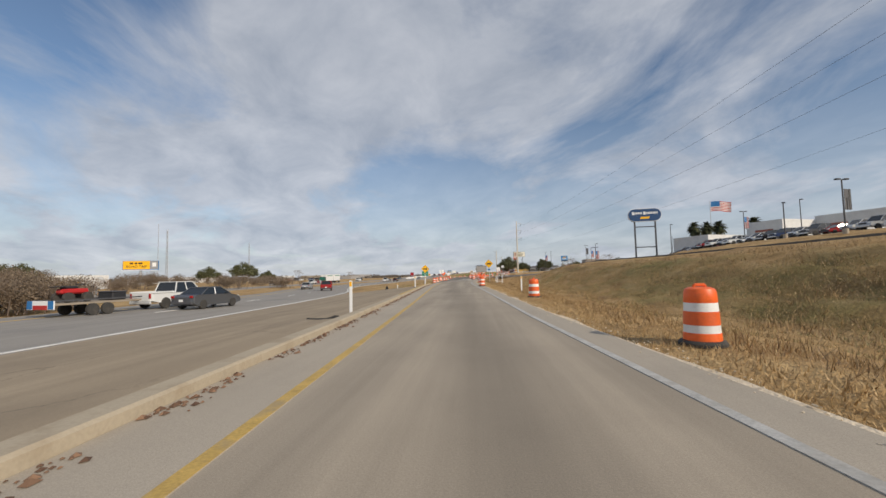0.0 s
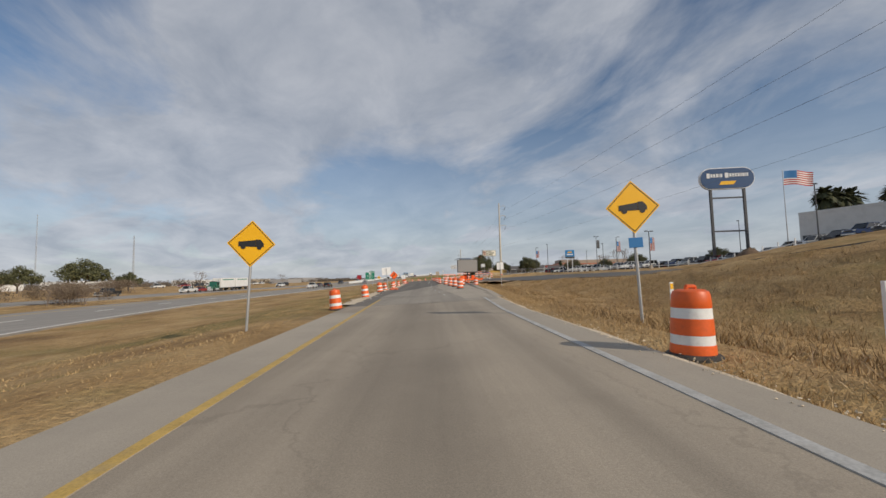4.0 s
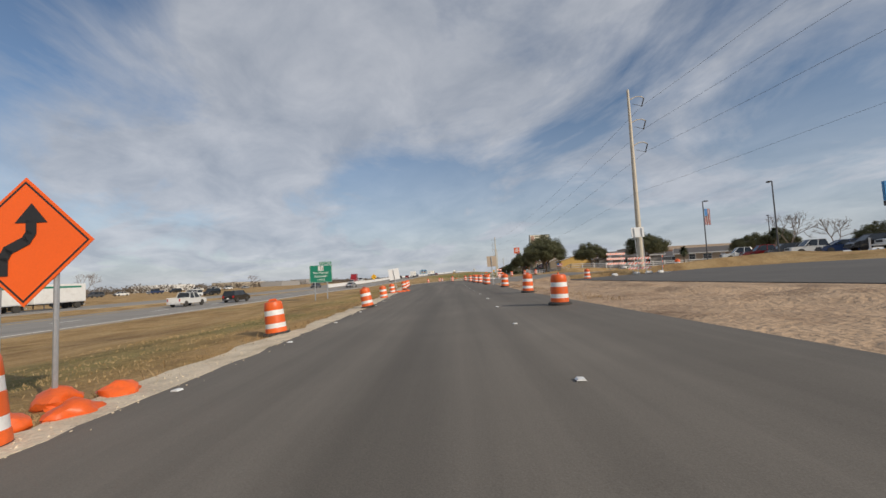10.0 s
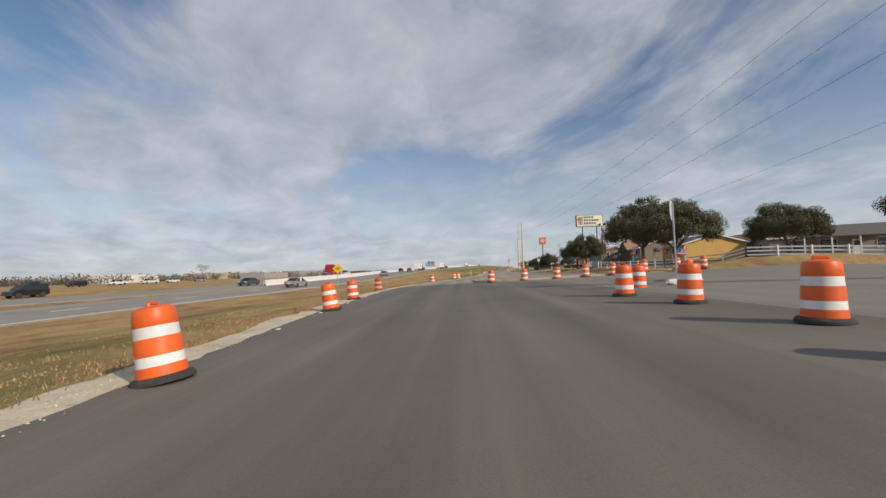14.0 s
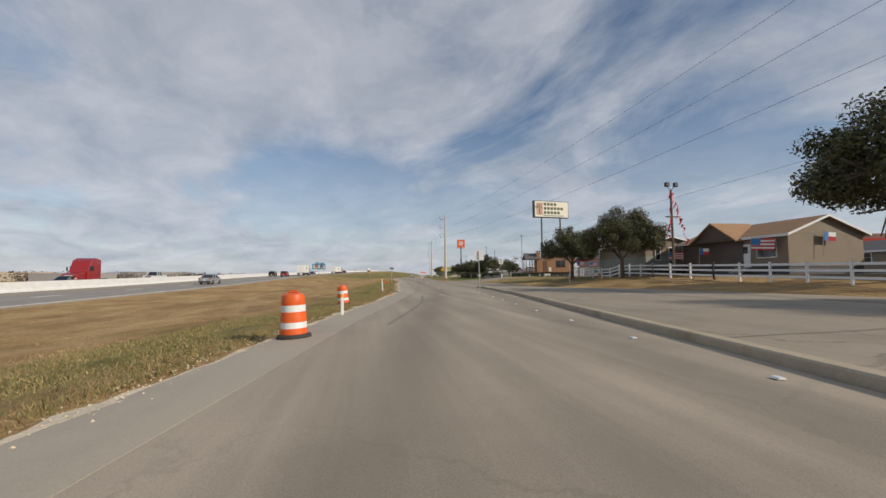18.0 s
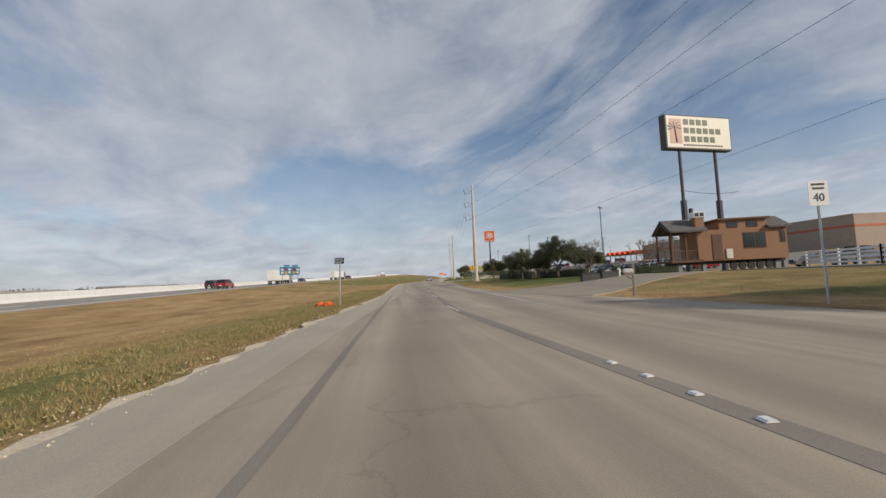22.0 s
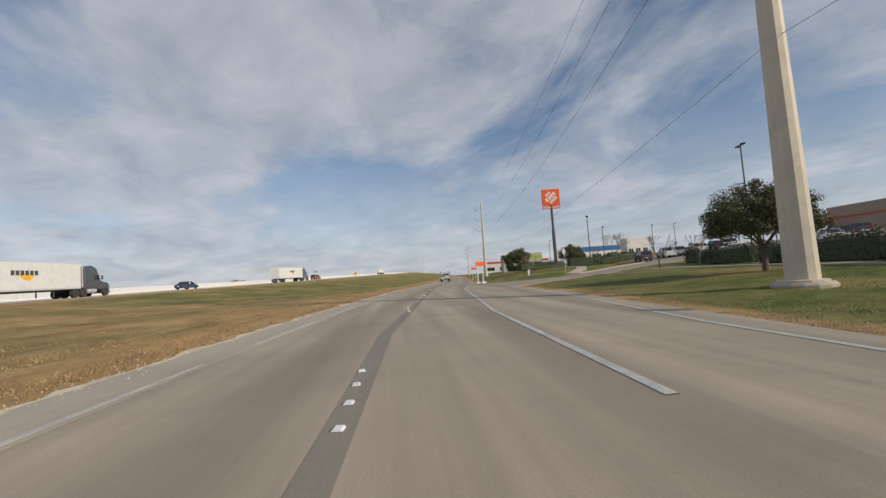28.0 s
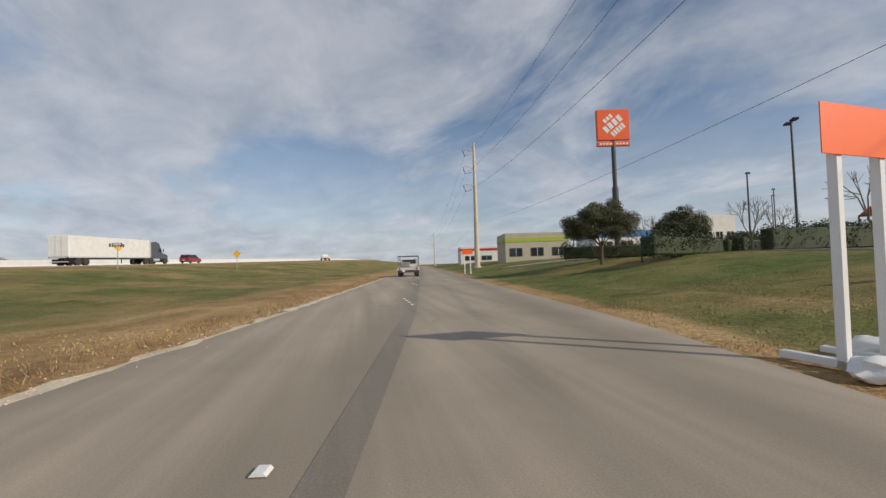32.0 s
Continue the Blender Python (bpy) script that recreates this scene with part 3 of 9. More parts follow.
# plan: edges of the pavements as x over y
T_LEFT = [(-80, 4.5), (0, -2.9), (15, -3.8), (47, -6.0), (56, -6.39), (68, -6.95), (76, -7.32), (87, -7.78), (100, -8.55), (112, -8.63), (126, -8.69), (137, -9.35), (155, -9.81), (170, -10.85), (180, -11.36),
          (190, -12.38), (200, -13.43), (207, -13.69), (215, -14.1), (225, -13.48), (235, -12.01), (242, -10.83), (250, -9.49), (260, -7.28), (270, -5.33), (280, -4.64), (297, -3.5), (320, -1.2), (333, -0.8), (375, 1.0),
          (390, 2.3), (415, 6.0), (430, 9.0), (460, 13.8), (1400, 160)]
T_RIGHT = [(-80, 10), (0, 3.0), (12, 2.2), (30, 1.38), (40, 0.85), (48, 0.42), (55, 0.06), (62, 0.03), (70, 0.03), (78, 0.38), (82, 0.68), (87, 1.02), (94, 1.23), (100, 1.57), (109, 2.09), (115, 2.39), (122, 2.63), (127, 2.09),
           (130, -1.17), (137, -0.68), (145, -0.9), (157, -1.31), (165, -1.28), (175, -1.34), (185, -0.74), (195, -1.09), (205, -1.35), (215, -1.3), (221, -6.8), (228, -6.9), (238, -3.44), (247, -1.65), (261, 1.19), (276, 3.0),
           (278, 9.3), (283, 10.2), (292, 10.5), (300, 10.0), (305, 9.0), (310, 8.0), (317, 7.3), (335, 8.2), (348, 10.4), (373, 12.5), (390, 14.8), (405, 15.8), (418, 14.6), (427, 16.6), (435, 17.7), (1400, 168)]
# the road is banked: it falls to the highway side and climbs to the lots about this line
T_AXIS = [(0, 0.0), (15, -1.4), (40, -2.32), (60, -3.12), (80, -3.58), (100, -4.58), (120, -4.73), (140, -5.28), (160, -5.64), (175, -6.64), (190, -8.43), (205, -9.79), (220, -9.59), (235, -8.22), (250, -5.93), (270, -2.71), (290, -0.64)]
T_FALL = [(50, 0), (75, 0.02), (100, 0.03), (118, 0.038), (225, 0.038), (258, 0.045), (285, 0)]
T_CLIMB = [(28, 0), (60, 0.035), (110, 0.042), (225, 0.03), (240, 0.012), (262, 0)]
T_FRONT = [(-80, 19), (60, 18), (112, 16.5), (134, 11.5), (162, 7.4), (175, 5.4), (200, 5.2), (240, 5.6), (262, 4.6), (278, 3.2)]
T_FRONTZ = [(-80, 2.6), (40, 2.7), (60, 2.9), (70, 2.8), (80, 2.0), (90, 1.2), (98, 0.9), (111, 0.78), (118, 0.5), (127, 0.42), (140, 0.28), (160, 0.28), (178, 0.33), (215, 0.35), (240, 0.30), (262, 0.20), (274, 0.02), (280, 0.0)]
T_LOT = [(-80, 5.2), (40, 5.8), (80, 6.2), (98, 6.1), (110, 4.8), (121, 3.0), (130, 2.3), (150, 2.1), (180, 1.85), (195, 1.5), (205, 1.3), (230, 1.2), (290, 1.1), (320, 0.8), (350, 0.5), (380, 0.45), (405, 0.65), (422, 1.05), (440, 1.5), (460, 1.55), (520, 1.5)]
T_HWY = [(-80, -10.0), (0, -12.5), (18, -13.2), (37, -14.6), (60, -18.5), (80, -25.5), (107, -31.5), (150, -32.2), (190, -34), (215, -34), (255, -29.5), (300, -27.2), (340, -27.6), (420, -29.5), (450, -26.8), (500, -19.5), (600, -4), (1400, 120)]
T_HWYZ = [(-80, -0.6), (30, -0.7), (60, -0.95), (100, -1.2), (200, -1.2), (240, -0.85), (300, 0.0), (360, 0.9), (420, 1.6), (500, 2.7), (600, 4.4), (750, 6.6), (1400, 7)]
YY, XL = smooth_table(T_LEFT, win=5)
_, XR = smooth_table(T_RIGHT, win=1)
_, HX = smooth_table(T_HWY, win=15)
_, HZ = smooth_table(T_HWYZ, win=15)
HW = 14.0           # one carriageway
MED = 15.0           # grass or barrier strip between the carriageways


def xl(y):
    return np.interp(y, YY, XL)


def xr(y):
    return np.interp(y, YY, XR)


def hx(y):
    return np.interp(y, YY, HX)


def hz_(y):
    return np.interp(y, YY, HZ)


def fx(y):
    return interp(T_FRONT, y)


def fz(y):
    return interp(T_FRONTZ, y)


def side_w(y):
    """Width of the side road, which widens towards the junction."""
    return interp([(-80, 7.0), (72, 7.0), (90, 10.0), (118, 15.0), (160, 15.0), (178, 13.0), (218, 7.4), (300, 6.5)], y)


def side_rise(y):
    """Climb of the side road's surface from its near to its far edge."""
    return interp([(-80, 0.0), (78, 0.0), (95, 0.55), (118, 1.0), (150, 0.95), (166, 0.7), (177, 0.42), (190, 0.0), (300, 0.0)], y)


def sstep(t):
    t = np.clip(t, 0, 1)
    return t * t * (3 - 2 * t)


def ground_z(x, y):
    """Height of the grass sheet; it runs a hand's width below every pavement."""
    x, y = np.broadcast_arrays(np.asarray(x, float), np.asarray(y, float))
    l, r, h, z = xl(y), xr(y), hx(y), hz_(y)
    med = np.interp(y, [190, 250], [MED, 1.4])
    far = h - 2 * HW - med
    # left of the road, towards the highway
    t = np.clip((l - 0.6 - x) / np.maximum(l - 0.6 - h - 0.4, 0.5), 0, 1)
    gap = np.clip((l - h - 4) / 10, 0, 1)
    zl = -0.05 + np.where(y < 56, np.clip(t, 0, 1), sstep(t)) * (z - 0.05) - 0.04 * (y < 56) - 0.38 * gap * np.sin(np.pi * np.clip(t * 1.05, 0, 1)) ** 2
    zl = np.where(x < h + 0.4, z - 0.10, zl)
    inmed = (x < h - HW) & (x > h - HW - med)
    zl = np.where(inmed, z - 0.06 - 0.35 * np.sin(np.pi * np.clip((h - HW - x) / np.maximum(med, 0.1), 0, 1)) * (med > 4), zl)
    zl = np.where(x < far, (z - 0.1) - sstep((far - x) / 26) * (z + 0.25), zl)
    # right of the road
    f = np.where(y < 279, fx(y), r + 0.01)
    zf = fz(y)
    w = np.maximum(f - r, 0.5)
    t = np.clip((x - r - 0.8) / w, 0, 1)
    ditch = np.clip((w - 5) / 8, 0, 1) * (y < 182)
    zr = -0.05 + sstep((t - 0.25) / 0.75) * (zf - 0.0) - 0.55 * ditch * np.sin(np.pi * np.clip(t / 0.75, 0, 1)) ** 2
    lot = interp(T_LOT, y)
    flat = np.where(y < 279, side_w(y) + 0.2, 0.4)
    rise = np.where(y < 279, side_rise(y), 0.0)
    zlot = zf - 0.08 + rise * np.clip((x - f) / flat, 0, 1) + sstep((x - f - flat) / np.where(y < 279, np.interp(y, [60, 95, 118, 178], [27, 25, 17, 11]), 16)) * (lot - zf - rise)
    zr = np.where(x > f - 0.2, zlot, zr)
    jn = (y > 176) & (y < 222)
    zr = np.where(jn & (x < 34), np.minimum(zr, -0.06 + 0.0 * x), zr)
    zr = np.where((y > 218) & (y < 279) & (x < f + 0.3), -0.06, zr)
    # the store car park climbs away from the road
    zr = zr + 3.6 * np.clip((x - 44) / 62, 0, 1) * np.clip((y - 338) / 25, 0, 1) * np.clip((560 - y) / 45, 0, 1)
    off = np.maximum(y - (418 + 0.60 * np.maximum(x - 25, 0)), 403 + 0.60 * np.maximum(x - 17, 0) - y)
    wt = sstep(1 - off / 7) * (x < 110) * (y > 380) * (y < 520)
    zr = zr + wt * (np.minimum(zr, interp([(14, -0.1), (24, 0.05), (32, 0.4), (46, 1.3), (75, 3.0), (106, 5.0)], x)) - zr)
    zr = zr - sstep((x - 170) / 300) * (lot - 1.0)
    mid = np.where(x > (l + r) / 2, zr, zl)
    return np.where((x > l - 0.6) & (x < r + 0.8), -0.10, mid) + bank(x, y)


def bank(x, y):
    """Height of the banked pavement over its level axis; it runs out in the verges."""
    x, y = np.broadcast_arrays(np.asarray(x, float), np.asarray(y, float))
    d = x - interp(T_AXIS, y)
    low = interp(T_FALL, y) * np.maximum(d, -5.6) * np.clip((d + 17) / 10, 0, 1)
    e = np.where((y > 174) & (y < 232), 28.0, xr(y) - interp(T_AXIS, y))
    far = np.where((y > 174) & (y < 232), 12.0, np.maximum(np.where(y < 279, fx(y), xr(y) + 3) - xr(y), 0.5))
    high = interp(T_CLIMB, y) * np.minimum(d, e) * np.clip(1 - (d - e) / far, 0, 1)
    return np.where(d < 0, low, high)


def gz(x, y):
    return float(ground_z(x, y))


# ground: one sheet to the horizon
gx = np.concatenate([np.linspace(-2600, -420, 12), np.linspace(-360, -90, 14), np.arange(-84, -14, 2.0), np.arange(-14, 26, 0.6), np.arange(26, 80, 2.0), np.linspace(84, 320, 22), np.linspace(400, 2600, 12)])
gy = np.concatenate([np.linspace(-700, -60, 10), np.arange(-50, 470, 2.0), np.linspace(474, 700, 40), np.linspace(760, 3800, 24)])
GX, GY = np.meshgrid(gx, gy)
GZ = ground_z(GX, GY)
rng = np.random.default_rng(4)
near = (GX > -60) & (GX < 90) & (GY < 520)
rough = (np.abs(GX - xl(GY)) > 1.2) & (np.abs(GX - xr(GY)) > 1.2) & near & ~((GX < hx(GY) + 1) & (GX > hx(GY) - 2 * HW - 12)) & ~((GX > fx(GY) - 1) & (GX < fx(GY) + side_w(GY) + 1) & (GY < 282)) & ~((GY > 172) & (GY < 226) & (GX > 0) & (GX < 48)) & ~((GY > 388) & (GY < 424) & (GX > 10)) & ~((GY > 298) & (GY < 334) & (GX > 4) & (GX < 40))
inside = (GX > xl(GY) - 1) & (GX < xr(GY) + 1)
lump = np.where((GY < 122) & (GX > xr(GY) + 2.0) & (GX < 52), 0.085, 0.035)
GZ = GZ + np.where(rough & ~inside, rng.normal(0, 1.0, GZ.shape) * lump, 0)
ni_, nj_ = GX.shape
idx = np.arange(ni_ * nj_).reshape(ni_, nj_)
quads = np.stack([idx[:-1, :-1], idx[:-1, 1:], idx[1:, 1:], idx[1:, :-1]], -1).reshape(-1, 4)
gme = bpy.data.meshes.new("ground")
gme.from_pydata(np.stack([GX, GY, GZ], -1).reshape(-1, 3).tolist(), [], quads.tolist())
gme.polygons.foreach_set("use_smooth", [True] * len(gme.polygons))
lush = np.zeros(GX.shape)
dl, dr = xl(GY) - GX, GX - xr(GY)
lush += 0.75 * np.exp(-((dl - 2.6) / 1.8) ** 2) * ((GY > 228) & (GY < 345)) + 0.52 * np.exp(-((dl - 5) / 4.5) ** 2) * ((GY > 70) & (GY < 228))
lush += 0.95 * ((GY > 318) & (dr > 1.2) & (dr < 40)) * np.clip((GY - 314) / 14, 0, 1) * np.maximum(np.clip((dr - 1.5) / 8, 0.1, 1), np.clip((GY - 350) / 18, 0, 1)) + 0.5 * ((GY > 280) & (GY < 350) & (dr > 3.5) & (dr < 30))
lush += 0.35 * ((GY > 350) & (dl > 3) & (dl < 30)) + 0.45 * ((GY > 395) & (dl > 5) & (dl < 40)) * np.clip((GY - 395) / 20, 0, 1) + 0.4 * ((GY < 70) & (dr > 7) & (dr < 14))
at_ = gme.attributes.new("lush", "FLOAT", "POINT")
at_.data.foreach_set("value", lush.astype(np.float32).reshape(-1))
gme.materials.append(M_GROUND)
ground = tagged(new("ground", gme), "dry straw-coloured grass verges and fields with green patches", "ground", kind="structure")


def strip(name, ys, left, right, z, material, label, thick=0.12, kind="structure", cols=3, category="road", level=False):
    """A pavement sheet between two edge curves, with a skirt down its sides; it follows the bank unless level."""
    ys = np.asarray(ys, float)
    L = np.array([left(y) if callable(left) else left for y in ys], float)
    R = np.array([right(y) if callable(right) else right for y in ys], float)
    Z = np.array([z(y) if callable(z) else z for y in ys], float)
    vs, fs, across = [], [], []
    for k, y in enumerate(ys):
        xs = [L[k]] + [L[k] + (R[k] - L[k]) * c / cols for c in range(cols + 1)] + [R[k]]
        for c, x in enumerate(xs):
            across.append(x - float(xl(y)))
            vs.append((x, y, Z[k] + (0.0 if level else float(bank(x, y))) - (thick if c in (0, cols + 2) else 0.0)))
    w = cols + 3
    for k in range(len(ys) - 1):
        for c in range(w - 1):
            a = k * w + c
            fs.append((a, a + 1, a + w + 1, a + w))
    ob = solid(name, vs, fs, material)
    ob.data.attributes.new("across", "FLOAT", "POINT").data.foreach_set("value", across)
    return tagged(ob, label, category, kind=kind)


ya = np.arange(-70, 78, 2.0)
yb = np.arange(76, 223, 2.0)
yc = np.concatenate([np.arange(222, 470, 2.0), np.linspace(472, 1400, 60)])
# ramp lane with concrete shoulder strips either side
strip("road_ramp", ya, lambda y: xl(y) + 0.05, lambda y: xr(y), 0.0, M_ASPH, "grey worn asphalt ramp lane", cols=14)
strip("road_shoulder_left", np.arange(-70, 73, 2.0), lambda y: xl(y) + 0.06, lambda y: xl(y) + 1.25, 0.006, M_CONC, "pale concrete shoulder strip beside the ramp lane", 0.02, cols=1)
strip("road_shoulder_right", np.arange(-70, 80, 2.0), lambda y: xr(y) - 0.55, lambda y: xr(y) + 0.1, 0.005, M_CONC, "pale concrete edge strip beside the ramp lane", 0.06, cols=1)
strip("road_main", yb, lambda y: xl(y), lambda y: np.minimum(xr(y), 6.0) if y < 128 else xr(y), 0.0, M_ASPHN, "dark newer asphalt of the two-lane connection", cols=14)
strip("road_frontage", yc, lambda y: xl(y), lambda y: xr(y) + 0.02, 0.0, M_ASPH, "pale worn concrete and asphalt frontage road", cols=14)
strip("road_shoulder_far", np.concatenate([np.arange(228, 400, 2.0)]), lambda y: xl(y) + 0.02, lambda y: xl(y) + 1.3 + 0.06 * noise.noise(Vector((y * 0.5, 2, 4))), 0.0045, M_CONC, "pale concrete shoulder strip beside the frontage road", 0.02, cols=2)
# closed gore paved in concrete
strip("pavement_gore", np.arange(78, 129, 2.0), lambda y: min(xl(y) + 6.1 + max(0, (y - 100) * 0.02), xr(y) - 0.3), lambda y: xr(y) + 0.4, 0.010, M_CONC, "pale concrete of the closed exit ramp", 0.05)
T_OLD = [(76, -6.22), (80, -6.22), (85, -6.76), (92, -6.74), (98, -5.95), (103, -4.75), (108, -4.21), (112, -3.55), (116, -2.65), (121, -1.57), (125, -0.52), (130, 0.68)]


def old_left(y):
    return interp(T_OLD, y) + 0.16 * noise.noise(Vector((y * 0.45, 2, 9))) + 0.07 * noise.noise(Vector((y * 1.9, 5, 9)))


strip("pavement_lane_old", np.arange(76, 130, 0.8), old_left, lambda y: float(xr(y)) - 0.02 if y < 84 else max(old_left(y) + 0.05, min(float(xl(y)) + 6.6, float(xr(y)) - 0.1)), 0.006, M_OLD, "older pale pavement beside the dark asphalt lane", 0.02, cols=3)
# side road of the dealership and the wide junction
side = strip("road_side", np.arange(-70, 177.1, 1.9), fx, lambda y: fx(y) + side_w(y), lambda y: fz(y) + 0.03, M_SIDE, "dark asphalt side road climbing towards the car lots", cols=4, level=True)
for v in side.data.vertices:
    v.co.z += float(side_rise(v.co.y) * (v.co.x - fx(v.co.y)) / side_w(v.co.y))
strip("road_side_far", np.arange(218, 279, 3.0), fx, lambda y: fx(y) + np.interp(y, [218, 278], [7.5, 6.0]), lambda y: fz(y) + 0.0, M_ASPH, "pale worn side road past the homes yard", level=True)
strip("road_junction", np.arange(176, 222.1, 2.0), lambda y: xr(y) - 0.4, lambda y: 34.0, 0.003, M_JUNC, "wide grey asphalt junction apron", cols=10)
# highway carriageways
yh = np.concatenate([np.arange(-70, 520, 4.0), np.linspace(524, 1400, 70)])


def med(y):
    return float(np.interp(y, [190, 250], [MED, 1.4]))


strip("road_highway_near", yh, lambda y: hx(y) - HW, hx, lambda y: hz_(y) + 0.0, M_HWY, "pale grey concrete highway carriageway", cols=4, level=True)
strip("road_highway_far", yh, lambda y: hx(y) - 2 * HW - med(y), lambda y: hx(y) - HW - med(y), lambda y: hz_(y), M_HWY, "pale grey concrete opposite carriageway", cols=4, level=True)


def line(name, ys, off, wdt, z, material, label, dash=None):
    ob = strip(name, ys, lambda y: off(y) - wdt / 2, lambda y: off(y) + wdt / 2, z, material, label, 0.02, cols=1, category="road marking", level="highway" in name)
    if dash:
        me = ob.data
        bm = bmesh.new(); bm.from_mesh(me)
        kill = [f for f in bm.faces if (f.calc_center_median().y % dash[1]) > dash[0]]
        bmesh.ops.delete(bm, geom=kill, context="FACES")
        bm.to_mesh(me); bm.free()
    return ob


yr = np.arange(-70, 84, 2.0)
line("road_line_yellow", yr, lambda y: xl(y) + 1.18, 0.13, 0.010, M_YLINE, "worn yellow left edge line")
line("road_line_white", np.arange(-70, 82, 2.0), lambda y: xr(y) - 0.62, 0.13, 0.009, M_WLINE, "worn white right edge line")
line("road_line_highway_edge", np.arange(-70, 520, 4.0), lambda y: hx(y) - 0.3, 0.2, lambda y: hz_(y) + 0.014, M_HLINE, "white edge line of the highway")
line("road_line_highway_dash", np.arange(-70, 520, 1.0), lambda y: hx(y) - 6.3, 0.14, lambda y: hz_(y) + 0.014, M_HLINE, "dashed white lane line of the highway", (3, 12))
line("road_line_highway_inner", np.arange(-70, 520, 4.0), lambda y: hx(y) - 11.2, 0.15, lambda y: hz_(y) + 0.014, M_YLINE, "yellow inner edge line of the highway")
line("road_line_white_far", np.arange(300, 403, 1.0), lambda y: np.interp(y, [300, 308, 314, 320, 331, 338, 352, 376, 388, 396, 403], [5.0, 5.6, 6.1, 6.4, 7.35, 7.9, 10.0, 11.9, 13.9, 14.6, 15.1]), 0.13, 0.012, M_WLINE, "white right edge line of the frontage road")
line("road_line_turn_lane", np.arange(372, 412, 1.0), lambda y: np.interp(y, [372, 382, 390, 404, 412], [8.3, 8.9, 9.9, 11.5, 13.3]), 0.14, 0.012, M_WLINE, "worn white line beside the turn lane")
line("road_line_left_far", np.arange(362, 420, 1.0), lambda y: xl(y) + 1.15, 0.09, 0.012, M_WLINE, "worn white left edge line", (5, 7))
line("road_line_lane_patch", np.arange(286, 470, 2.0), lambda y: np.interp(y, [286, 300, 313, 335, 378, 414, 430, 470], [2.0, 1.5, 2.2, 3.8, 5.4, 9.6, 12.6, 18.8]), 0.30, 0.0045, M_PATCH, "dark sealed strip along the lane line")
line("road_line_gore", np.arange(113, 129, 1.0), lambda y: np.interp(y, [113, 117, 121, 126, 129], [-2.4, -1.89, -1.17, -0.17, 0.42]), 0.13, 0.0145, M_YLINE, "worn yellow edge line of the closed ramp")
# worn turn arrow painted on the lane
arc = [(9.0, 365.6), (9.0, 367.2), (9.1, 368.3), (9.4, 369.0), (9.9, 369.35)]
for k, (pts, w) in enumerate(((arc, 0.26),)):
    l_, r_ = [], []
    for i, (x, y) in enumerate(pts):
        a, b = pts[max(i - 1, 0)], pts[min(i + 1, len(pts) - 1)]
        d = Vector((b[0] - a[0], b[1] - a[1])).normalized() * w / 2
        l_.append((x - d.y, y + d.x)); r_.append((x + d.y, y - d.x))
    vs_ = [(p[0], p[1], 0.0065) for q in zip(l_, r_) for p in q]
    n0 = len(vs_)
    vs_ += [(9.75, 369.9, 0.0065), (9.85, 368.75, 0.0065), (10.75, 369.5, 0.0065)]
    tagged(solid("road_arrow", vs_, [(2 * i, 2 * i + 1, 2 * i + 3, 2 * i + 2) for i in range(len(pts) - 1)] + [(n0, n0 + 1, n0 + 2)], M_WLINE), "worn white right-turn arrow painted on the lane", "road marking", kind="structure")
# gravel edge of the left verge
for a, b in ((78, 230), (232, 470)):
    ob = strip("gravel_verge", np.arange(a, b, 0.4), lambda y: xl(y) - (0.75 if y < 231 else 0.12) - 0.35 * noise.noise(Vector((y * 0.35, 3, 1))) - 0.3 * noise.noise(Vector((y * 1.3, 8, 1))) - 0.2 * noise.noise(Vector((y * 4.1, 8, 5))), lambda y: xl(y) + 0.1 + 0.12 * noise.noise(Vector((y * 0.9, 1, 7))) + 0.12 * noise.noise(Vector((y * 2.6, 4, 2))), lambda y: 0.004 + 0.012 * noise.noise(Vector((y * 1.9, 6, 3))), M_GRAVEL, "pale crushed gravel along the pavement edge", 0.05, cols=2, category="gravel")
strip("gravel_verge_right", np.arange(-70, 80, 1.0), lambda y: xr(y) + 0.08, lambda y: xr(y) + 0.22 + 0.16 * noise.noise(Vector((y * 0.4, 5, 2))) + 0.1 * noise.noise(Vector((y * 1.7, 5, 2))), -0.015, M_GRAVEL, "pale gravel along the right pavement edge", 0.05, cols=1, category="gravel")
# loose stones over the gravel edges
rs = np.random.default_rng(31)
ns = 9000
sy = rs.uniform(78, 440, ns)
sx = xl(sy) - 0.15 + rs.normal(0, 0.24, ns)
ry = rs.uniform(-10, 80, 1800)
sy = np.concatenate([sy, ry]); sx = np.concatenate([sx, xr(ry) + 0.2 + rs.normal(0, 0.14, 1800)])
OCT = np.array([(1, 0, 0), (0, 1, 0), (-1, 0, 0), (0, -1, 0), (0, 0, 1), (0, 0, -1)], float)
OCF = np.array([(0, 1, 4), (1, 2, 4), (2, 3, 4), (3, 0, 4), (1, 0, 5), (2, 1, 5), (3, 2, 5), (0, 3, 5)])
n_ = len(sy)
size_ = rs.uniform(0.008, 0.022, (n_, 1, 1)) * rs.uniform(0.6, 1.3, (n_, 1, 3)) * np.array([1, 1, 0.7])
pv = OCT[None] * size_ * rs.uniform(0.7, 1.3, (n_, 6, 1)) + np.stack([sx, sy, 0.008 + bank(sx, sy)], -1)[:, None]
pf = (OCF[None] + 6 * np.arange(n_)[:, None, None]).reshape(-1, 3)
tagged(solid("gravel_stones", pv.reshape(-1, 3).tolist(), pf.tolist(), M_GRAVEL), "loose pale stones along the pavement edges", "gravel", kind="stuff")
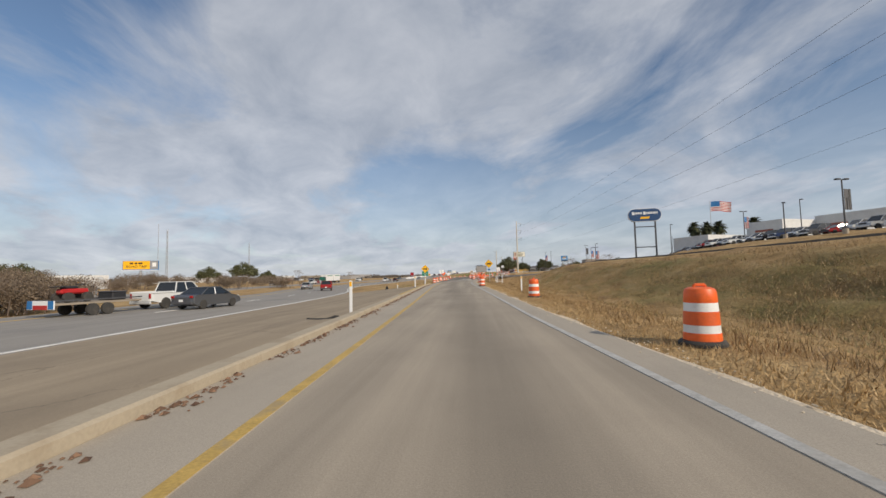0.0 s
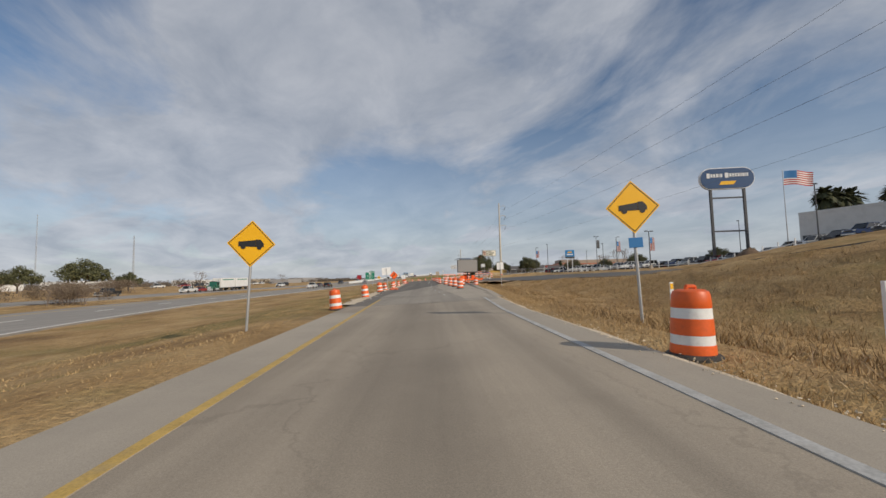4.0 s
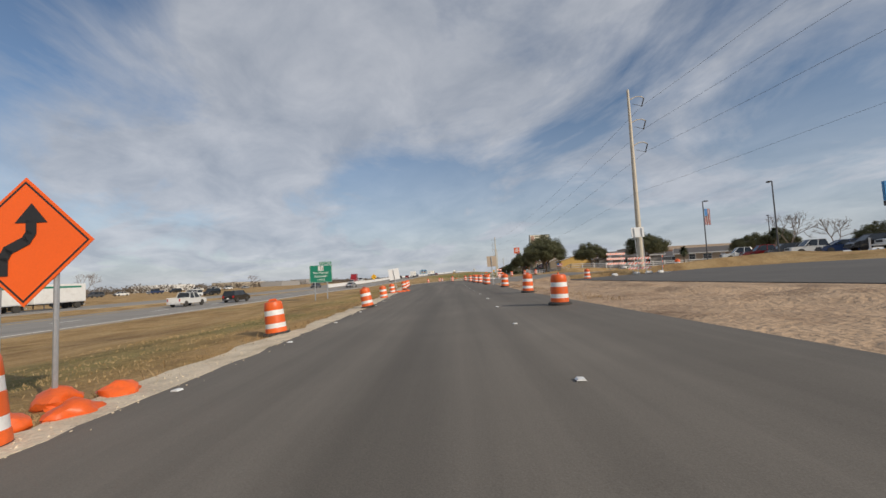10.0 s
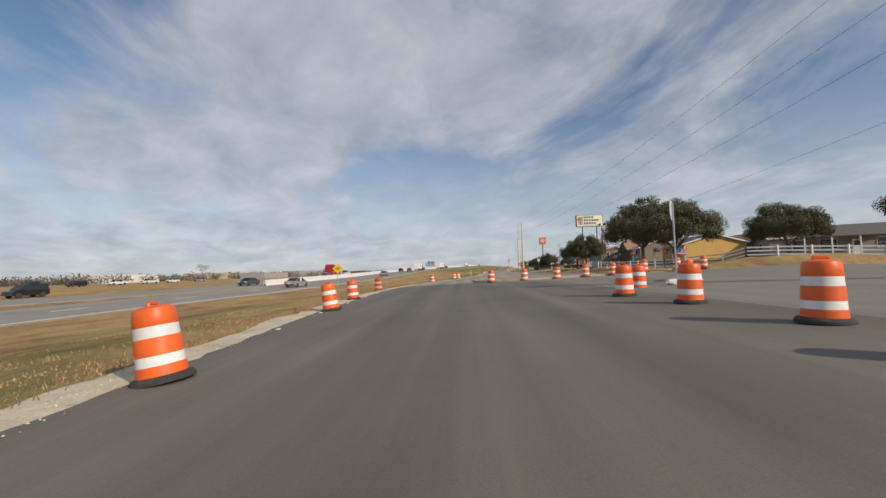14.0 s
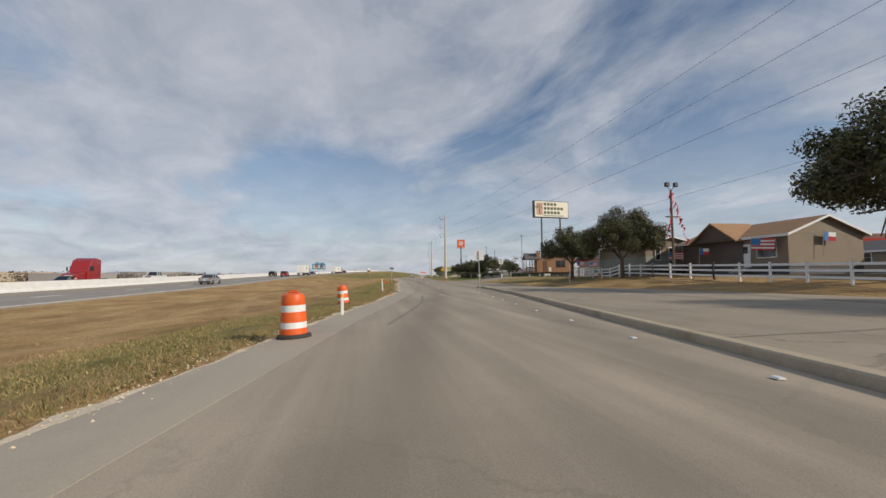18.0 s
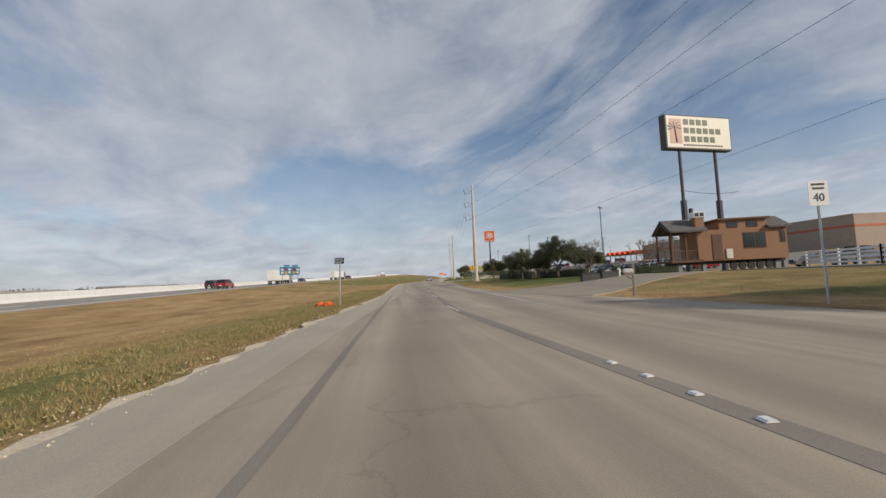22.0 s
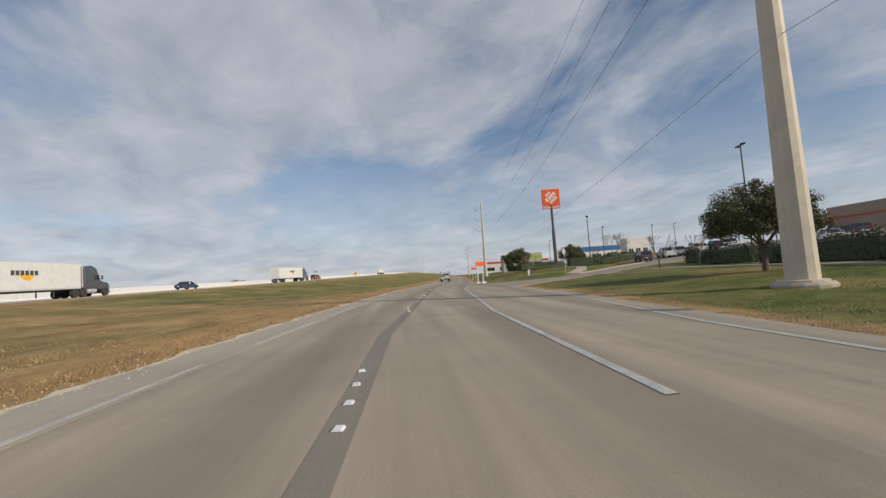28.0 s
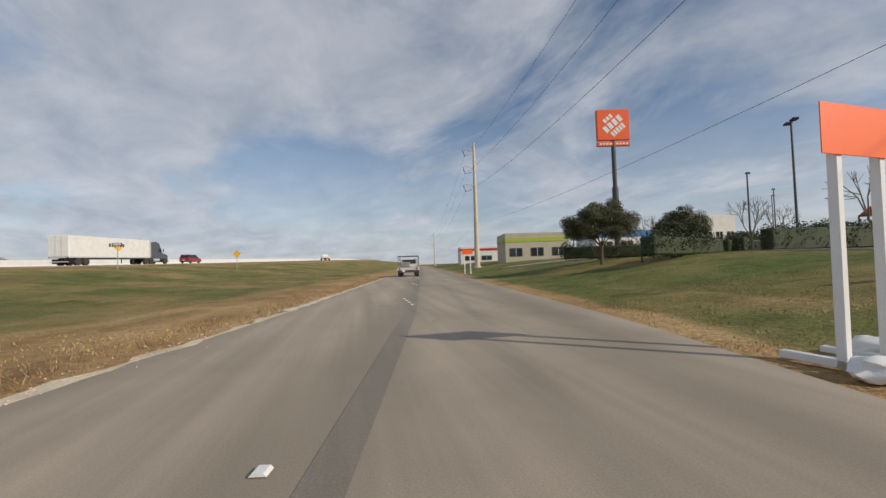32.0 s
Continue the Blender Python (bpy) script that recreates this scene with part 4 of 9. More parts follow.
# ploughed dirt between the ramp and the side road
dv_, df_ = [], []
yd = np.arange(126, 177, 0.4)
for k, y in enumerate(yd):
    a, b = float(xr(y)) - 0.05, float(fx(y)) + 0.1
    for c in range(25):
        u = c / 24
        zz = (0.02 + (float(fz(y)) - 0.02) * u + math.sin(math.pi * u) * (0.20 * noise.noise(Vector((u * 7, y * 0.3, 2))) + 0.12 * noise.noise(Vector((u * 16, y * 1.1, 5))) + 0.05 * noise.noise(Vector((u * 30, y * 2.7, 9))))) if 0 < c < 24 else (-0.03 if c == 0 else float(fz(y)) - 0.02)
        dv_.append((a + (b - a) * u, y, zz + float(bank(a + (b - a) * u, y))))
    if k:
        for c in range(24):
            i = k * 25 + c
            df_.append((i - 25, i - 24, i + 1, i))
tagged(solid("dirt_strip", dv_, df_, M_DIRT, smooth=True), "bare graded brown dirt beside the side road", "dirt", kind="structure")


# kerbs as real steps
def kerb(name, pts, w, h, material, label):
    vs, fs = [], []
    for k, (x, y, z) in enumerate(pts):
        if k == 0:
            d = Vector((pts[1][0] - x, pts[1][1] - y))
        elif k == len(pts) - 1:
            d = Vector((x - pts[-2][0], y - pts[-2][1]))
        else:
            d = Vector((pts[k + 1][0] - pts[k - 1][0], pts[k + 1][1] - pts[k - 1][1]))
        d.normalize()
        n = Vector((-d.y, d.x)) * w / 2
        prof = [(-1, -0.1), (-1, h * 0.8), (-0.8, h), (0.8, h), (1, h * 0.8), (1, -0.1)]
        for a, b in prof:
            vs.append((x + n.x * a, y + n.y * a, z + b + float(bank(x + n.x * a, y + n.y * a))))
    for k in range(len(pts) - 1):
        for c in range(5):
            a = k * 6 + c
            fs.append((a, a + 6, a + 7, a + 1))
    fs += [(5, 4, 3, 2, 1, 0), tuple(range(len(vs) - 6, len(vs)))]
    return tagged(solid(name, vs, fs, material), label, "kerb", kind="structure")


kerb("kerb_ramp", [(float(xl(y)) - 0.12, y, 0) for y in np.arange(-70, 60, 2.0)], 0.34, 0.14, M_KERB, "ochre-stained concrete kerb along the ramp")
line("road_line_kerb", np.arange(24, 59, 1.0), lambda y: xl(y) - 0.10, 0.2, 0.1455, M_YLINE, "worn yellow paint on the kerb top")
# paved gore between ramp and highway
apron = strip("pavement_apron", np.arange(-70, 51, 2.0), lambda y: hx(y), lambda y: xl(y) - 0.28, lambda y: 0.05, M_APRON, "tan stained concrete apron between ramp and highway", 0.1, level=True)
for v in apron.data.vertices:
    u = (xl(v.co.y) - 0.28 - v.co.x) / (xl(v.co.y) - 0.28 - hx(v.co.y))
    v.co.z += float(u) * (float(hz_(v.co.y)) - 0.05)
# kerbed concrete island
isl_l = [(-6.0, 220.4), (-6.9, 222), (-7.1, 226.5), (-5.6, 232), (-3.2, 238), (-1.5, 247), (1.2, 261), (2.4, 270), (2.9, 276)]
isl_edge = [(y, x) for x, y in isl_l]
isle = strip("pavement_island", np.concatenate([[219.7], np.arange(220.4, 276, 0.8), [276.5]]), lambda y: float(interp([(219.6, -3.5)] + isl_edge, y)), lambda y: float(fx(y)) + 0.15, 0.13, M_ISLAND, "pale stained concrete traffic island running up to the side road", 0.2, cols=8, category="island")
for v in isle.data.vertices:
    lo = float(interp([(219.6, -3.5)] + isl_edge, v.co.y))
    u = min(max((v.co.x - lo) / (float(fx(v.co.y)) + 0.15 - lo), 0), 1)
    v.co.z += u * (float(fz(v.co.y)) + 0.006 - 0.13 - float(bank(v.co.x, v.co.y)))
ring = [(5.0, 219.9), (2.5, 219.7), (-3.5, 219.6)] + isl_l + [(3.3, 276.6), (3.5, 275.4)]
dense = []
for (x0, y0), (x1, y1) in zip(ring, ring[1:]):
    for k in range(4):
        dense.append((x0 + (x1 - x0) * k / 4, y0 + (y1 - y0) * k / 4, 0))
kerb("kerb_island", dense + [(*ring[-1], 0)], 0.3, 0.15, M_KERB, "weathered concrete kerb round the island")
for yj in np.arange(224.5, 274, 4.6):
    vs_ = []
    for k in range(13):
        lo = float(interp([(219.6, -3.5)] + isl_edge, yj)) + 0.16
        hi = float(fx(yj))
        x = lo + (hi - lo) * k / 12
        y = yj + 0.03 * math.sin(x * 2.3 + yj)
        u = min(max((x - lo + 0.16) / (hi + 0.15 - lo + 0.16), 0), 1)
        z = 0.13 + float(bank(x, y)) + u * (float(fz(y)) + 0.006 - 0.13 - float(bank(x, y))) + 0.012
        vs_ += [(x, y - 0.012, z), (x, y + 0.012, z)]
    tagged(solid("joint_island", vs_, [(2 * i, 2 * i + 2, 2 * i + 3, 2 * i + 1) for i in range(12)], M_JOINT), "dark dirt-filled joint across the concrete island", "joint", kind="structure")
# median barrier of the highway
yw = np.arange(258, 1200, 6.0)
bv, bf = [], []
for k, y in enumerate(yw):
    x, z = float(hx(y)) - HW - 0.7, float(hz_(y))
    for a, b in ((-0.3, 0), (-0.3, 0.08), (-0.14, 0.34), (-0.09, 1.05), (0.09, 1.05), (0.14, 0.34), (0.3, 0.08), (0.3, 0)):
        bv.append((x + a, y, z + b))
    if k:
        for c in range(7):
            i = k * 8 + c
            bf.append((i - 8, i - 7, i + 1, i))
tagged(solid("barrier_median", bv, bf, M_WHITEW), "white concrete median barrier along the rising highway", "barrier", kind="structure")


def draped(name, left, right, lift, material, label, category="footpath", steps=4):
    """A slab laid over the ground between two edge polylines of equal length."""
    vs, fs, n = [], [], 0
    for k in range(len(left) - 1):
        for j in range(steps + (k == len(left) - 2)):
            u = j / steps
            a = (left[k][0] + (left[k + 1][0] - left[k][0]) * u, left[k][1] + (left[k + 1][1] - left[k][1]) * u)
            b = (right[k][0] + (right[k + 1][0] - right[k][0]) * u, right[k][1] + (right[k + 1][1] - right[k][1]) * u)
            for c in range(5):
                x, y = a[0] + (b[0] - a[0]) * c / 4, a[1] + (b[1] - a[1]) * c / 4
                vs.append((x, y, max(gz(x, y), -0.05) + lift))
            if n:
                i = n * 5
                fs += [(i - 5 + c, i - 4 + c, i + c + 1, i + c) for c in range(4)]
            n += 1
    ob = solid(name, vs, fs, material)
    bm = bmesh.new(); bm.from_mesh(ob.data)
    r = bmesh.ops.extrude_face_region(bm, geom=bm.faces[:])
    bmesh.ops.translate(bm, verts=[v for v in r["geom"] if isinstance(v, bmesh.types.BMVert)], vec=(0, 0, -0.16))
    bmesh.ops.recalc_face_normals(bm, faces=bm.faces)
    bm.to_mesh(ob.data); bm.free()
    return tagged(ob, label, category, kind="structure")


def ribbon(pts, w):
    l, r = [], []
    for k, (x, y) in enumerate(pts):
        a, b = pts[max(k - 1, 0)], pts[min(k + 1, len(pts) - 1)]
        d = Vector((b[0] - a[0], b[1] - a[1])).normalized() * w / 2
        l.append((x - d.y, y + d.x)); r.append((x + d.y, y - d.x))
    return l, r


EN_FAR = [(14.3, 419.6), (17.4, 418.5), (22, 417.8), (26, 418.3), (30, 421.0), (37, 425.4), (45.5, 430.2), (76, 447)]
EN_NEAR = [(15.0, 402.2), (17.2, 403.8), (20.4, 407.5), (23.5, 409.8), (26.8, 411.9), (32, 415.0), (38, 418.4), (76, 438)]
for nm, pts in (("kerb_entrance_far", EN_FAR[4:7]),):
    fine_k = [(a[0] + (b[0] - a[0]) * u / 6, a[1] + (b[1] - a[1]) * u / 6) for a, b in zip(pts, pts[1:]) for u in range(6)] + [pts[-1]]
    kerb(nm, [(x, y, max(gz(x, y), -0.05) + 0.06) for x, y in fine_k], 0.26, 0.13, M_CONC, "pale concrete kerb of the store entrance")
draped("pavement_path", *ribbon([(31, 337), (32, 350), (28.5, 362), (27, 372), (28.5, 382), (31, 390), (32.3, 396), (31.6, 403), (29.6, 409), (28.4, 412.4)], 1.4), 0.09, M_CONC, "pale concrete footpath through the lawn")
draped("pavement_path_far", *ribbon([(29.6, 422.2), (33.2, 427), (36, 433), (36.3, 446.5), (34, 458), (30, 470)], 1.5), 0.09, M_CONC, "pale concrete footpath curving through the lawn")
draped("pavement_yard_drive", [(6.6, 317.0), (11.5, 317.8), (16.8, 318.4), (24, 322.5)], [(8.2, 304.2), (12.6, 307.4), (16.6, 310.2), (25, 314)], 0.06, M_ASPH, "grey worn drive into the homes yard", "driveway", 8)
draped("road_entrance", EN_FAR, EN_NEAR, 0.065, M_ASPH, "grey asphalt entrance drive into the store car park", "road", 6)
draped("pavement_store_lot", [(50, 345), (52, 400), (47.5, 431.8), (50, 444)], [(111, 340), (110, 390), (110, 440), (110, 478)], 0.07, M_JUNC, "grey asphalt of the store car park", "car park", 10)
draped("pavement_dealer_lot", [(50.5, 18), (50.5, 110), (46.5, 135), (40, 160), (33.5, 198)], [(86, 18), (86, 110), (84, 135), (80, 160), (76, 198)], 0.10, M_JUNC, "grey asphalt of the dealer car lot", "car park", 16)
draped("pavement_homes_yard", [(24, 243), (22.4, 262), (22.6, 285), (25, 314)], [(60, 236), (62, 262), (62, 285), (62, 318)], 0.07, M_JUNC, "worn grey paving of the homes yard", "yard", 8)
# skid marks, tar seams and repaired patches
for k, (pts, w) in enumerate((([(-4.6, 262), (-5.4, 256), (-6.6, 251), (-7.4, 248)], 0.14), ([(-3.1, 276), (-2.6, 279.3), (-2.3, 282.4), (-1.9, 289), (-1.5, 300), (-0.7, 319)], 0.12))):
    l_, r_ = ribbon(pts, w)
    vs_ = [(p[0], p[1], 0.0045 + 0.0012 * k + float(bank(p[0], p[1]))) for q in zip(l_, r_) for p in q]
    tagged(solid("skid_mark", vs_, [(2 * i, 2 * i + 1, 2 * i + 3, 2 * i + 2) for i in range(len(pts) - 1)], M_SKID), "dark curved tyre mark on the pavement", "road marking", kind="structure")
rs = np.random.default_rng(77)
for k, (pts, w) in enumerate((([(6.5, 419.5), (11, 418.8), (15.5, 419.4)], 0.045), ([(-8, 212.3), (-5, 212.0), (-2, 212.6)], 0.03))):
    fine_ = []
    for a, b in zip(pts, pts[1:]):
        for j in range(8):
            u = j / 8
            fine_.append((a[0] + (b[0] - a[0]) * u, a[1] + (b[1] - a[1]) * u + rs.normal(0, 0.05)))
    fine_.append(pts[-1])
    l_, r_ = ribbon(fine_, w)
    vs_ = [(p[0], p[1], 0.0125 + float(bank(p[0], p[1]))) for q in zip(l_, r_) for p in q]
    tagged(solid("tar_seam", vs_, [(2 * i, 2 * i + 1, 2 * i + 3, 2 * i + 2) for i in range(len(fine_) - 1)], M_TAR), "dark tar-sealed crack across the pavement", "road marking", kind="structure")
# traffic drums
def traffic_drum():
    d = thing("traffic_drum", "orange plastic traffic drum with white bands and rubber base", "traffic drum", "traffic drums in the work zone")
    part("base_ring", lathe(bmesh.new(), [(0.375, 0.0), (0.375, 0.045), (0.345, 0.08), (0.30, 0.09)], 22), M_RUBBER, d, "black rubber base ring", smooth=True)
    part("body_lower", lathe(bmesh.new(), [(0.295, 0.085), (0.295, 0.12), (0.288, 0.212), (0.279, 0.22)], 22), M_ORANGE, d, smooth=True)
    part("band_lower", lathe(bmesh.new(), [(0.281, 0.22), (0.276, 0.35)], 22), M_WHITE, d, "white reflective band", smooth=True)
    part("body_middle", lathe(bmesh.new(), [(0.274, 0.35), (0.280, 0.358), (0.270, 0.572), (0.262, 0.58)], 22), M_ORANGE, d, smooth=True)
    part("band_upper", lathe(bmesh.new(), [(0.264, 0.58), (0.257, 0.725)], 22), M_WHITE, d, "white reflective band", smooth=True)
    part("body_upper", lathe(bmesh.new(), [(0.255, 0.725), (0.261, 0.735), (0.248, 0.90), (0.230, 0.955), (0.17, 0.985), (0.0, 0.99)], 22, cap=False), M_ORANGE, d, smooth=True)
    h = bmesh.new()
    for a, b in (((-0.10, 0, 0.96), (-0.085, 0, 1.025)), ((-0.085, 0, 1.025), (0.085, 0, 1.025)), ((0.085, 0, 1.025), (0.10, 0, 0.96))):
        tube(h, a, b, 0.028, seg=6)
    part("handle", h, M_ORANGE, d)
    return d


DRUMS = [
    (3.86, 7.4, 0), (3.11, 22.2, 0), (0.67, 41.9, 0), (0.65, 61.6, 1), (-7.6, 75.3, -5), (-8.2, 87.5, -6), (-8.4, 98.0, -7), (-0.4, 94.8, 1), (-0.52, 102.0, 0), (-9.1, 108.5, -8), (-9.06, 118.6, -7), (-0.8, 107.2, 1),
    (0.7, 106.9, 0), (2.45, 107.5, 1), (0.2, 113.8, 0), (-1.01, 119.6, 0), (-9.65, 127.1, -9), (-1.68, 131.8, 1), (-9.86, 138.3, -5), (-10.5, 146.3, -6), (-1.9, 148.0, 0), (-9.7, 155.0, -10),
    (-1.38, 156.7, 1), (-10.7, 165.4, -7), (-1.35, 167.0, 1), (-11.5, 174.9, -6), (-1.9, 177.4, 0), (-1.85, 180.8, 2), (-11.27, 182.8, -11), (-2.19, 185.5, 1), (-2.5, 189.7, 1), (-12.0, 191.3, -9), (-2.4, 192.8, 1),
    (-2.45, 196.5, 1), (-2.85, 199.6, 0), (-12.9, 200.8, -8), (-13.79, 207.0, -5), (-0.97, 203.0, 1), (3.2, 207.2, 2), (7.2, 173.4, 0), (17.6, 177.0, 1), (-14.9, 218.4, -3), (-5.85, 219.5, 1), (-3.15, 219.5, 0), (-0.55, 219.5, 1), (1.75, 219.5, 0), (3.9, 219.5, 1), (6.55, 219.9, 0), (9.35, 220.3, 1), (11.7, 220.7, 0), (-11.94, 236.2, -5), (-9.55, 246.8, -2), (-9.14, 259.2, -5),
]
drum0 = traffic_drum()
for k, (x, y, lean) in enumerate(DRUMS):
    paved = xl(y) - 0.1 < x < xr(y) + 0.2 or 174 < y < 232 and x > 0
    z0 = float(bank(x, y)) if paved else gz(x, y)
    if 219.5 < y < 224:
        z0 = float(bank(x, y)) + 0.13
    m = pose(x, y, z0 + 0.004, 0, lean, 0) @ pose(0, 0, 0, 0, 0, (k * 67) % 360)
    if k == 0:
        drum0.matrix_basis = m
    else:
        copy_thing(drum0, m)
# planting
def leaf_cloud(name, blobs, count, size, material, parent, seed, flat=0.8):
    """Many small bent leaves over and inside a set of blobs (x, y, z, r)."""
    rg = np.random.default_rng(seed)
    w = np.array([b[3] ** 2 for b in blobs])
    pick = rg.choice(len(blobs), count, p=w / w.sum())
    B = np.array(blobs)[pick]
    d = rg.normal(size=(count, 3))
    d /= np.linalg.norm(d, axis=1)[:, None]
    r = B[:, 3] * (0.35 + 0.9 * rg.random(count) ** 0.8)
    c = B[:, :3] + d * r[:, None] * np.array([1, 1, flat])
    n = d + rg.normal(size=(count, 3)) * 0.7
    n /= np.linalg.norm(n, axis=1)[:, None]
    t = np.cross(n, rg.normal(size=(count, 3)))
    t /= np.linalg.norm(t, axis=1)[:, None]
    b = np.cross(n, t)
    s = size * (0.6 + 0.8 * rg.random(count))[:, None]
    v = np.stack([c - t * s, c - b * s * 0.5 + n * s * 0.15, c + t * s, c + b * s * 0.5 + n * s * 0.15], 1).reshape(-1, 3)
    i = np.arange(count) * 4
    f = np.concatenate([np.stack([i, i + 1, i + 2], 1), np.stack([i, i + 2, i + 3], 1)])
    return solid(name, v.tolist(), f.tolist(), material, parent)


def branches(bm, a, d, length, r, depth, rg, spread=0.55, gravity=0.0, seg=6):
    b = a + d * length
    tube(bm, a, b, r, r * 0.68, seg)
    if depth == 0:
        return [b]
    tips = []
    for k in range(3 if depth > 1 else 4):
        q = Vector(rg.normal(size=3) * spread) + d
        q.z += gravity
        q.normalize()
        tips += branches(bm, b, q, length * (0.62 + 0.2 * rg.random()), r * 0.62, depth - 1, rg, spread, gravity, 5 if depth > 1 else 4)
    return tips


def oak(seed, h, w, label, leaves=62000, trunk=0.16, lsize=0.066, material=None):
    rg = np.random.default_rng(seed)
    t = thing("oak_tree", label, "tree", "oaks along the road")
    bm = bmesh.new()
    th = h * 0.26
    tube(bm, (0, 0, -0.25), (0.05, 0, th), trunk * 1.25, trunk * 0.8, 9)
    tips = []
    for k in range(5):
        a = k * 2 * math.pi / 5 + rg.random()
        d = Vector((math.cos(a) * 0.75, math.sin(a) * 0.75, 0.8)).normalized()
        tips += branches(bm, Vector((0.05, 0, th * 0.92)), d, h * 0.24, trunk * 0.5, 2, rg, 0.5, 0.1)
    part("trunk", bm, M_BARK, t)
    blobs = []
    for k in range(95):
        a, rr = rg.random() * 2 * math.pi, math.sqrt(rg.random())
        x, y = math.cos(a) * rr * w * 0.44, math.sin(a) * rr * w * 0.44
        top = h * (0.98 - 0.34 * rr ** 2)
        z = h * 0.38 + (top - h * 0.44) * rg.random()
        blobs.append((x, y, z, w * (0.045 + 0.07 * rg.random())))
    leaf_cloud("crown", blobs, leaves, lsize, material or M_LEAF, t, seed)
    return t


def bare_tree(seed, h, label, name="bare_tree", spread=0.5, trunk=0.16, th=0.28, depth=4, group="bare winter trees"):
    rg = np.random.default_rng(seed)
    t = thing(name, label, "tree", group)
    bm = bmesh.new()
    tube(bm, (0, 0, -0.2), (0, 0, h * th), trunk, trunk * 0.75, 8)
    part("trunk", bm, M_BARK, t)
    bm = bmesh.new()
    for k in range(3):
        a = k * 2.1 + rg.random()
        d = Vector((math.cos(a) * 0.55, math.sin(a) * 0.55, 1)).normalized()
        branches(bm, Vector((0, 0, h * th * 0.96)), d, h * 0.25, trunk * 0.55, depth, rg, spread, 0.12, 4)
    part("crown", bm, M_TWIG, t, "leafless brown twigs")
    return t


def place(ob, x, y, rz=0, s=1.0, z=None, first=False):
    z = gz(x, y) if z is None else z
    m = pose(x, y, z, 0, 0, rz)
    if first:
        ob.matrix_basis = m @ Matrix.Scale(s, 4)
        return ob
    o = copy_thing(ob, m)
    o.scale = (s, s, s)
    return o


oak_a = oak(1, 6.8, 7.2, "dark green live oak with a broad dense crown")
oak_b = oak(2, 6.0, 6.2, "dark green live oak with an open uneven crown", 36000)
place(oak_a, 17.6, 236.9, 20, 1.4, first=True)
place(oak_b, 20.5, 252.2, 170, 1.95, first=True)
for k, (x, y, s) in enumerate(((27.2, 232.0, 1.05), (38, 227, 1.28), (18.4, 275.6, 1.15), (52, 215, 0.9), (29.5, 447.5, 0.8))):
    place(oak_a, x, y, 50 + 70 * k, s)
for k, (x, y, s) in enumerate(((20.4, 290.0, 1.32), (24.2, 343.2, 1.12), (22.6, 355, 0.98), (23.1, 348.5, 0.74), (22.9, 362.5, 0.88), (44.5, 456, 0.9), (47, 459.5, 0.8), (26.4, 389.2, 0.95), (33.5, 352.0, 0.95), (57, 196, 0.9), (49, 204, 1.0), (64, 187, 1.1), (66, 152, 0.9), (71, 149, 0.8))):
    place(oak_b, x, y, 30 + 95 * k, s)
oak_c = oak(6, 9.5, 13, "large dark green oak on the far side of the highway", 4200, 0.3, 0.34)
place(oak_c, -105, 178, 0, 1.0, first=True)
for x, y, s in ((-118, 172, 0.8), (-98, 186, 0.6), (-150, 118, 0.85), (-112, 92, 0.7)):
    place(oak_c, x, y, x, s)
# bare crape myrtles and winter trees by the store and the lots
cr = bare_tree(11, 3.6, "small leafless crape myrtle with pale stems", spread=0.38, trunk=0.07, th=0.22, depth=3)
place(cr, 25.5, 428, 0, 1.0, first=True)
for k, (x, y, s) in enumerate(((36, 441, 1.1), (29.5, 443, 0.95), (24.2, 352, 1.2), (46, 447, 1.2), (32.5, 407.5, 1.15), (35.4, 405.5, 1.05))):
    place(cr, x, y, 77 * k, s)
bt = bare_tree(12, 7.5, "tall leafless winter tree with fine grey twigs")
place(bt, 60, 190, 0, 1.1, z=gz(60, 190), first=True)
for k, (x, y, s) in enumerate(((44.5, 196, 0.95), (62, 208, 1.0), (46.3, 347.5, 0.85), (56, 362, 0.9), (26.4, 337.6, 0.68), (41.2, 347.8, 0.8), (43.2, 434.8, 0.75), (-112, 250, 1.0), (-103, 330, 0.9), (66, 430, 1.1), (95, 420, 1.0))):
    place(bt, x, y, 61 * k, s)


def brush(seed, w, h, label):
    rg = np.random.default_rng(seed)
    t = thing("brush_thicket", label, "brush", "dry brush along the highway")
    bm = bmesh.new()
    for k in range(26):
        x, y = rg.normal(0, w * 0.22), rg.normal(0, w * 0.22)
        d = Vector((rg.normal() * 0.3, rg.normal() * 0.3, 1)).normalized()
        branches(bm, Vector((x, y, -0.1)), d, h * 0.36, 0.045, 2, rg, 0.45, 0.1, 4)
    part("stem_clump", bm, M_TWIG, t)
    blobs = [(rg.normal(0, w * 0.24), rg.normal(0, w * 0.24), h * (0.30 + 0.35 * rg.random()), w * 0.16) for k in range(14)]
    leaf_cloud("twig_mass", blobs, 9000, 0.085, M_BRUSH, t, seed)
    return t


br = brush(3, 8, 4.4, "grey-brown leafless brush thicket on the highway verge")
place(br, -35, 27.5, 0, 0.8, z=-0.9, first=True)
for k, (x, y, s) in enumerate(((-38.5, 29, 0.85), (-38, 33.5, 0.8), (-42, 37, 0.75), (-57, 118, 0.9), (-66, 108, 1.1), (-36, 24, 0.8), (-39, 487, 0.45), (-84, 66, 1.0), (-88, 100, 0.9), (-92, 116, 0.8), (-86, 132, 0.75), (-90, 172, 0.8), (-82, 150, 0.7), (-100, 58, 1.0), (-78, 84, 0.7))):
    place(br, x, y, 47 * k, s * (1.3 if x < -80 else 1.0), z=gz(x, y))


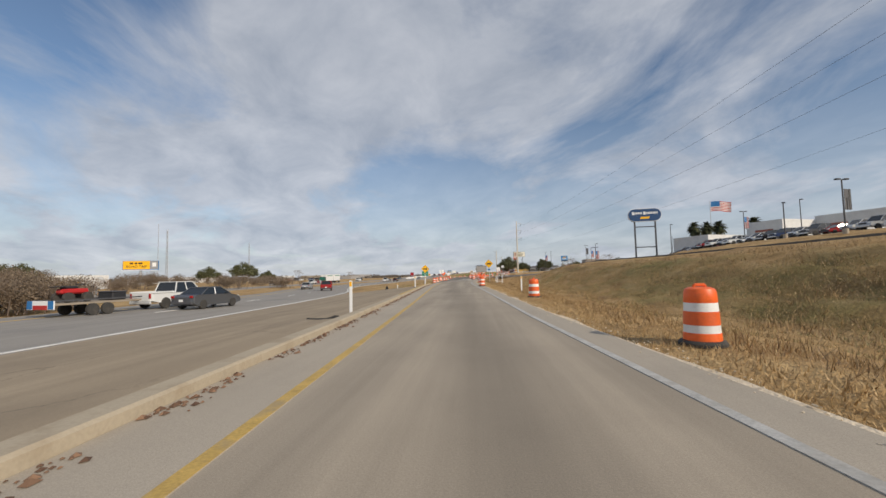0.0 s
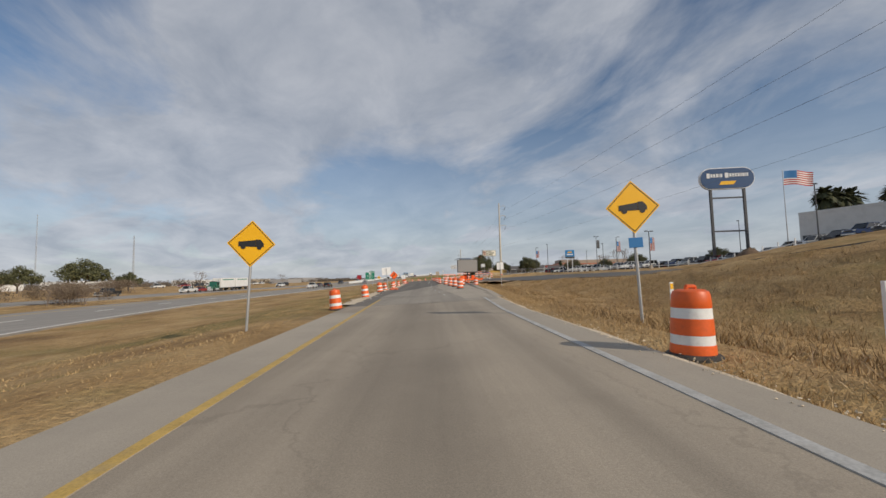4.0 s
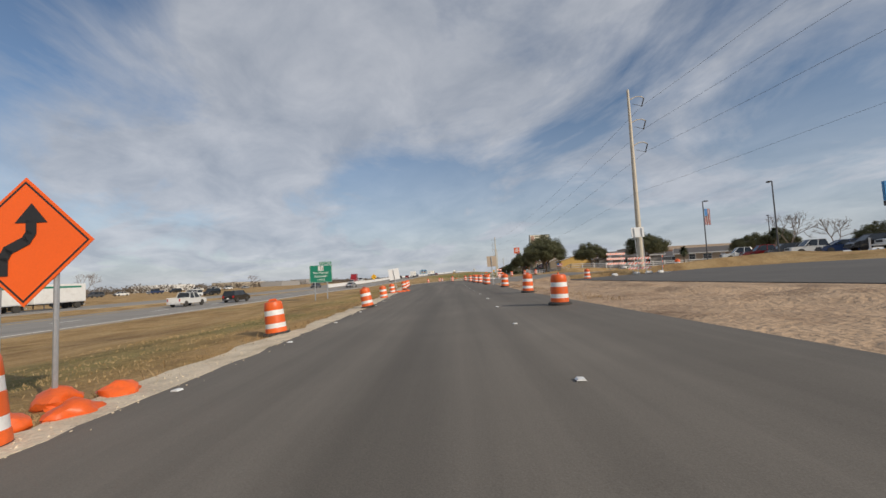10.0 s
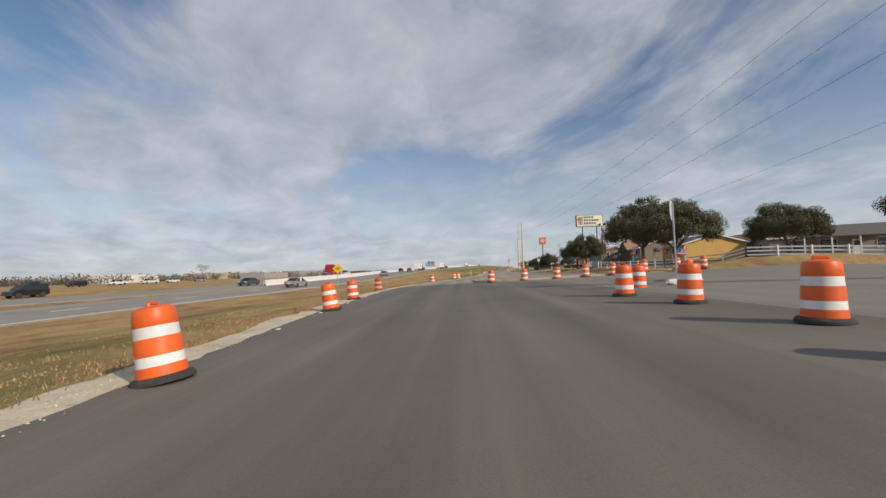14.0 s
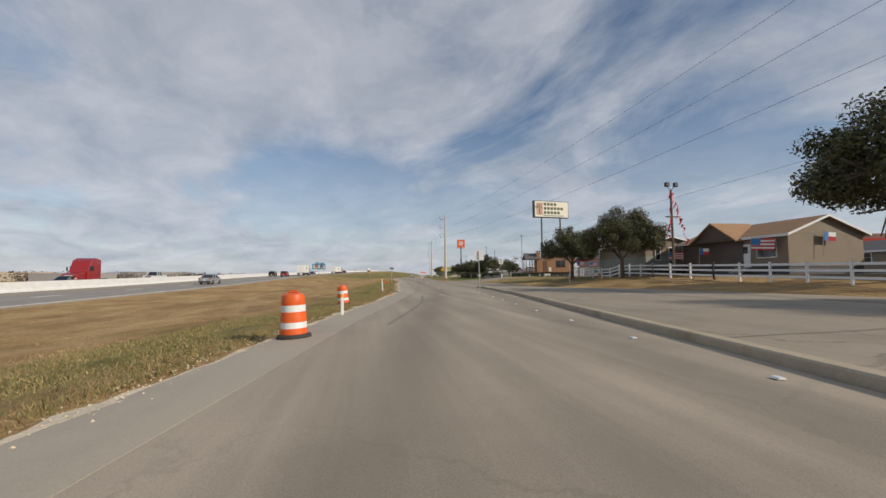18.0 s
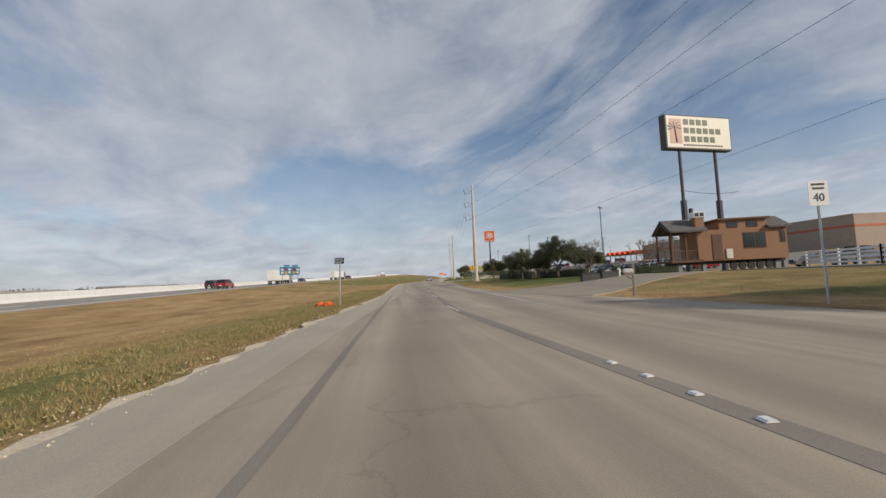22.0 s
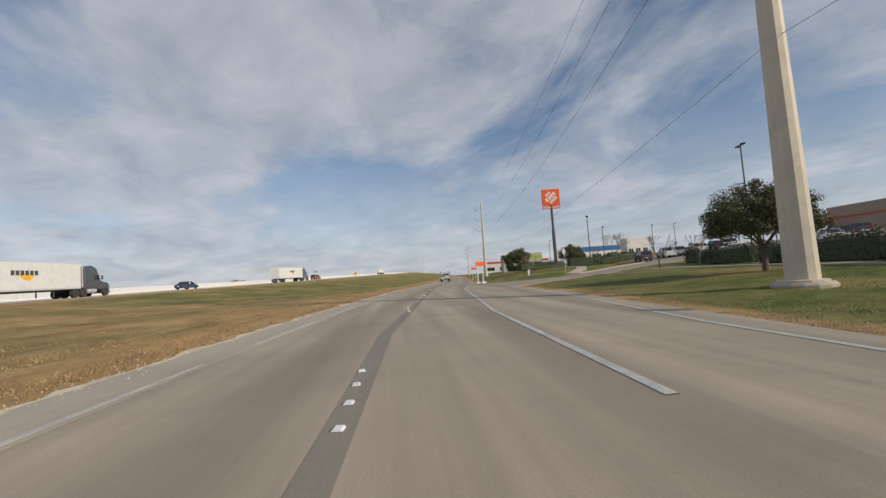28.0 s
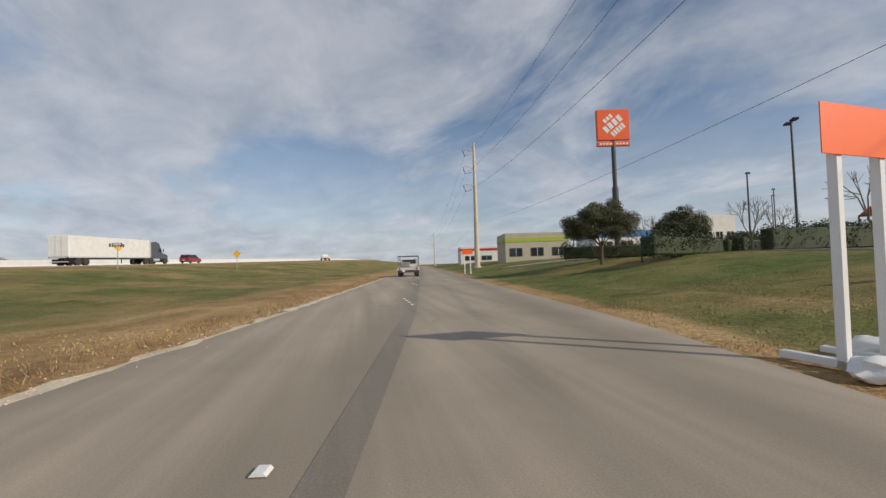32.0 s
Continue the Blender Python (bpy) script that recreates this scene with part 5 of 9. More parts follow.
def palm_tree(seed):
    rg = np.random.default_rng(seed)
    t = thing("palm_tree", "tall thin palm with a shaggy green-brown head", "palm", "palms by the dealership")
    part("trunk", tb((0, 0, -0.3), (0.15, 0, 7.6), 0.2, 0.15, 8), M_BARK, t)
    v, f = [], []
    for k in range(190):
        a, e = rg.random() * 6.28, radians(-88 + 165 * rg.random())
        d = Vector((math.cos(a) * math.cos(e), math.sin(a) * math.cos(e), math.sin(e)))
        sd_ = d.cross(Vector((0, 0, 1))).normalized() * 0.22
        c = Vector((0.15, 0, 7.6 - 0.7 * rg.random()))
        p1, p2 = c + d * 0.7, c + d * 1.25 + Vector((0.1, 0, -0.35))
        i = len(v)
        v += [c, p1 - sd_, p1 + sd_, p2 - sd_ * 0.8, p2 + sd_ * 0.8, p2 + d * 0.35 + Vector((0, 0, -0.2))]
        f += [(i, i + 1, i + 2), (i + 1, i + 3, i + 4, i + 2), (i + 3, i + 5, i + 4)]
    solid("fronds", v, f, M_PALM, t)
    return t


pm = palm_tree(5)
place(pm, 62.8, 121.6, 0, (13.6 - gz(62.8, 121.6)) / 7.4, first=True)
for x, y, s in ((67.8, 124.2, (13.7 - gz(67.8, 124.2)) / 7.4), (72.4, 126.6, (14.1 - gz(72.4, 126.6)) / 7.4), (84.3, 129.2, (15.2 - gz(84.3, 129.2)) / 7.4), (40.8, 194, 0.55), (30.5, 199, 0.5)):
    place(pm, x, y, x * 9, s)


def hedge(name, x0, y0, x1, y1, h, w, label, seed):
    t = thing(name, label, "hedge", "clipped hedges round the car park")
    L = math.hypot(x1 - x0, y1 - y0)
    n = max(3, int(L / 0.9))
    rg = np.random.default_rng(seed)
    base = gz((x0 + x1) / 2, (y0 + y1) / 2)
    core = bx((0, 0, h * 0.45), (L - 0.3, w * 0.7, h * 0.85), 0.1)
    part("core", core, M_LEAF2, t)
    blobs = [(-L / 2 + L * (k + 0.5) / n, rg.normal(0, 0.1), h * q + rg.normal(0, 0.06), w * (0.38 + 0.12 * rg.random())) for k in range(n) for q in (0.35, 0.78)]
    leaf_cloud("leaves", blobs, int(420 * n), 0.085, M_LEAF2, t, seed, 0.9)
    t.matrix_basis = pose((x0 + x1) / 2, (y0 + y1) / 2, base, 0, 0, math.degrees(math.atan2(y1 - y0, x1 - x0)))
    return t


for k, (x0, y0, x1, y1, h) in enumerate(((26.5, 339, 24.6, 352, 1.2), (24.4, 354, 23.6, 366, 1.2), (23.8, 368, 25.5, 379, 1.2), (27.5, 377, 31.5, 387, 1.5), (33, 388, 37, 400, 1.7), (37.2, 401, 41, 412.5, 1.7), (41.2, 413.0, 44.4, 418.6, 1.7), (27.5, 440, 38.5, 446, 1.3), (41, 446.5, 50, 453, 1.3), (51, 454, 62, 464, 1.3), (28.6, 452, 38, 447.5, 1.2), (40, 447, 48, 450, 1.2), (28, 335, 36, 333, 1.1), (37.4, 441.4, 47, 440.6, 1.7), (47.6, 445.5, 58, 447, 1.7), (60, 463, 72, 473, 1.3))):
    hedge("hedge", x0, y0, x1, y1, h, 1.3, "dark green clipped hedge bordering the car park", 40 + k)


# grass blades along the verges
def tufts(name, count, xa, xb, y0, y1, h, material, label, seed):
    rg = np.random.default_rng(seed)
    y = y0 + (y1 - y0) * rg.random(count)
    u = rg.random(count) ** 1.4
    x = xa(y) + (xb(y) - xa(y)) * u
    z = ground_z(x, y) - 0.02 + np.where((y > 126) & (y < 177) & (x > xr(y)) & (x < fx(y)), 0.09, 0.0)
    ok = ~((y > 400) & (y < 424) & (x > 12)) & ~((y > 175) & (y < 223) & (x > -1))
    x, y, z = x[ok], y[ok], z[ok]
    n = len(x)
    vs, fs = [], []
    for q in range(3):
        a = rg.random(n) * 6.283
        hh = h * (0.4 + 0.8 * rg.random(n))
        lean = 0.5 * hh * rg.normal(size=(2, n))
        wd = 0.006 + 0.008 * rg.random(n)
        p0 = np.stack([x + rg.normal(0, 0.07, n), y + rg.normal(0, 0.07, n), z], 1)
        dx = np.stack([np.cos(a) * wd, np.sin(a) * wd, 0 * a], 1)
        tip = p0 + np.stack([lean[0], lean[1], hh], 1)
        vs.append(np.stack([p0 - dx, p0 + dx, tip], 1).reshape(-1, 3))
    V = np.concatenate(vs)
    F = np.arange(len(V)).reshape(-1, 3)
    ob = solid(name, V.tolist(), F.tolist(), material)
    return tagged(ob, label, "grass", kind="stuff")


tufts("dry_grass_left", 60000, lambda y: xl(y) - 0.9, lambda y: xl(y) - 9, 56, 430, 0.065, M_STRAW, "dry straw grass tufts on the left verge", 1)
tufts("green_grass_left", 60000, lambda y: xl(y) - 0.5, lambda y: xl(y) - 5, 226, 345, 0.085, M_GRASSG, "green grass growing along the pavement edge", 2)
tufts("dry_grass_right", 70000, lambda y: xr(y) + 0.2, lambda y: xr(y) + 12, -6, 118, 0.11, M_STRAW, "short dry straw grass on the right bank", 3)
tufts("green_grass_right", 9000, lambda y: xr(y) + 4, lambda y: xr(y) + 12, -6, 60, 0.13, M_GRASSG, "green weeds among the dry grass", 4)
tufts("weeds_dirt", 2600, lambda y: xr(y) + 0.3, lambda y: xr(y) + 5, 148, 176, 0.13, M_WEED, "dry weeds on the dirt strip", 5)
tufts("lawn_right", 14000, lambda y: xr(y) + 0.3, lambda y: xr(y) + 9, 300, 450, 0.07, M_GRASSG, "short mown lawn beside the store entrance", 6)

tufts("tall_weeds", 16000, lambda y: xr(y) + 1.6, lambda y: xr(y) + 15, -4, 116, 0.26, M_WEED, "rough clumps of brown weeds on the right bank", 9)
tufts("verge_weeds", 7000, lambda y: xl(y) - 0.5, lambda y: xl(y) - 1.6, 78, 460, 0.16, M_WEED, "brown weeds along the gravel edge", 10)
# far woods on the horizon
rg = np.random.default_rng(12)
far = []
for k in range(520):
    u = rg.random()
    far.append((-230 - 160 * rg.random() + 190 * u, 120 + 900 * u, 0.3 + 1.5 * rg.random(), 3.2 + 2.6 * rg.random()))
woods = leaf_cloud("distant_trees", far, 60000, 0.62, M_FARWOOD, None, 5, 0.6)
tagged(woods, "low line of grey-brown winter woods on the horizon", "trees", kind="stuff")
# signs and work-zone equipment; panels face back along the road (-y)
def post(parent, x, z0, z1, r=0.04, material=None, name="post"):
    return part(name, tb((x, 0, z0), (x, 0, z1), r, seg=8), material or M_GALV, parent)


def panel(parent, w, h, z, material, name="panel", x=0, y=-0.05, th=0.012, bev=0.004):
    return part(name, bx((x, y, z), (w, th, h), bev), material, parent)


def back_sign(label, w, h, ztop, n=1, material=None, tilt=0, name="traffic_sign"):
    """A sign seen from behind: plain panel with its post in front."""
    s = thing(name, label, "road sign")
    part("panel", bx((0, 0.05, ztop - h / 2), (w, 0.012, h), 0.004), material or M_WHITEP, s)
    for k in range(n):
        x = 0 if n == 1 else (-0.3 + 0.6 * k) * w
        part("post", tb((x, 0, -0.6), (x, 0, ztop - 0.08), 0.035, seg=8), M_GALV, s)
    return s


def diamond(parent, side, z, material, border=None):
    r = side * math.sqrt(0.5)
    part("panel", pr([(0, z - r), (r, z), (0, z + r), (-r, z)], "y", -0.055, -0.043), material, parent)
    if border:
        q, p = r * 0.94, r * 0.90
        bm = bmesh.new()
        o = [(0, z - q), (q, z), (0, z + q), (-q, z)]
        i = [(0, z - p), (p, z), (0, z + p), (-p, z)]
        for k in range(4):
            j = (k + 1) % 4
            bm.faces.new([bm.verts.new((a, -0.059, b)) for a, b in (o[k], o[j], i[j], i[k])])
        part("border", bm, border, parent)


def sandbag(name, material, label, seed):
    rg = np.random.default_rng(seed)
    bm = bmesh.new()
    bmesh.ops.create_icosphere(bm, subdivisions=3, radius=0.5)
    for v in bm.verts:
        c = v.co.copy()
        pinch = 1 - 0.35 * abs(2 * c.x) ** 3
        k = 1 + 0.34 * noise.noise(c * 3.2 + Vector((seed, 0, 0))) + 0.14 * noise.noise(c * 9 + Vector((0, seed, 0)))
        v.co = Vector((c.x * 0.66 * k, c.y * 0.46 * k * pinch, max(c.z * 0.34 * k * pinch, -0.08) + 0.08))
    ob = part(name, bm, material, None, smooth=True)
    return tagged(ob, label, "sandbag", "sandbags holding the signs")


bagO = sandbag("sandbag", M_ORANGE, "slumped orange plastic sandbag on the verge", 1)
bagW = sandbag("sandbag", M_WHITEW, "slumped dirty white sandbag on the pavement", 2)
bag_used = [False, False]


def bag(kind, x, y, rz, z=None):
    ob = (bagO, bagW)[kind]
    m = pose(x, y, (gz(x, y) if z is None else z) + 0.005, 0, 0, rz)
    if not bag_used[kind]:
        bag_used[kind] = True
        ob.matrix_basis = m
        return ob
    c = ob.copy()
    scene.collection.objects.link(c)
    c.matrix_basis = m
    return c


# yellow truck warning diamonds
def truck_sign(extra):
    s = thing("truck_warning_sign", "yellow diamond sign with a black truck symbol", "road sign", "truck warning signs")
    post(s, 0, -0.8, 2.6, 0.04)
    diamond(s, 0.98, 2.55, M_YELLOW, M_BLACK)
    bm = bmesh.new()
    prism(bm, [(-0.36, 2.46), (0.12, 2.46), (0.12, 2.66), (-0.36, 2.60)], "y", -0.066, -0.058)
    prism(bm, [(0.13, 2.46), (0.36, 2.46), (0.36, 2.56), (0.26, 2.68), (0.13, 2.68)], "y", -0.066, -0.058)
    for x in (-0.22, 0.24):
        prism(bm, [(x + 0.07 * math.cos(a), 2.45 + 0.07 * math.sin(a)) for a in np.linspace(0, 6.283, 11)[:-1]], "y", -0.068, -0.058)
    sy = part("symbol", bm, M_BLACK, s, "black truck symbol")
    if extra:
        panel(s, 0.36, 0.26, 1.62, M_BLUE, "plate")
    return s


truck_sign(False).matrix_basis = pose(-8.5, 68.0, gz(-8.5, 68), 0, 3, 4)
truck_sign(True).matrix_basis = pose(2.3, 66.2, gz(2.3, 66.2) + 0.42, 0, -2, -4)

# white sign back by the ramp with an orange weight at its foot
s = back_sign("plain white sign panel seen from behind on one post", 1.15, 0.95, 2.95)
s.matrix_basis = pose(-8.7, 107.9, gz(-8.7, 107.9), 0, -4, 12)
for k, (x, y) in enumerate(((-8.2, 107.0), (-7.9, 107.6), (-8.1, 108.4), (-7.6, 107.1))):
    bag(0, x, y, k * 57)
# reverse-curve warning
s = thing("curve_warning_sign", "orange diamond sign with a black reverse-curve arrow on two posts", "road sign")
post(s, -0.36, -0.5, 2.35, 0.032); post(s, 0.36, -0.5, 2.35, 0.032)
diamond(s, 1.22, 2.15, M_SORANGE, M_BLACK)
bm = bmesh.new()
cl = [(-0.26, 1.72), (-0.26, 1.92), (-0.20, 2.04), (0.02, 2.16), (0.08, 2.26), (0.08, 2.42)]
for (a, b), (c, d) in zip(cl, cl[1:]):
    dx, dz = c - a, d - b
    q = math.hypot(dx, dz)
    nx, nz_ = -dz / q * 0.065, dx / q * 0.065
    prism(bm, [(a - nx - dx * .1, b - nz_ - dz * .1), (a + nx - dx * .1, b + nz_ - dz * .1), (c + nx + dx * .1, d + nz_ + dz * .1), (c - nx + dx * .1, d - nz_ + dz * .1)], "y", -0.066, -0.058)
prism(bm, [(-0.12, 2.40), (0.28, 2.40), (0.08, 2.66)], "y", -0.066, -0.058)
part("arrow", bm, M_BLACK, s, "black winding arrow")
s.matrix_basis = pose(-10.95, 139.8, gz(-10.6, 139.6) + 0.05, 0, 0, 6)
for k, (x, y) in enumerate(((-10.9, 138.9), (-10.3, 138.8), (-9.8, 139.3), (-10.6, 139.9), (-10.0, 140.2))):
    bag(0, x, y, 40 * k)
# green exit sign
s = thing("exit_sign", "green exit guide sign with white lettering on two steel posts", "road sign")
for x in (-0.95, 0.95):
    part("post", bx((x, 0.08, 0.4), (0.16, 0.16, 5.0), 0.01), M_GALV, s)
panel(s, 3.5, 2.75, 2.35, M_GREEN, th=0.03)
panel(s, 1.9, 0.5, 4.02, M_GREEN, "exit_tab", 0.75, th=0.03)
bm = bmesh.new()
for a, b, c, d in ((-1.7, 1.7, 3.66, 3.69), (-1.7, 1.7, 1.01, 1.04), (-1.7, -1.67, 1.04, 3.66), (1.67, 1.7, 1.04, 3.66), (-0.16, 1.66, 4.22, 4.24), (-0.16, 1.66, 3.80, 3.82), (-0.16, -0.14, 3.82, 4.22), (1.64, 1.66, 3.82, 4.22)):
    box(bm, ((a + b) / 2, -0.068, (c + d) / 2), (b - a, 0.004, d - c))
part("border", bm, M_WHITE, s, "white reflective border")
part("route_shield", bx((0, -0.07, 3.22), (0.86, 0.008, 0.72), 0.002), M_WHITE, s, "white square route marker")
lettering("EXIT 610", 0.42, M_WHITE, s, (0.75, -0.07, 4.02))
lettering("TEXAS", 0.16, M_BLACK, s, (0, -0.078, 3.47))
lettering("123", 0.5, M_BLACK, s, (0, -0.078, 3.16))
lettering("San Marcos", 0.52, M_WHITE, s, (0, -0.07, 2.52))
lettering("Stockdale", 0.52, M_WHITE, s, (0, -0.07, 1.96))
lettering("1 MILE", 0.44, M_WHITE, s, (0, -0.07, 1.38))
s.matrix_basis = pose(-23.3, 189.0, 0.36, 0, 0, 8) @ Matrix.Scale(0.84, 4)
# leaning white sign back with orange bags
s = back_sign("white sign panel seen from behind leaning on its post", 1.1, 1.15, 2.55, name="sign_leaning")
s.matrix_basis = pose(-11.3, 176.9, gz(-11.3, 176.9), 0, -9, 10)
for k, (x, y) in enumerate(((-11.0, 175.6), (-10.6, 176.2), (-10.8, 176.9), (-10.3, 176.7), (-11.3, 176.0), (-10.4, 177.9))):
    bag(0, x, y, 33 * k)


# type-three barricade
def barricade(w, rails=3):
    b = thing("road_barricade", "three-rail barricade with orange and white stripes on steel legs", "barricade", "striped road barricades")
    for x in (-w * 0.3, w * 0.3):
        part("leg", bx((x, 0.05, 0.78), (0.045, 0.045, 1.56)), M_GALV, b)
        part("foot", bx((x, 0, 0.03), (0.06, 1.2, 0.06), 0.005), M_GALV, b)
    for k in range(rails):
        z = 0.55 + 0.47 * k
        r = part("rail", bx((0, 0, z), (w, 0.025, 0.2), 0.004), M_WHITEP, b)
        n = int(w / 0.28)
        for j in range(n):
            x = -w / 2 + (j + 0.5) * w / n
            sl = 0.10
            x0, x1 = max(x - 0.06 - sl, -w / 2), min(x + 0.07 + sl, w / 2)
            part("stripe", pr([(max(x - 0.07 - sl, -w / 2), z - 0.1), (max(x + 0.05 - sl, -w / 2 + .02), z - 0.1), (min(x + 0.05 + sl, w / 2), z + 0.1), (min(x - 0.07 + sl, w / 2 - .02), z + 0.1)], "y", -0.019, -0.0145), M_SORANGE, r)
    return b


bar = barricade(2.05)
bar.matrix_basis = pose(-0.35, 120.3, float(bank(-0.35, 120.3)) + 0.012, 0, 0, 2)
copy_thing(bar, pose(1.95, 120.6, float(bank(1.95, 120.6)) + 0.012, 0, 0, -4))
for x, y, rz in ((10.5, 174.7, 14), (12.4, 174.0, -6), (13.9, 172.6, 62), (2.6, 206.2, 62)):
    copy_thing(bar, pose(x, y, gz(x, y) + (0.11 if y < 175 else 0.075), 0, 0, rz))
for k, (x, y) in enumerate(((-1.0, 119.5), (-0.1, 119.6), (1.3, 120.2), (2.6, 120.4), (10.0, 174.0), (11.0, 174.1), (11.8, 173.4), (12.9, 173.3), (13.3, 171.9), (1.6, 204.4), (2.2, 204.9), (0.6, 203.4), (1.1, 203.1))):
    bag(1 if k not in (0, 3) else 0, x, y, k * 51, 0.012 + float(bank(x, y)) if y < 130 else gz(x, y) + 0.11 if y < 175 else gz(x, y) + 0.07)
# ramp closed sign
s = thing("ramp_closed_sign", "white rectangular sign reading RAMP CLOSED on two posts", "road sign")
post(s, -0.02, 0, 2.5, 0.03); post(s, 0.36, 0, 2.5, 0.03)
panel(s, 0.98, 0.64, 2.62, M_WHITEP)
bm = bmesh.new()
for a, b, c, d in ((-0.46, 0.46, 2.90, 2.915), (-0.46, 0.46, 2.325, 2.34), (-0.46, -0.445, 2.34, 2.90), (0.445, 0.46, 2.34, 2.90)):
    box(bm, ((a + b) / 2, -0.058, (c + d) / 2), (b - a, 0.004, d - c))
part("border", bm, M_BLACK, s)
lettering("RAMP", 0.27, M_BLACK, s, (0, -0.06, 2.76))
lettering("CLOSED", 0.27, M_BLACK, s, (0, -0.06, 2.48), width=0.92)
s.matrix_basis = pose(0.4, 120.5, float(bank(0.4, 120.5)) + 0.012, 0, 0, 0)

# portable message board on its trailer
s = thing("message_trailer", "orange trailer with a large blank grey message board", "message board")
part("board", bx((0, 0, 2.5), (2.75, 0.16, 1.72), 0.02), M_DGREY, s, "dark frame of the board")
part("screen", bx((0, -0.085, 2.5), (2.58, 0.012, 1.56), 0.003), mat("board_face", (0.30, 0.29, 0.275), 0.28, var=0.05, scale=1.2), s, "blank grey glossy screen")
part("solar_panel", bx((-0.25, 0.25, 3.48), (1.6, 0.9, 0.05), 0.01, Matrix.Rotation(radians(8), 4, "X")), M_GLASS, s, "dark solar panel")
bm = bmesh.new()
for a, b in (((-1.35, 0.1, 3.35), (-1.75, -0.3, 3.28)), ((-1.75, -0.3, 3.28), (-1.3, -0.3, 3.5)), ((-1.3, -0.3, 3.5), (-0.9, 0.2, 3.5))):
    tube(bm, a, b, 0.018, seg=6)
part("panel_bracket", bm, M_BLACK, s)
part("mast", bx((0, 0.1, 1.3), (0.14, 0.14, 1.3), 0.01), M_BLACK, s)
part("deck", bx((0.1, 0.2, 0.72), (3.0, 1.25, 0.10), 0.01), M_SORANGE, s)
for y in (-0.45, 0.85):
    part("frame_beam", bx((0.2, y, 0.66), (3.3, 0.10, 0.16), 0.01), M_SORANGE, s)
part("battery_box", bx((-0.35, 0.55, 0.98), (1.0, 0.5, 0.42), 0.03), M_SORANGE, s)
part("control_box", bx((0.75, 0.2, 1.0), (0.45, 0.4, 0.45), 0.05), M_SORANGE, s)
part("tongue", tb((1.4, 0.1, 0.66), (2.1, -0.15, 0.78), 0.06), M_SORANGE, s)
for y in (-0.72, 1.12):
    w = part("wheel", lathe(bmesh.new(), [(0.20, -0.1), (0.31, -0.1), (0.34, -0.06), (0.34, 0.06), (0.31, 0.1), (0.20, 0.1)], 20), M_RUBBER, s)
    w.matrix_basis = pose(-0.85, y, 0.34, 90, 0, 0)
    r = part("rim", lathe(bmesh.new(), [(0.06, -0.10), (0.19, -0.085), (0.2, 0.085), (0.06, 0.10)], 16), M_WHITEP, w)
    part("fender", pr([(-0.85 + 0.44 * math.cos(a), 0.36 + 0.44 * math.sin(a)) for a in np.linspace(0, math.pi, 9)] + [(-0.85 + 0.40 * math.cos(a), 0.36 + 0.40 * math.sin(a)) for a in np.linspace(math.pi, 0, 9)], "y", y - 0.14, y + 0.14), M_SORANGE, s)
for x, y in ((-1.4, -0.45), (0.75, -0.5), (0.75, 0.9), (-1.4, 0.9)):
    part("jack", tb((x, y, 0.0), (x, y, 0.75), 0.03, seg=8), M_GALV, s)
s.matrix_basis = pose(1.65, 109.9, float(bank(1.65, 109.9)) - 0.04, 0, 0, 6)
# sign backs on the right
s = back_sign("white square sign seen from behind on one post", 0.95, 0.95, 3.35, name="sign_square")
s.matrix_basis = pose(6.4, 111.2, gz(6.4, 111.2), 0, -3, 6)
s = back_sign("white rectangular sign on two posts among the barricades", 1.12, 0.9, 4.3, 2, name="sign_two_posts")
s.matrix_basis = pose(11.6, 171.7, gz(11.6, 171.7) + 0.08, 0, -2, 0)
s = back_sign("tan sign panel seen from behind on one post", 0.95, 1.05, 2.95, material=mat("tan_sheet", (0.50, 0.40, 0.30), 0.6, var=0.06), name="sign_tan")
s.matrix_basis = pose(-1.45, 175.6, float(bank(-1.45, 175.6)) - 0.1, 0, -1.5, -3)
s = thing("stop_sign", "bare metal back of an octagonal stop sign", "road sign")
post(s, 0, -0.3, 3.5, 0.035)
part("panel", pr([(0.46 * math.cos(a), 3.2 + 0.46 * math.sin(a)) for a in np.linspace(radians(22.5), radians(382.5), 9)[:-1]], "y", 0.045, 0.057), M_SIGNBACK, s)
s.matrix_basis = pose(1.0, 203.9, float(bank(1.0, 203.9)) - 0.05, 0, -1, 55)
copy_thing(s, pose(28.3, 421.3, gz(28.3, 421.3), 0, 0, 40))
s = back_sign("white sign panel seen from behind at the island tip", 0.85, 0.85, 3.3, name="sign_island")
s.matrix_basis = pose(1.25, 269.8, 0.0, 0, -1, -14)
s = thing("post_thin", "thin bare metal sign post on the verge", "post")
post(s, 0, -0.3, 2.3, 0.035)
s.matrix_basis = pose(12.6, 276.0, gz(12.6, 276.0), 0, 0, 0)
s = thing("speed_sign", "white speed sign with black numerals on one post", "road sign")
post(s, 0, -1.1, 2.9, 0.035)
panel(s, 0.6, 0.75, 2.55, M_WHITEP)
lettering("40", 0.34, M_BLACK, s, (0, -0.062, 2.42))
bm = box(box(bmesh.new(), (0, -0.06, 2.82), (0.4, 0.004, 0.06)), (0, -0.06, 2.70), (0.36, 0.004, 0.06))
part("small_print", bm, M_BLACK, s)
s.matrix_basis = pose(11.8, 295.5, 0.7, 0, 0, -8)
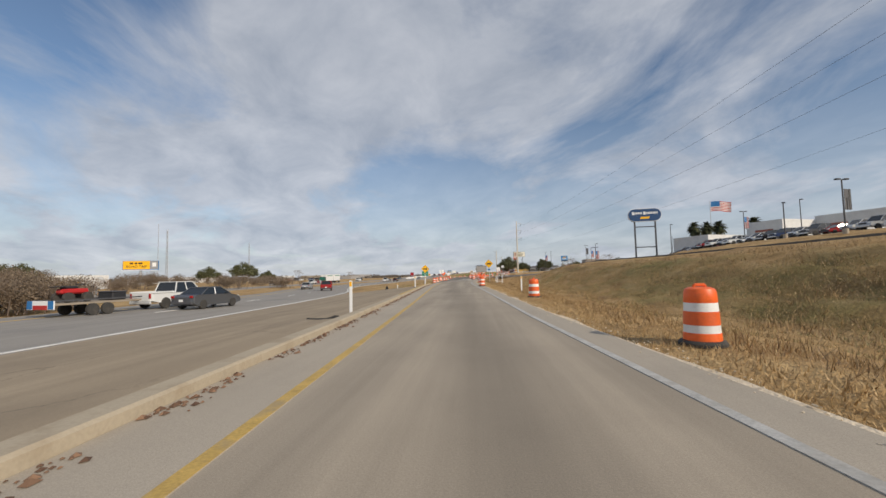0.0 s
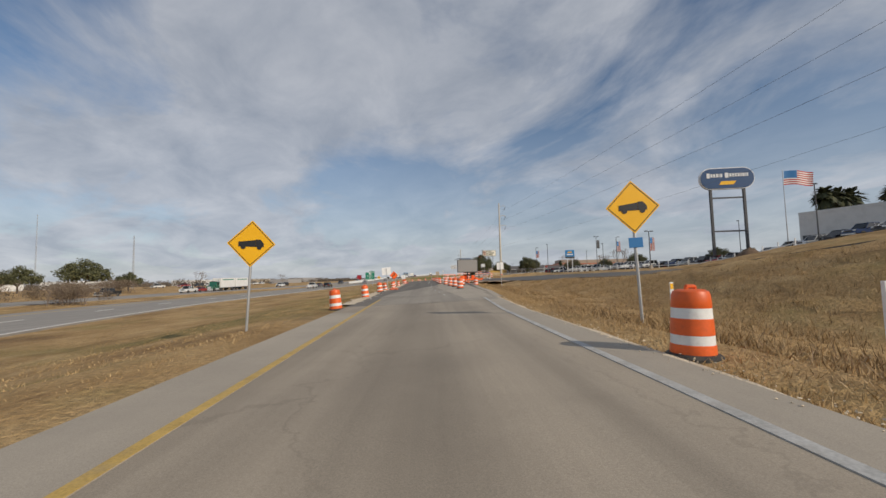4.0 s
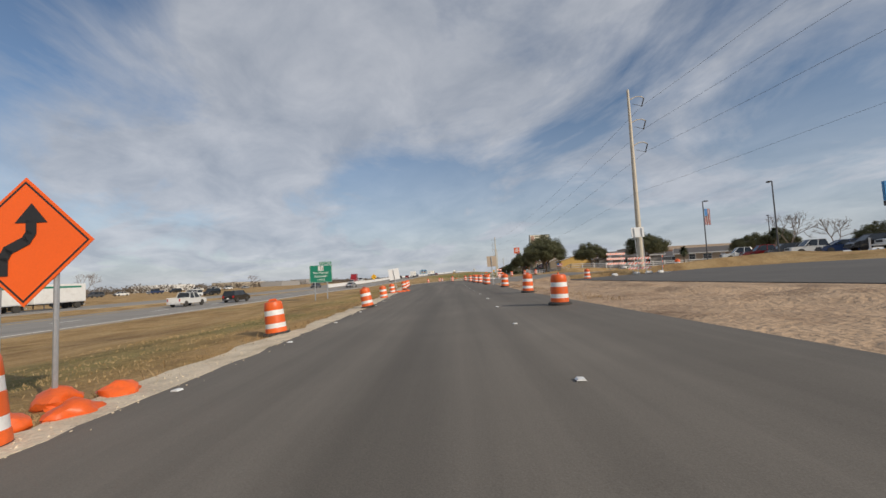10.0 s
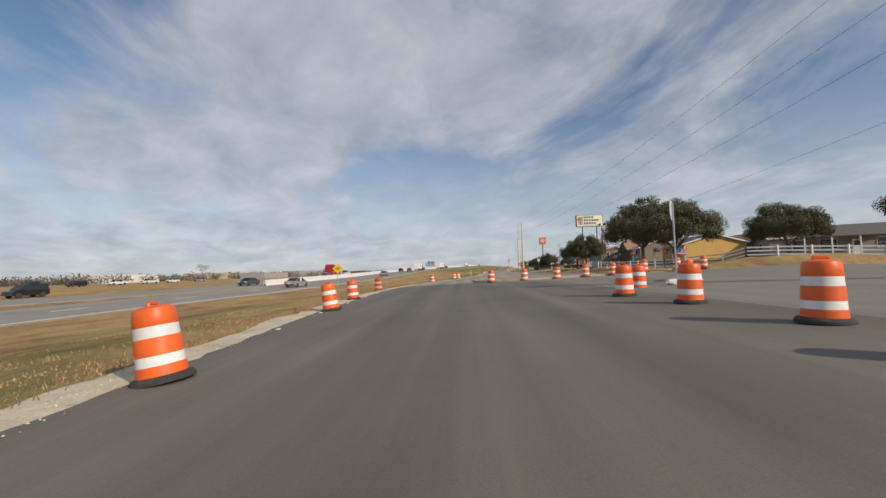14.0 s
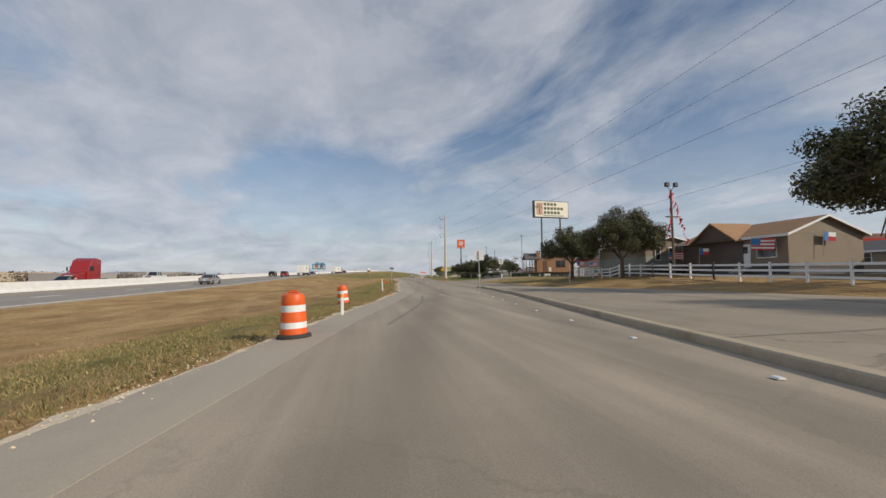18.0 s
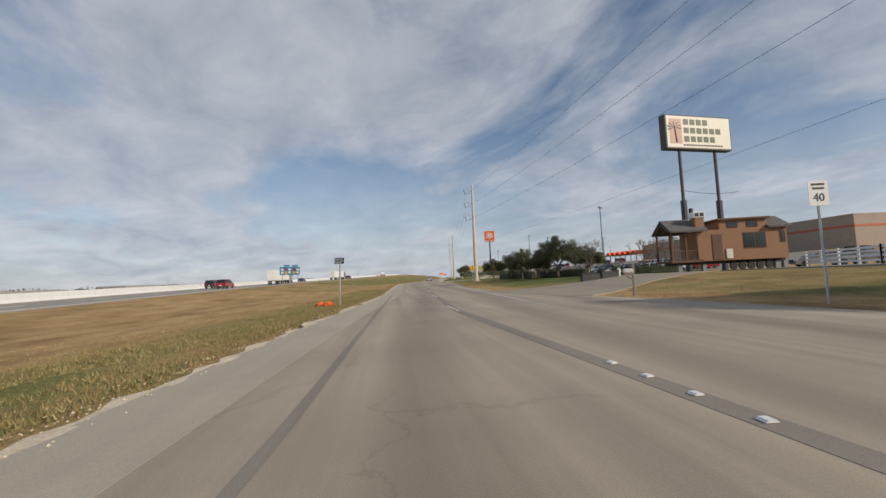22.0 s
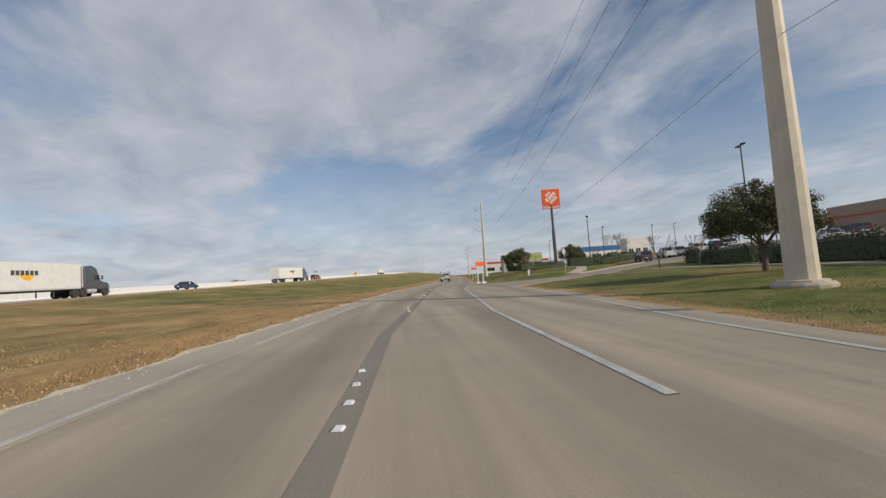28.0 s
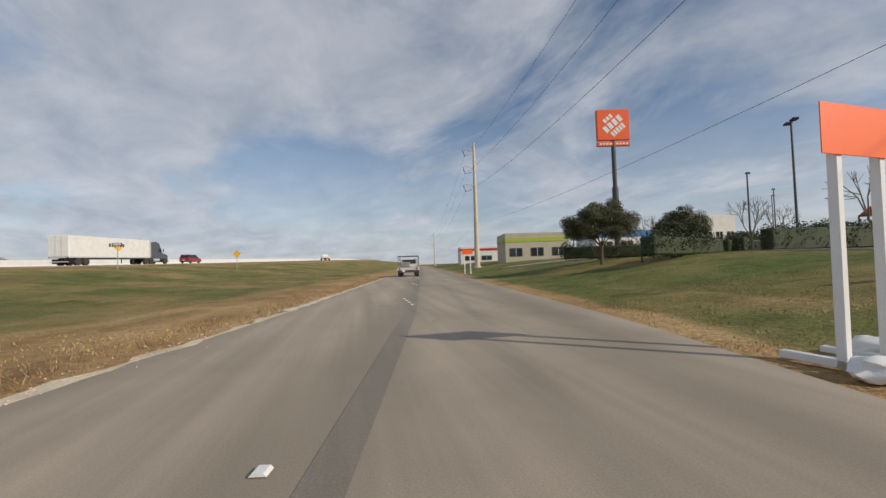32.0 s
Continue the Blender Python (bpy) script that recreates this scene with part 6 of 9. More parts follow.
# mailbox post, hydrant, planter boxes by the yard drive
s = thing("mailbox", "grey metal mailbox on a timber post", "mailbox")
wood = mat("grey_timber", (0.27, 0.23, 0.18), 0.9, var=0.25, scale=5, fine=40, bump=0.4)
part("post", bx((0, 0, 0.6), (0.1, 0.1, 1.9), 0.01), wood, s)
part("arm", bx((-0.2, 0, 1.05), (0.5, 0.09, 0.09), 0.01), wood, s)
part("brace", bx((-0.18, 0, 0.88), (0.45, 0.07, 0.07), 0.01, Matrix.Rotation(radians(35), 4, "Y")), wood, s)
part("box", bx((-0.25, 0, 1.22), (0.48, 0.19, 0.24), 0.05), M_SIGNBACK, s)
s.matrix_basis = pose(11.0, 303.8, gz(11.0, 303.8), 0, 1, -10)


def hydrant():
    s = thing("fire_hydrant", "white fire hydrant standing in the grass", "hydrant", "fire hydrants")
    part("barrel", lathe(bmesh.new(), [(0.16, 0), (0.16, 0.05), (0.11, 0.06), (0.11, 0.5), (0.14, 0.52), (0.14, 0.56)], 14), M_WHITEW, s)
    part("bonnet", lathe(bmesh.new(), [(0.13, 0.56), (0.11, 0.66), (0.04, 0.71), (0.03, 0.76)], 14), M_WHITEW, s)
    for x in (-1, 1):
        part("nozzle", tb((0.1 * x, 0, 0.42), (0.2 * x, 0, 0.42), 0.05, seg=8), M_WHITEW, s)
    return s


hy = hydrant()
hy.matrix_basis = pose(20.6, 321.0, gz(20.6, 321.0), 0, 0, 10) @ Matrix.Scale(1.15, 4)
copy_thing(hy, pose(25.0, 427.0, gz(25.0, 427.0), 0, 0, 40))
for x, y in ((16.9, 319.5), (19.0, 319.9)):
    s = thing("planter_wall", "low dark retaining headwall at the drive", "wall", "dark headwalls at the drive")
    part("face", bx((0, 0, 0.32), (1.9, 0.3, 0.64), 0.02), M_BLACK, s)
    part("cap", bx((0, 0, 0.66), (2.0, 0.4, 0.06), 0.01), M_BLACK, s)
    s.matrix_basis = pose(x, y, gz(x, y) - 0.05, 0, 0, 12)
# yellow diamond beside the highway
s = thing("highway_warning_sign", "yellow diamond warning sign beside the highway", "road sign")
post(s, 0, -0.8, 2.7, 0.045)
diamond(s, 1.22, 2.55, M_YELLOW, M_BLACK)
bm = bmesh.new()
for k, w in enumerate((0.6, 0.75, 0.6)):
    box(bm, (0, -0.06, 2.72 - 0.18 * k), (w, 0.004, 0.09))
part("small_print", bm, M_BLACK, s)
s.matrix_basis = pose(-28.6, 251.5, -0.55, 0, 0, 4)
# blue service signs
for x, y in ((-25.6, 388.2), (-24.0, 389.6)):
    s = thing("service_sign", "blue highway service sign with logo plates", "road sign", "blue service signs")
    for px_ in (-0.9, 0.9):
        part("post", bx((px_, 0.08, 1.4), (0.12, 0.12, 4.2)), M_GALV, s)
    panel(s, 2.9, 1.9, 3.6, M_TEAL)
    panel(s, 1.4, 0.42, 4.82, M_TEAL, "tab", 0.3)
    for k, (cx, cz_, m_) in enumerate(((-0.8, 3.9, M_WHITE), (0.1, 3.9, M_RED), (0.95, 3.9, M_WHITE), (-0.8, 3.2, M_WHITE), (0.1, 3.2, M_YELLOW), (0.95, 3.2, M_WHITE))):
        part("logo_plate", bx((cx, -0.066, cz_), (0.62, 0.012, 0.46), 0.004), m_, s)
    s.matrix_basis = pose(x, y, gz(x, y) - 0.1, 0, 0, -8)
s = thing("one_way_sign", "black sign with a white arrow reading ONE WAY", "road sign", "dark arrow signs")
post(s, 0, -0.4, 2.7, 0.045)
panel(s, 0.94, 0.32, 2.5, M_BLACK)
bm = prism(bmesh.new(), [(-0.42, 2.39), (0.22, 2.39), (0.22, 2.36), (0.43, 2.5), (0.22, 2.64), (0.22, 2.61), (-0.42, 2.61)], "y", -0.064, -0.060)
part("arrow", bm, M_WHITE, s, "white arrow field")
lettering("ONE WAY", 0.155, M_BLACK, s, (-0.08, -0.068, 2.495))
s.matrix_basis = pose(-3.7, 308.6, gz(-3.7, 308.6), 0, 2, -50)
copy_thing(s, pose(-14.2, 470.0, gz(-14.2, 470.0) + 0.2, 0, 0, 0))
bag(0, -4.4, 309.0, 20)
bag(0, -4.9, 309.4, 75)
s = thing("signal_ahead_sign", "yellow diamond sign with a traffic signal symbol", "road sign")
post(s, 0, -0.4, 3.1, 0.04)
diamond(s, 1.0, 3.1, M_YELLOW, M_BLACK)
for z, m_, nm in ((3.36, M_RED, "red_light"), (3.1, M_YELLOW, "amber_light"), (2.84, M_GREEN, "green_light")):
    cell = part("signal_cell", bx((0, -0.062, z), (0.24, 0.006, 0.25)), m_ if nm != "amber_light" else M_BLACK, s)
    part(nm, tb((0, -0.064, z), (0, -0.07, z), 0.09, seg=16), m_, cell)
s.matrix_basis = pose(17.7, 374.3, gz(17.7, 374.3), 0, 0, -8)
# orange signs on white timber posts
s = thing("work_sign", "orange rectangular work sign on two white posts", "road sign", "orange work signs")
for x in (-0.36, 0.36):
    part("post", bx((x, 0, 1.35), (0.1, 0.1, 2.7), 0.01), M_WHITEP, s)
    part("skid", bx((x, 0, 0.05), (0.1, 1.3, 0.1), 0.01), M_WHITEP, s)
panel(s, 1.32, 0.58, 2.66, M_SORANGE, y=-0.065)
s.matrix_basis = pose(16.9, 423.15, gz(16.9, 423.15), 0, 1, 4)
copy_thing(s, pose(24.5, 468.0, gz(24.5, 468), 0, 0, -8))
for k, (x, y) in enumerate(((16.5, 422.75), (17.1, 422.6), (17.5, 423.4))):
    bag(1, x, y, k * 70)
s = thing("yellow_route_sign", "small yellow sign on the highway shoulder", "road sign")
post(s, 0, -0.3, 2.6, 0.04)
diamond(s, 0.8, 2.4, M_YELLOW, M_BLACK)
s.matrix_basis = pose(-6.0, 484.0, gz(-6, 484), 0, 0, -8)


# white delineator posts
def delineator(h=1.2):
    s = thing("delineator_post", "white plastic delineator post with a yellow top band", "delineator", "delineator posts")
    part("blade", bx((0, 0, h / 2), (0.10, 0.03, h), 0.008), M_WHITEP, s)
    part("reflector", bx((0, -0.018, h - 0.12), (0.08, 0.006, 0.16)), M_YELLOW, s)
    part("base", lathe(bmesh.new(), [(0.16, 0), (0.16, 0.03), (0.06, 0.06)], 10), M_RUBBER, s)
    return s


de = delineator()
de.matrix_basis = pose(-6.3, 42.4, 0.02, 0, 0, 0)
for x, y, r_, sc in ((-6.6, 53.4, 2, 1), (-10.2, 53.0, 0, 0.75), (-4.2, 13.5, 0, 1.0), (3.37, 30.4, 0, 0.95), (-6.6, 272.2, -4, 0.9), (3.3, 66.5, 0, 0.9), (-8.8, 252, 0, 0.7)):
    o = copy_thing(de, pose(x, y, gz(x, y) + 0.02, 0, r_, 0))
    o.scale = (1, 1, sc)
# white frame of an old sign in the ditch
s = thing("timber_stand", "bare white timber H-frame without its sign", "frame")
for x in (-0.45, 0.45):
    for d_ in (-0.06, 0.06):
        part("upright", bx((x + d_, 0, 0.7), (0.06, 0.08, 1.5), 0.005), M_WHITEP, s)
part("crossbar", bx((0, 0, 0.42), (0.9, 0.05, 0.07), 0.005), M_WHITEP, s)
s.matrix_basis = pose(3.6, 61.2, gz(3.6, 61.2), 0, 0, -10) @ Matrix.Scale(0.84, 4)
s = thing("stake_fence", "two weathered timber stakes with sagging wire", "fence")
for x in (-0.6, 0.6):
    part("stake", bx((x, 0, 0.55), (0.07, 0.07, 1.2), 0.01), wood, s)
part("wire", tb((-0.6, 0, 0.9), (0.9, 0.2, 0.2), 0.012, seg=5), M_GALV, s)
s.matrix_basis = pose(9.0, 61.5, gz(9, 61.5), 0, 4, -10)


# raised lane buttons
def buttons(pts, material, label):
    first = None
    for k, (x, y) in enumerate(pts):
        m = pose(float(x), float(y), 0.012 + float(bank(x, y)), 0, 0, (k * 53) % 24 - 12)
        if first is None:
            bm = bmesh.new()
            prism(bm, [(-0.055, -0.002), (0.055, -0.002), (0.035, 0.018), (-0.035, 0.018)], "y", -0.055, 0.055)
            first = tagged(part("lane_button", bm, material), label, "lane button", "lane buttons on the road")
            first.matrix_basis = m
        else:
            copy_thing(first, m)
    return first


b1 = [(xl(y) + 5.4 + (0 if y < 140 else (y - 140) * 0.045), y + k * 0.9) for y in np.arange(84, 182, 5.0) for k in range(1)]
b2 = [(xl(y) + 0.35, y) for y in np.arange(80, 215, 4.0)]
b3 = [(float(np.interp(y, [286, 300, 313, 335, 378, 414, 430, 470], [2.0, 1.5, 2.2, 3.8, 5.4, 9.6, 12.6, 18.8])), y + k * 0.75) for y in np.arange(288, 470, 12.0) for k in range(4)]
b4 = [(float(np.interp(y, [232, 250, 272], [-4.4, -2.4, 0.9])), y) for y in np.arange(232, 274, 3.0)]
b5 = [(xl(y) + 3.6, y + k * 0.8) for y in np.arange(262, 284, 12.0) for k in range(2)]
buttons(b1 + b2 + b3 + b4 + b5, M_WHITE, "small white ceramic lane button set on the asphalt")


# litter and loose matter
def scrap(name, x, y, z, L, W, label, rz, seed, material):
    """A torn, curled flap of rubber or cloth."""
    rq = np.random.default_rng(seed)
    v, f = [], []
    n = 9
    for k in range(n):
        u = k / (n - 1)
        w = W * (0.35 + 0.65 * math.sin(math.pi * (0.1 + 0.8 * u))) * (0.8 + 0.4 * rq.random())
        h = 0.02 + 0.05 * rq.random() + 0.06 * math.sin(u * 5 + seed)
        c = L * (u - 0.5)
        v += [(c, -w / 2, 0.0), (c, 0, max(0.03, h)), (c, w / 2, 0.0), (c, 0, -0.01)]
        if k:
            i = 4 * k
            f += [(i - 4 + e, i - 4 + (e + 1) % 4, i + (e + 1) % 4, i + e) for e in range(4)]
    f += [(3, 2, 1, 0), (4 * n - 4, 4 * n - 3, 4 * n - 2, 4 * n - 1)]
    ob = tagged(solid(name, v, f, material), label, "debris", "road litter")
    ob.matrix_basis = pose(x, y, z, 0, 0, rz)
    return ob


scrap("tyre_scrap", -8.7, 7.3, gz(-8.7, 7.3) + 0.11, 0.5, 0.12, "torn black strip of tyre tread on the apron", 10, 1, M_RUBBER)
scrap("tyre_scrap", -7.2, 7.5, gz(-7.2, 7.5) + 0.11, 0.8, 0.10, "torn black strip of tyre tread on the apron", 5, 2, M_RUBBER)
scrap("tyre_scrap", -4.6, 12.0, gz(-4.6, 12.0) + 0.12, 1.1, 0.16, "torn black strip of tyre tread on the apron", -12, 3, M_RUBBER)
scrap("plastic_strip", -6.15, 266.0, gz(-6.15, 266.0) + 0.03, 1.5, 0.14, "bent orange plastic strip lying on the verge", 52, 6, M_ORANGE)
# painted wedge on the apron
bm = prism(bmesh.new(), [(-0.55, -0.35), (0.35, 0.35), (0.6, 0.15), (0.45, -0.3)], "z", 0.0, 0.006)
pw = tagged(part("road_line_wedge", bm, M_WLINE), "worn white painted wedge on the apron", "road marking", kind="structure")
pw.matrix_basis = pose(-6.8, 13.7, 0.05 - 0.75 * 0.42 + 0.012, 0, -4, 0)
# dirt and dead leaves caught along the kerb
rq = np.random.default_rng(31)
v, f = [], []
for k in range(2600):
    y = -3 + 58 * rq.random()
    keep = noise.noise(Vector((y * 0.8, 4, 9))) > -0.15
    if not keep:
        continue
    x = float(xl(y)) + 0.10 + abs(rq.normal(0, 0.11))
    r = 0.012 + 0.035 * rq.random() ** 2
    i, a = len(v), rq.random() * 6.28
    for q in range(4):
        v.append((x + r * math.cos(a + q * 1.57), y + 1.5 * r * math.sin(a + q * 1.57), 0.012 + 0.004 * rq.random()))
    v.append((x, y, 0.014 + r * 0.7))
    f += [(i + q, i + (q + 1) % 4, i + 4) for q in range(4)]
tagged(solid("gutter_dirt", v, f, leafmat("gutter_dirt", (0.07, 0.035, 0.02), (0.26, 0.15, 0.085))), "reddish-brown dirt and dead leaves along the kerb", "dirt", kind="stuff")
# black fabric bags round the drain inlet and soil heaps near the tall sign
def heap(name, label, cat, x, y, w, l, h, material, seed, z=None):
    rq = np.random.default_rng(seed)
    n, m = 14, 8
    v, f = [(0, 0, h)], []
    for a in range(m):
        for b in range(n):
            t, q = (a + 1) / m, b * 2 * math.pi / n
            k = 0.8 + 0.35 * noise.noise(Vector((math.cos(q) * 1.7 + seed, math.sin(q) * 1.7, t * 2)))
            v.append((w / 2 * t * k * math.cos(q), l / 2 * t * k * math.sin(q), h * (1 - t ** 1.6) * (0.85 + 0.4 * noise.noise(Vector((q * 2, t * 4, seed)))) - 0.3 * t ** 3))
            if a:
                i, j = 1 + a * n + b, 1 + a * n + (b + 1) % n
                f.append((i - n, i, j, j - n))
            else:
                f.append((0, 1 + b, 1 + (b + 1) % n))
    ob = tagged(solid(name, v, f, material, smooth=True), label, cat)
    ob.matrix_basis = pose(x, y, gz(x, y) if z is None else z, 0, 0, seed * 31)
    return ob


M_SILT = mat("black_fabric", (0.03, 0.028, 0.026), 0.9, var=0.3, scale=4, fine=20, bump=0.5, dist=0.03)
heap("silt_bag", "black fabric silt bag round the drain inlet", "silt bag", -11.9, 54.3, 0.9, 0.7, 0.5, M_SILT, 3, -0.5)
heap("silt_bag", "low black fabric flap on the verge", "silt bag", -9.9, 55.4, 0.8, 0.4, 0.2, M_SILT, 5)
M_SOIL = mat("dug_soil", (0.16, 0.105, 0.065), 0.95, var=0.3, scale=1.5, fine=9, bump=1.0, dist=0.1)
heap("soil_heap", "rough heap of dark dug soil on the bank", "soil heap", 47.5, 119, 10.0, 5.0, 1.7, M_SOIL, 7)
heap("soil_heap", "low heap of dark dug soil on the bank", "soil heap", 58, 112, 6.0, 4.0, 1.3, M_SOIL, 9)
# transmission poles and their wires
def power_pole(side, h, thick=1.0):
    s = thing("power_pole", "tall tan tapered steel power pole with three curved arms", "power pole", "steel power poles")
    part("shaft", tb((0, 0, 0.3), (0, 0, h), 0.52 * thick, 0.20 * thick, 12), M_POLE, s)
    part("foundation", lathe(bmesh.new(), [(0.95, -0.6), (0.95, 0.22), (0.85, 0.32)], 16), M_CONC, s)
    part("base_plate", lathe(bmesh.new(), [(0.75, 0.30), (0.75, 0.38), (0.55, 0.40)], 12), M_POLE, s)
    for k in range(3):
        z = h - 1.4 - 3.2 * k
        pts = [Vector((side * 0.2, 0, z)), Vector((side * 0.9, 0, z + 0.35)), Vector((side * 1.6, 0, z + 0.4)), Vector((side * 2.1, 0, z + 0.15))]
        bm = bmesh.new()
        for a, b in zip(pts, pts[1:]):
            tube(bm, a, b, 0.07, 0.06, 8)
        arm = part("arm", bm, M_POLE, s)
        bm = bmesh.new()
        a, b = Vector((side * 2.1, 0, z + 0.15)), Vector((side * 1.75, 0, z - 0.95))
        for j in range(9):
            p = a.lerp(b, j / 8)
            tube(bm, p, p + (b - a) * 0.06, 0.09, 0.09, 8)
        tube(bm, a, b, 0.03, seg=6)
        tube(bm, b, Vector((side * 0.5, 0, z - 0.6)), 0.03, seg=6)
        part("insulator", bm, M_DGREY, arm)
    return s


POLES = [(36.0, -48.0, 1, 25.5), (19.6, 189.5, 1, 24.8), (20.0, 381.3, -1, 23.6), (32.2, 489.6, -1, 22.6), (62, 690, -1, 22.6)]
wire_pts = []
for x, y, sd_, h in POLES:
    p = power_pole(sd_, h, 0.76 if 180 < y < 200 else 1.0)
    z = gz(x, y)
    p.matrix_basis = pose(x, y, z - 0.15, 0, 0, 0)
    wire_pts.append([(x + sd_ * 1.75, y, z + h - 2.5 - 3.2 * k) for k in range(3)] + [(x, y, z + h - 14.5)])


def wire(name, a, b, sag, r, label):
    cu = bpy.data.curves.new(name, "CURVE")
    cu.dimensions, cu.bevel_depth, cu.bevel_resolution = "3D", r, 1
    sp = cu.splines.new("POLY")
    n = 25
    sp.points.add(n - 1)
    for k in range(n):
        t = k / (n - 1)
        p = Vector(a).lerp(Vector(b), t)
        sp.points[k].co = (p.x, p.y, p.z - sag * 4 * t * (1 - t), 1)
    cu.materials.append(M_DGREY)
    return tagged(new(name, cu), label, "wire", "overhead wires")


for i in range(len(POLES) - 1):
    for k in range(4):
        wire("power_wire", wire_pts[i][k], wire_pts[i + 1][k], 3.2 if k < 3 else 2.2, 0.013 if k < 3 else 0.009, "thin dark overhead power wire sagging between poles")


# car-park lamps
def lot_lamp(h, heads, banner=0):
    s = thing("lot_lamp", "dark steel car-park lamp post with flat lamp heads" if not banner else "dark car-park lamp post with a striped banner", "lamp post", "car-park lamps")
    part("shaft", tb((0, 0, 0.5), (0, 0, h), 0.10, 0.07, 8), M_DGREY, s)
    part("base", lathe(bmesh.new(), [(0.3, -0.5), (0.3, 0.6), (0.26, 0.62)], 12), M_CONC, s)
    for k in range(heads):
        a = k * 2 * math.pi / heads
        c = Vector((math.cos(a) * 0.55, math.sin(a) * 0.55, h + 0.02))
        part("lamp_arm", tb((0, 0, h - 0.05), c, 0.035, seg=6), M_DGREY, s)
        hd = part("lamp_head", bx((c.x, c.y, h + 0.05), (0.55, 0.42, 0.16), 0.03), M_BLACK, s)
    if banner:
        for j in range(7):
            x0 = 0.12 + j * 0.14
            bm = bmesh.new()
            bm.faces.new([bm.verts.new(p) for p in ((x0, -0.03 + 0.05 * math.sin(j), h - 3.6), (x0 + 0.14, -0.03 + 0.05 * math.sin(j + 1), h - 3.7), (x0 + 0.14, -0.03 + 0.05 * math.sin(j + 1), h - 1.2), (x0, -0.03 + 0.05 * math.sin(j), h - 1.1))])
            bmesh.ops.solidify(bm, geom=bm.faces[:], thickness=0.01)
            part("banner_stripe", bm, ((M_RED, M_WHITEW) if banner == 1 else (M_DGREY, M_GREY))[j % 2], s)
        part("canton", bx((0.36, -0.06, h - 1.7), (0.5, 0.012, 1.1)), M_BLUE if banner == 1 else M_DGREY, s)
    return s


protos = {}
for x, y, zt, hd, bn in ((43.9, 51.6, 11.6, 2, 2), (47.5, 66, 11.4, 1, 0), (61.5, 81.3, 14.2, 1, 0), (58, 92, 13.6, 2, 1), (41.8, 144.6, 11.2, 1, 0), (37.8, 130.9, 9.1, 2, 1), (33.9, 184.7, 11.1, 1, 0), (48.1, 180.6, 12.6, 2, 2),
                         (33.7, 198.3, 10.7, 1, 1), (52, 112, 13.2, 1, 0), (44, 158, 10.6, 1, 1), (46, 171, 10.0, 1, 0), (40.2, 358.6, 13.4, 2, 0), (43.2, 407.5, 13.2, 2, 0), (42.9, 443.4, 10.9, 2, 0), (56, 498, 10.5, 1, 0),
                         (52, 455, 9.8, 1, 0), (74, 470, 11.0, 1, 0), (90.4, 483.6, 12.7, 1, 0), (121, 495, 13.9, 1, 0), (66, 404, 11.5, 2, 0), (70, 150, 13.0, 1, 0), (60, 220, 10.5, 1, 0), (38, 380, 9.8, 1, 0)):
    z = gz(x, y)
    key = (round((zt - z) * 2) / 2, hd, bn)
    m = pose(x, y, z, 0, 0, (x * 37) % 90)
    if bn:
        m = pose(x, y, z, 0, 0, 10)
    if key in protos:
        copy_thing(protos[key], m)
    else:
        protos[key] = lot_lamp(key[0], hd, bn)
        protos[key].matrix_basis = m


# tall brand signs, drawn as plain shapes
def rounded(w, h, r, n=6):
    out = []
    for cx, cy, a0 in ((w / 2 - r, h / 2 - r, 0), (-w / 2 + r, h / 2 - r, 90), (-w / 2 + r, -h / 2 + r, 180), (w / 2 - r, -h / 2 + r, 270)):
        for k in range(n + 1):
            a = radians(a0 + 90 * k / n)
            out.append((cx + r * math.cos(a), cy + r * math.sin(a)))
    return out


s = thing("dealership_sign", "tall blue oval dealership sign on a braced steel frame", "pylon sign")
for x in (-2.9, 2.9):
    part("leg", bx((x, 0, 2.9), (0.42, 0.42, 15.4), 0.02), M_DGREY, s)
for z in (2.6, 8.8, 10.6):
    part("crossbar", bx((0, 0, z), (5.6, 0.2, 0.28), 0.01), M_DGREY, s)
z0 = 12.4
part("sign_body", pr([(x, z0 + z) for x, z in rounded(9.2, 3.7, 1.8)], "y", -0.4, 0.4), mat("navy_sign", (0.025, 0.07, 0.17), 0.4, var=0.05, scale=1), s)
part("rim", pr([(x, z0 + z) for x, z in rounded(9.5, 4.0, 1.95)], "y", -0.3, 0.3), M_WHITEP, s)
bm = bmesh.new()
rg = np.random.default_rng(3)
x = -3.6
for w in (0.62, 0.42, 0.42, 0.42, 0.2, 0.42, 0.0, 0.72, 0.42, 0.42, 0.4, 0.42, 0.3, 0.42, 0.2, 0.3):
    if w:
        box(bm, (x + w / 2, -0.41, z0 + 0.55), (w * 0.9, 0.03, 0.95 if w > 0.5 else 0.66), 0.05)
    x += w + 0.06 if w else 0.3
part("logo_band", bm, M_WHITEP, s, "row of white bars")
part("emblem", pr([(-1.5, z0 - 1.2), (-1.05, z0 - 0.55), (1.5, z0 - 0.55), (1.05, z0 - 1.2)], "y", -0.44, -0.40), M_YELLOW, s, "gold slanted emblem")
s.matrix_basis = pose(53.0, 130.4, 6.0, 0, 0, -8) @ Matrix.Scale(1.02, 4)

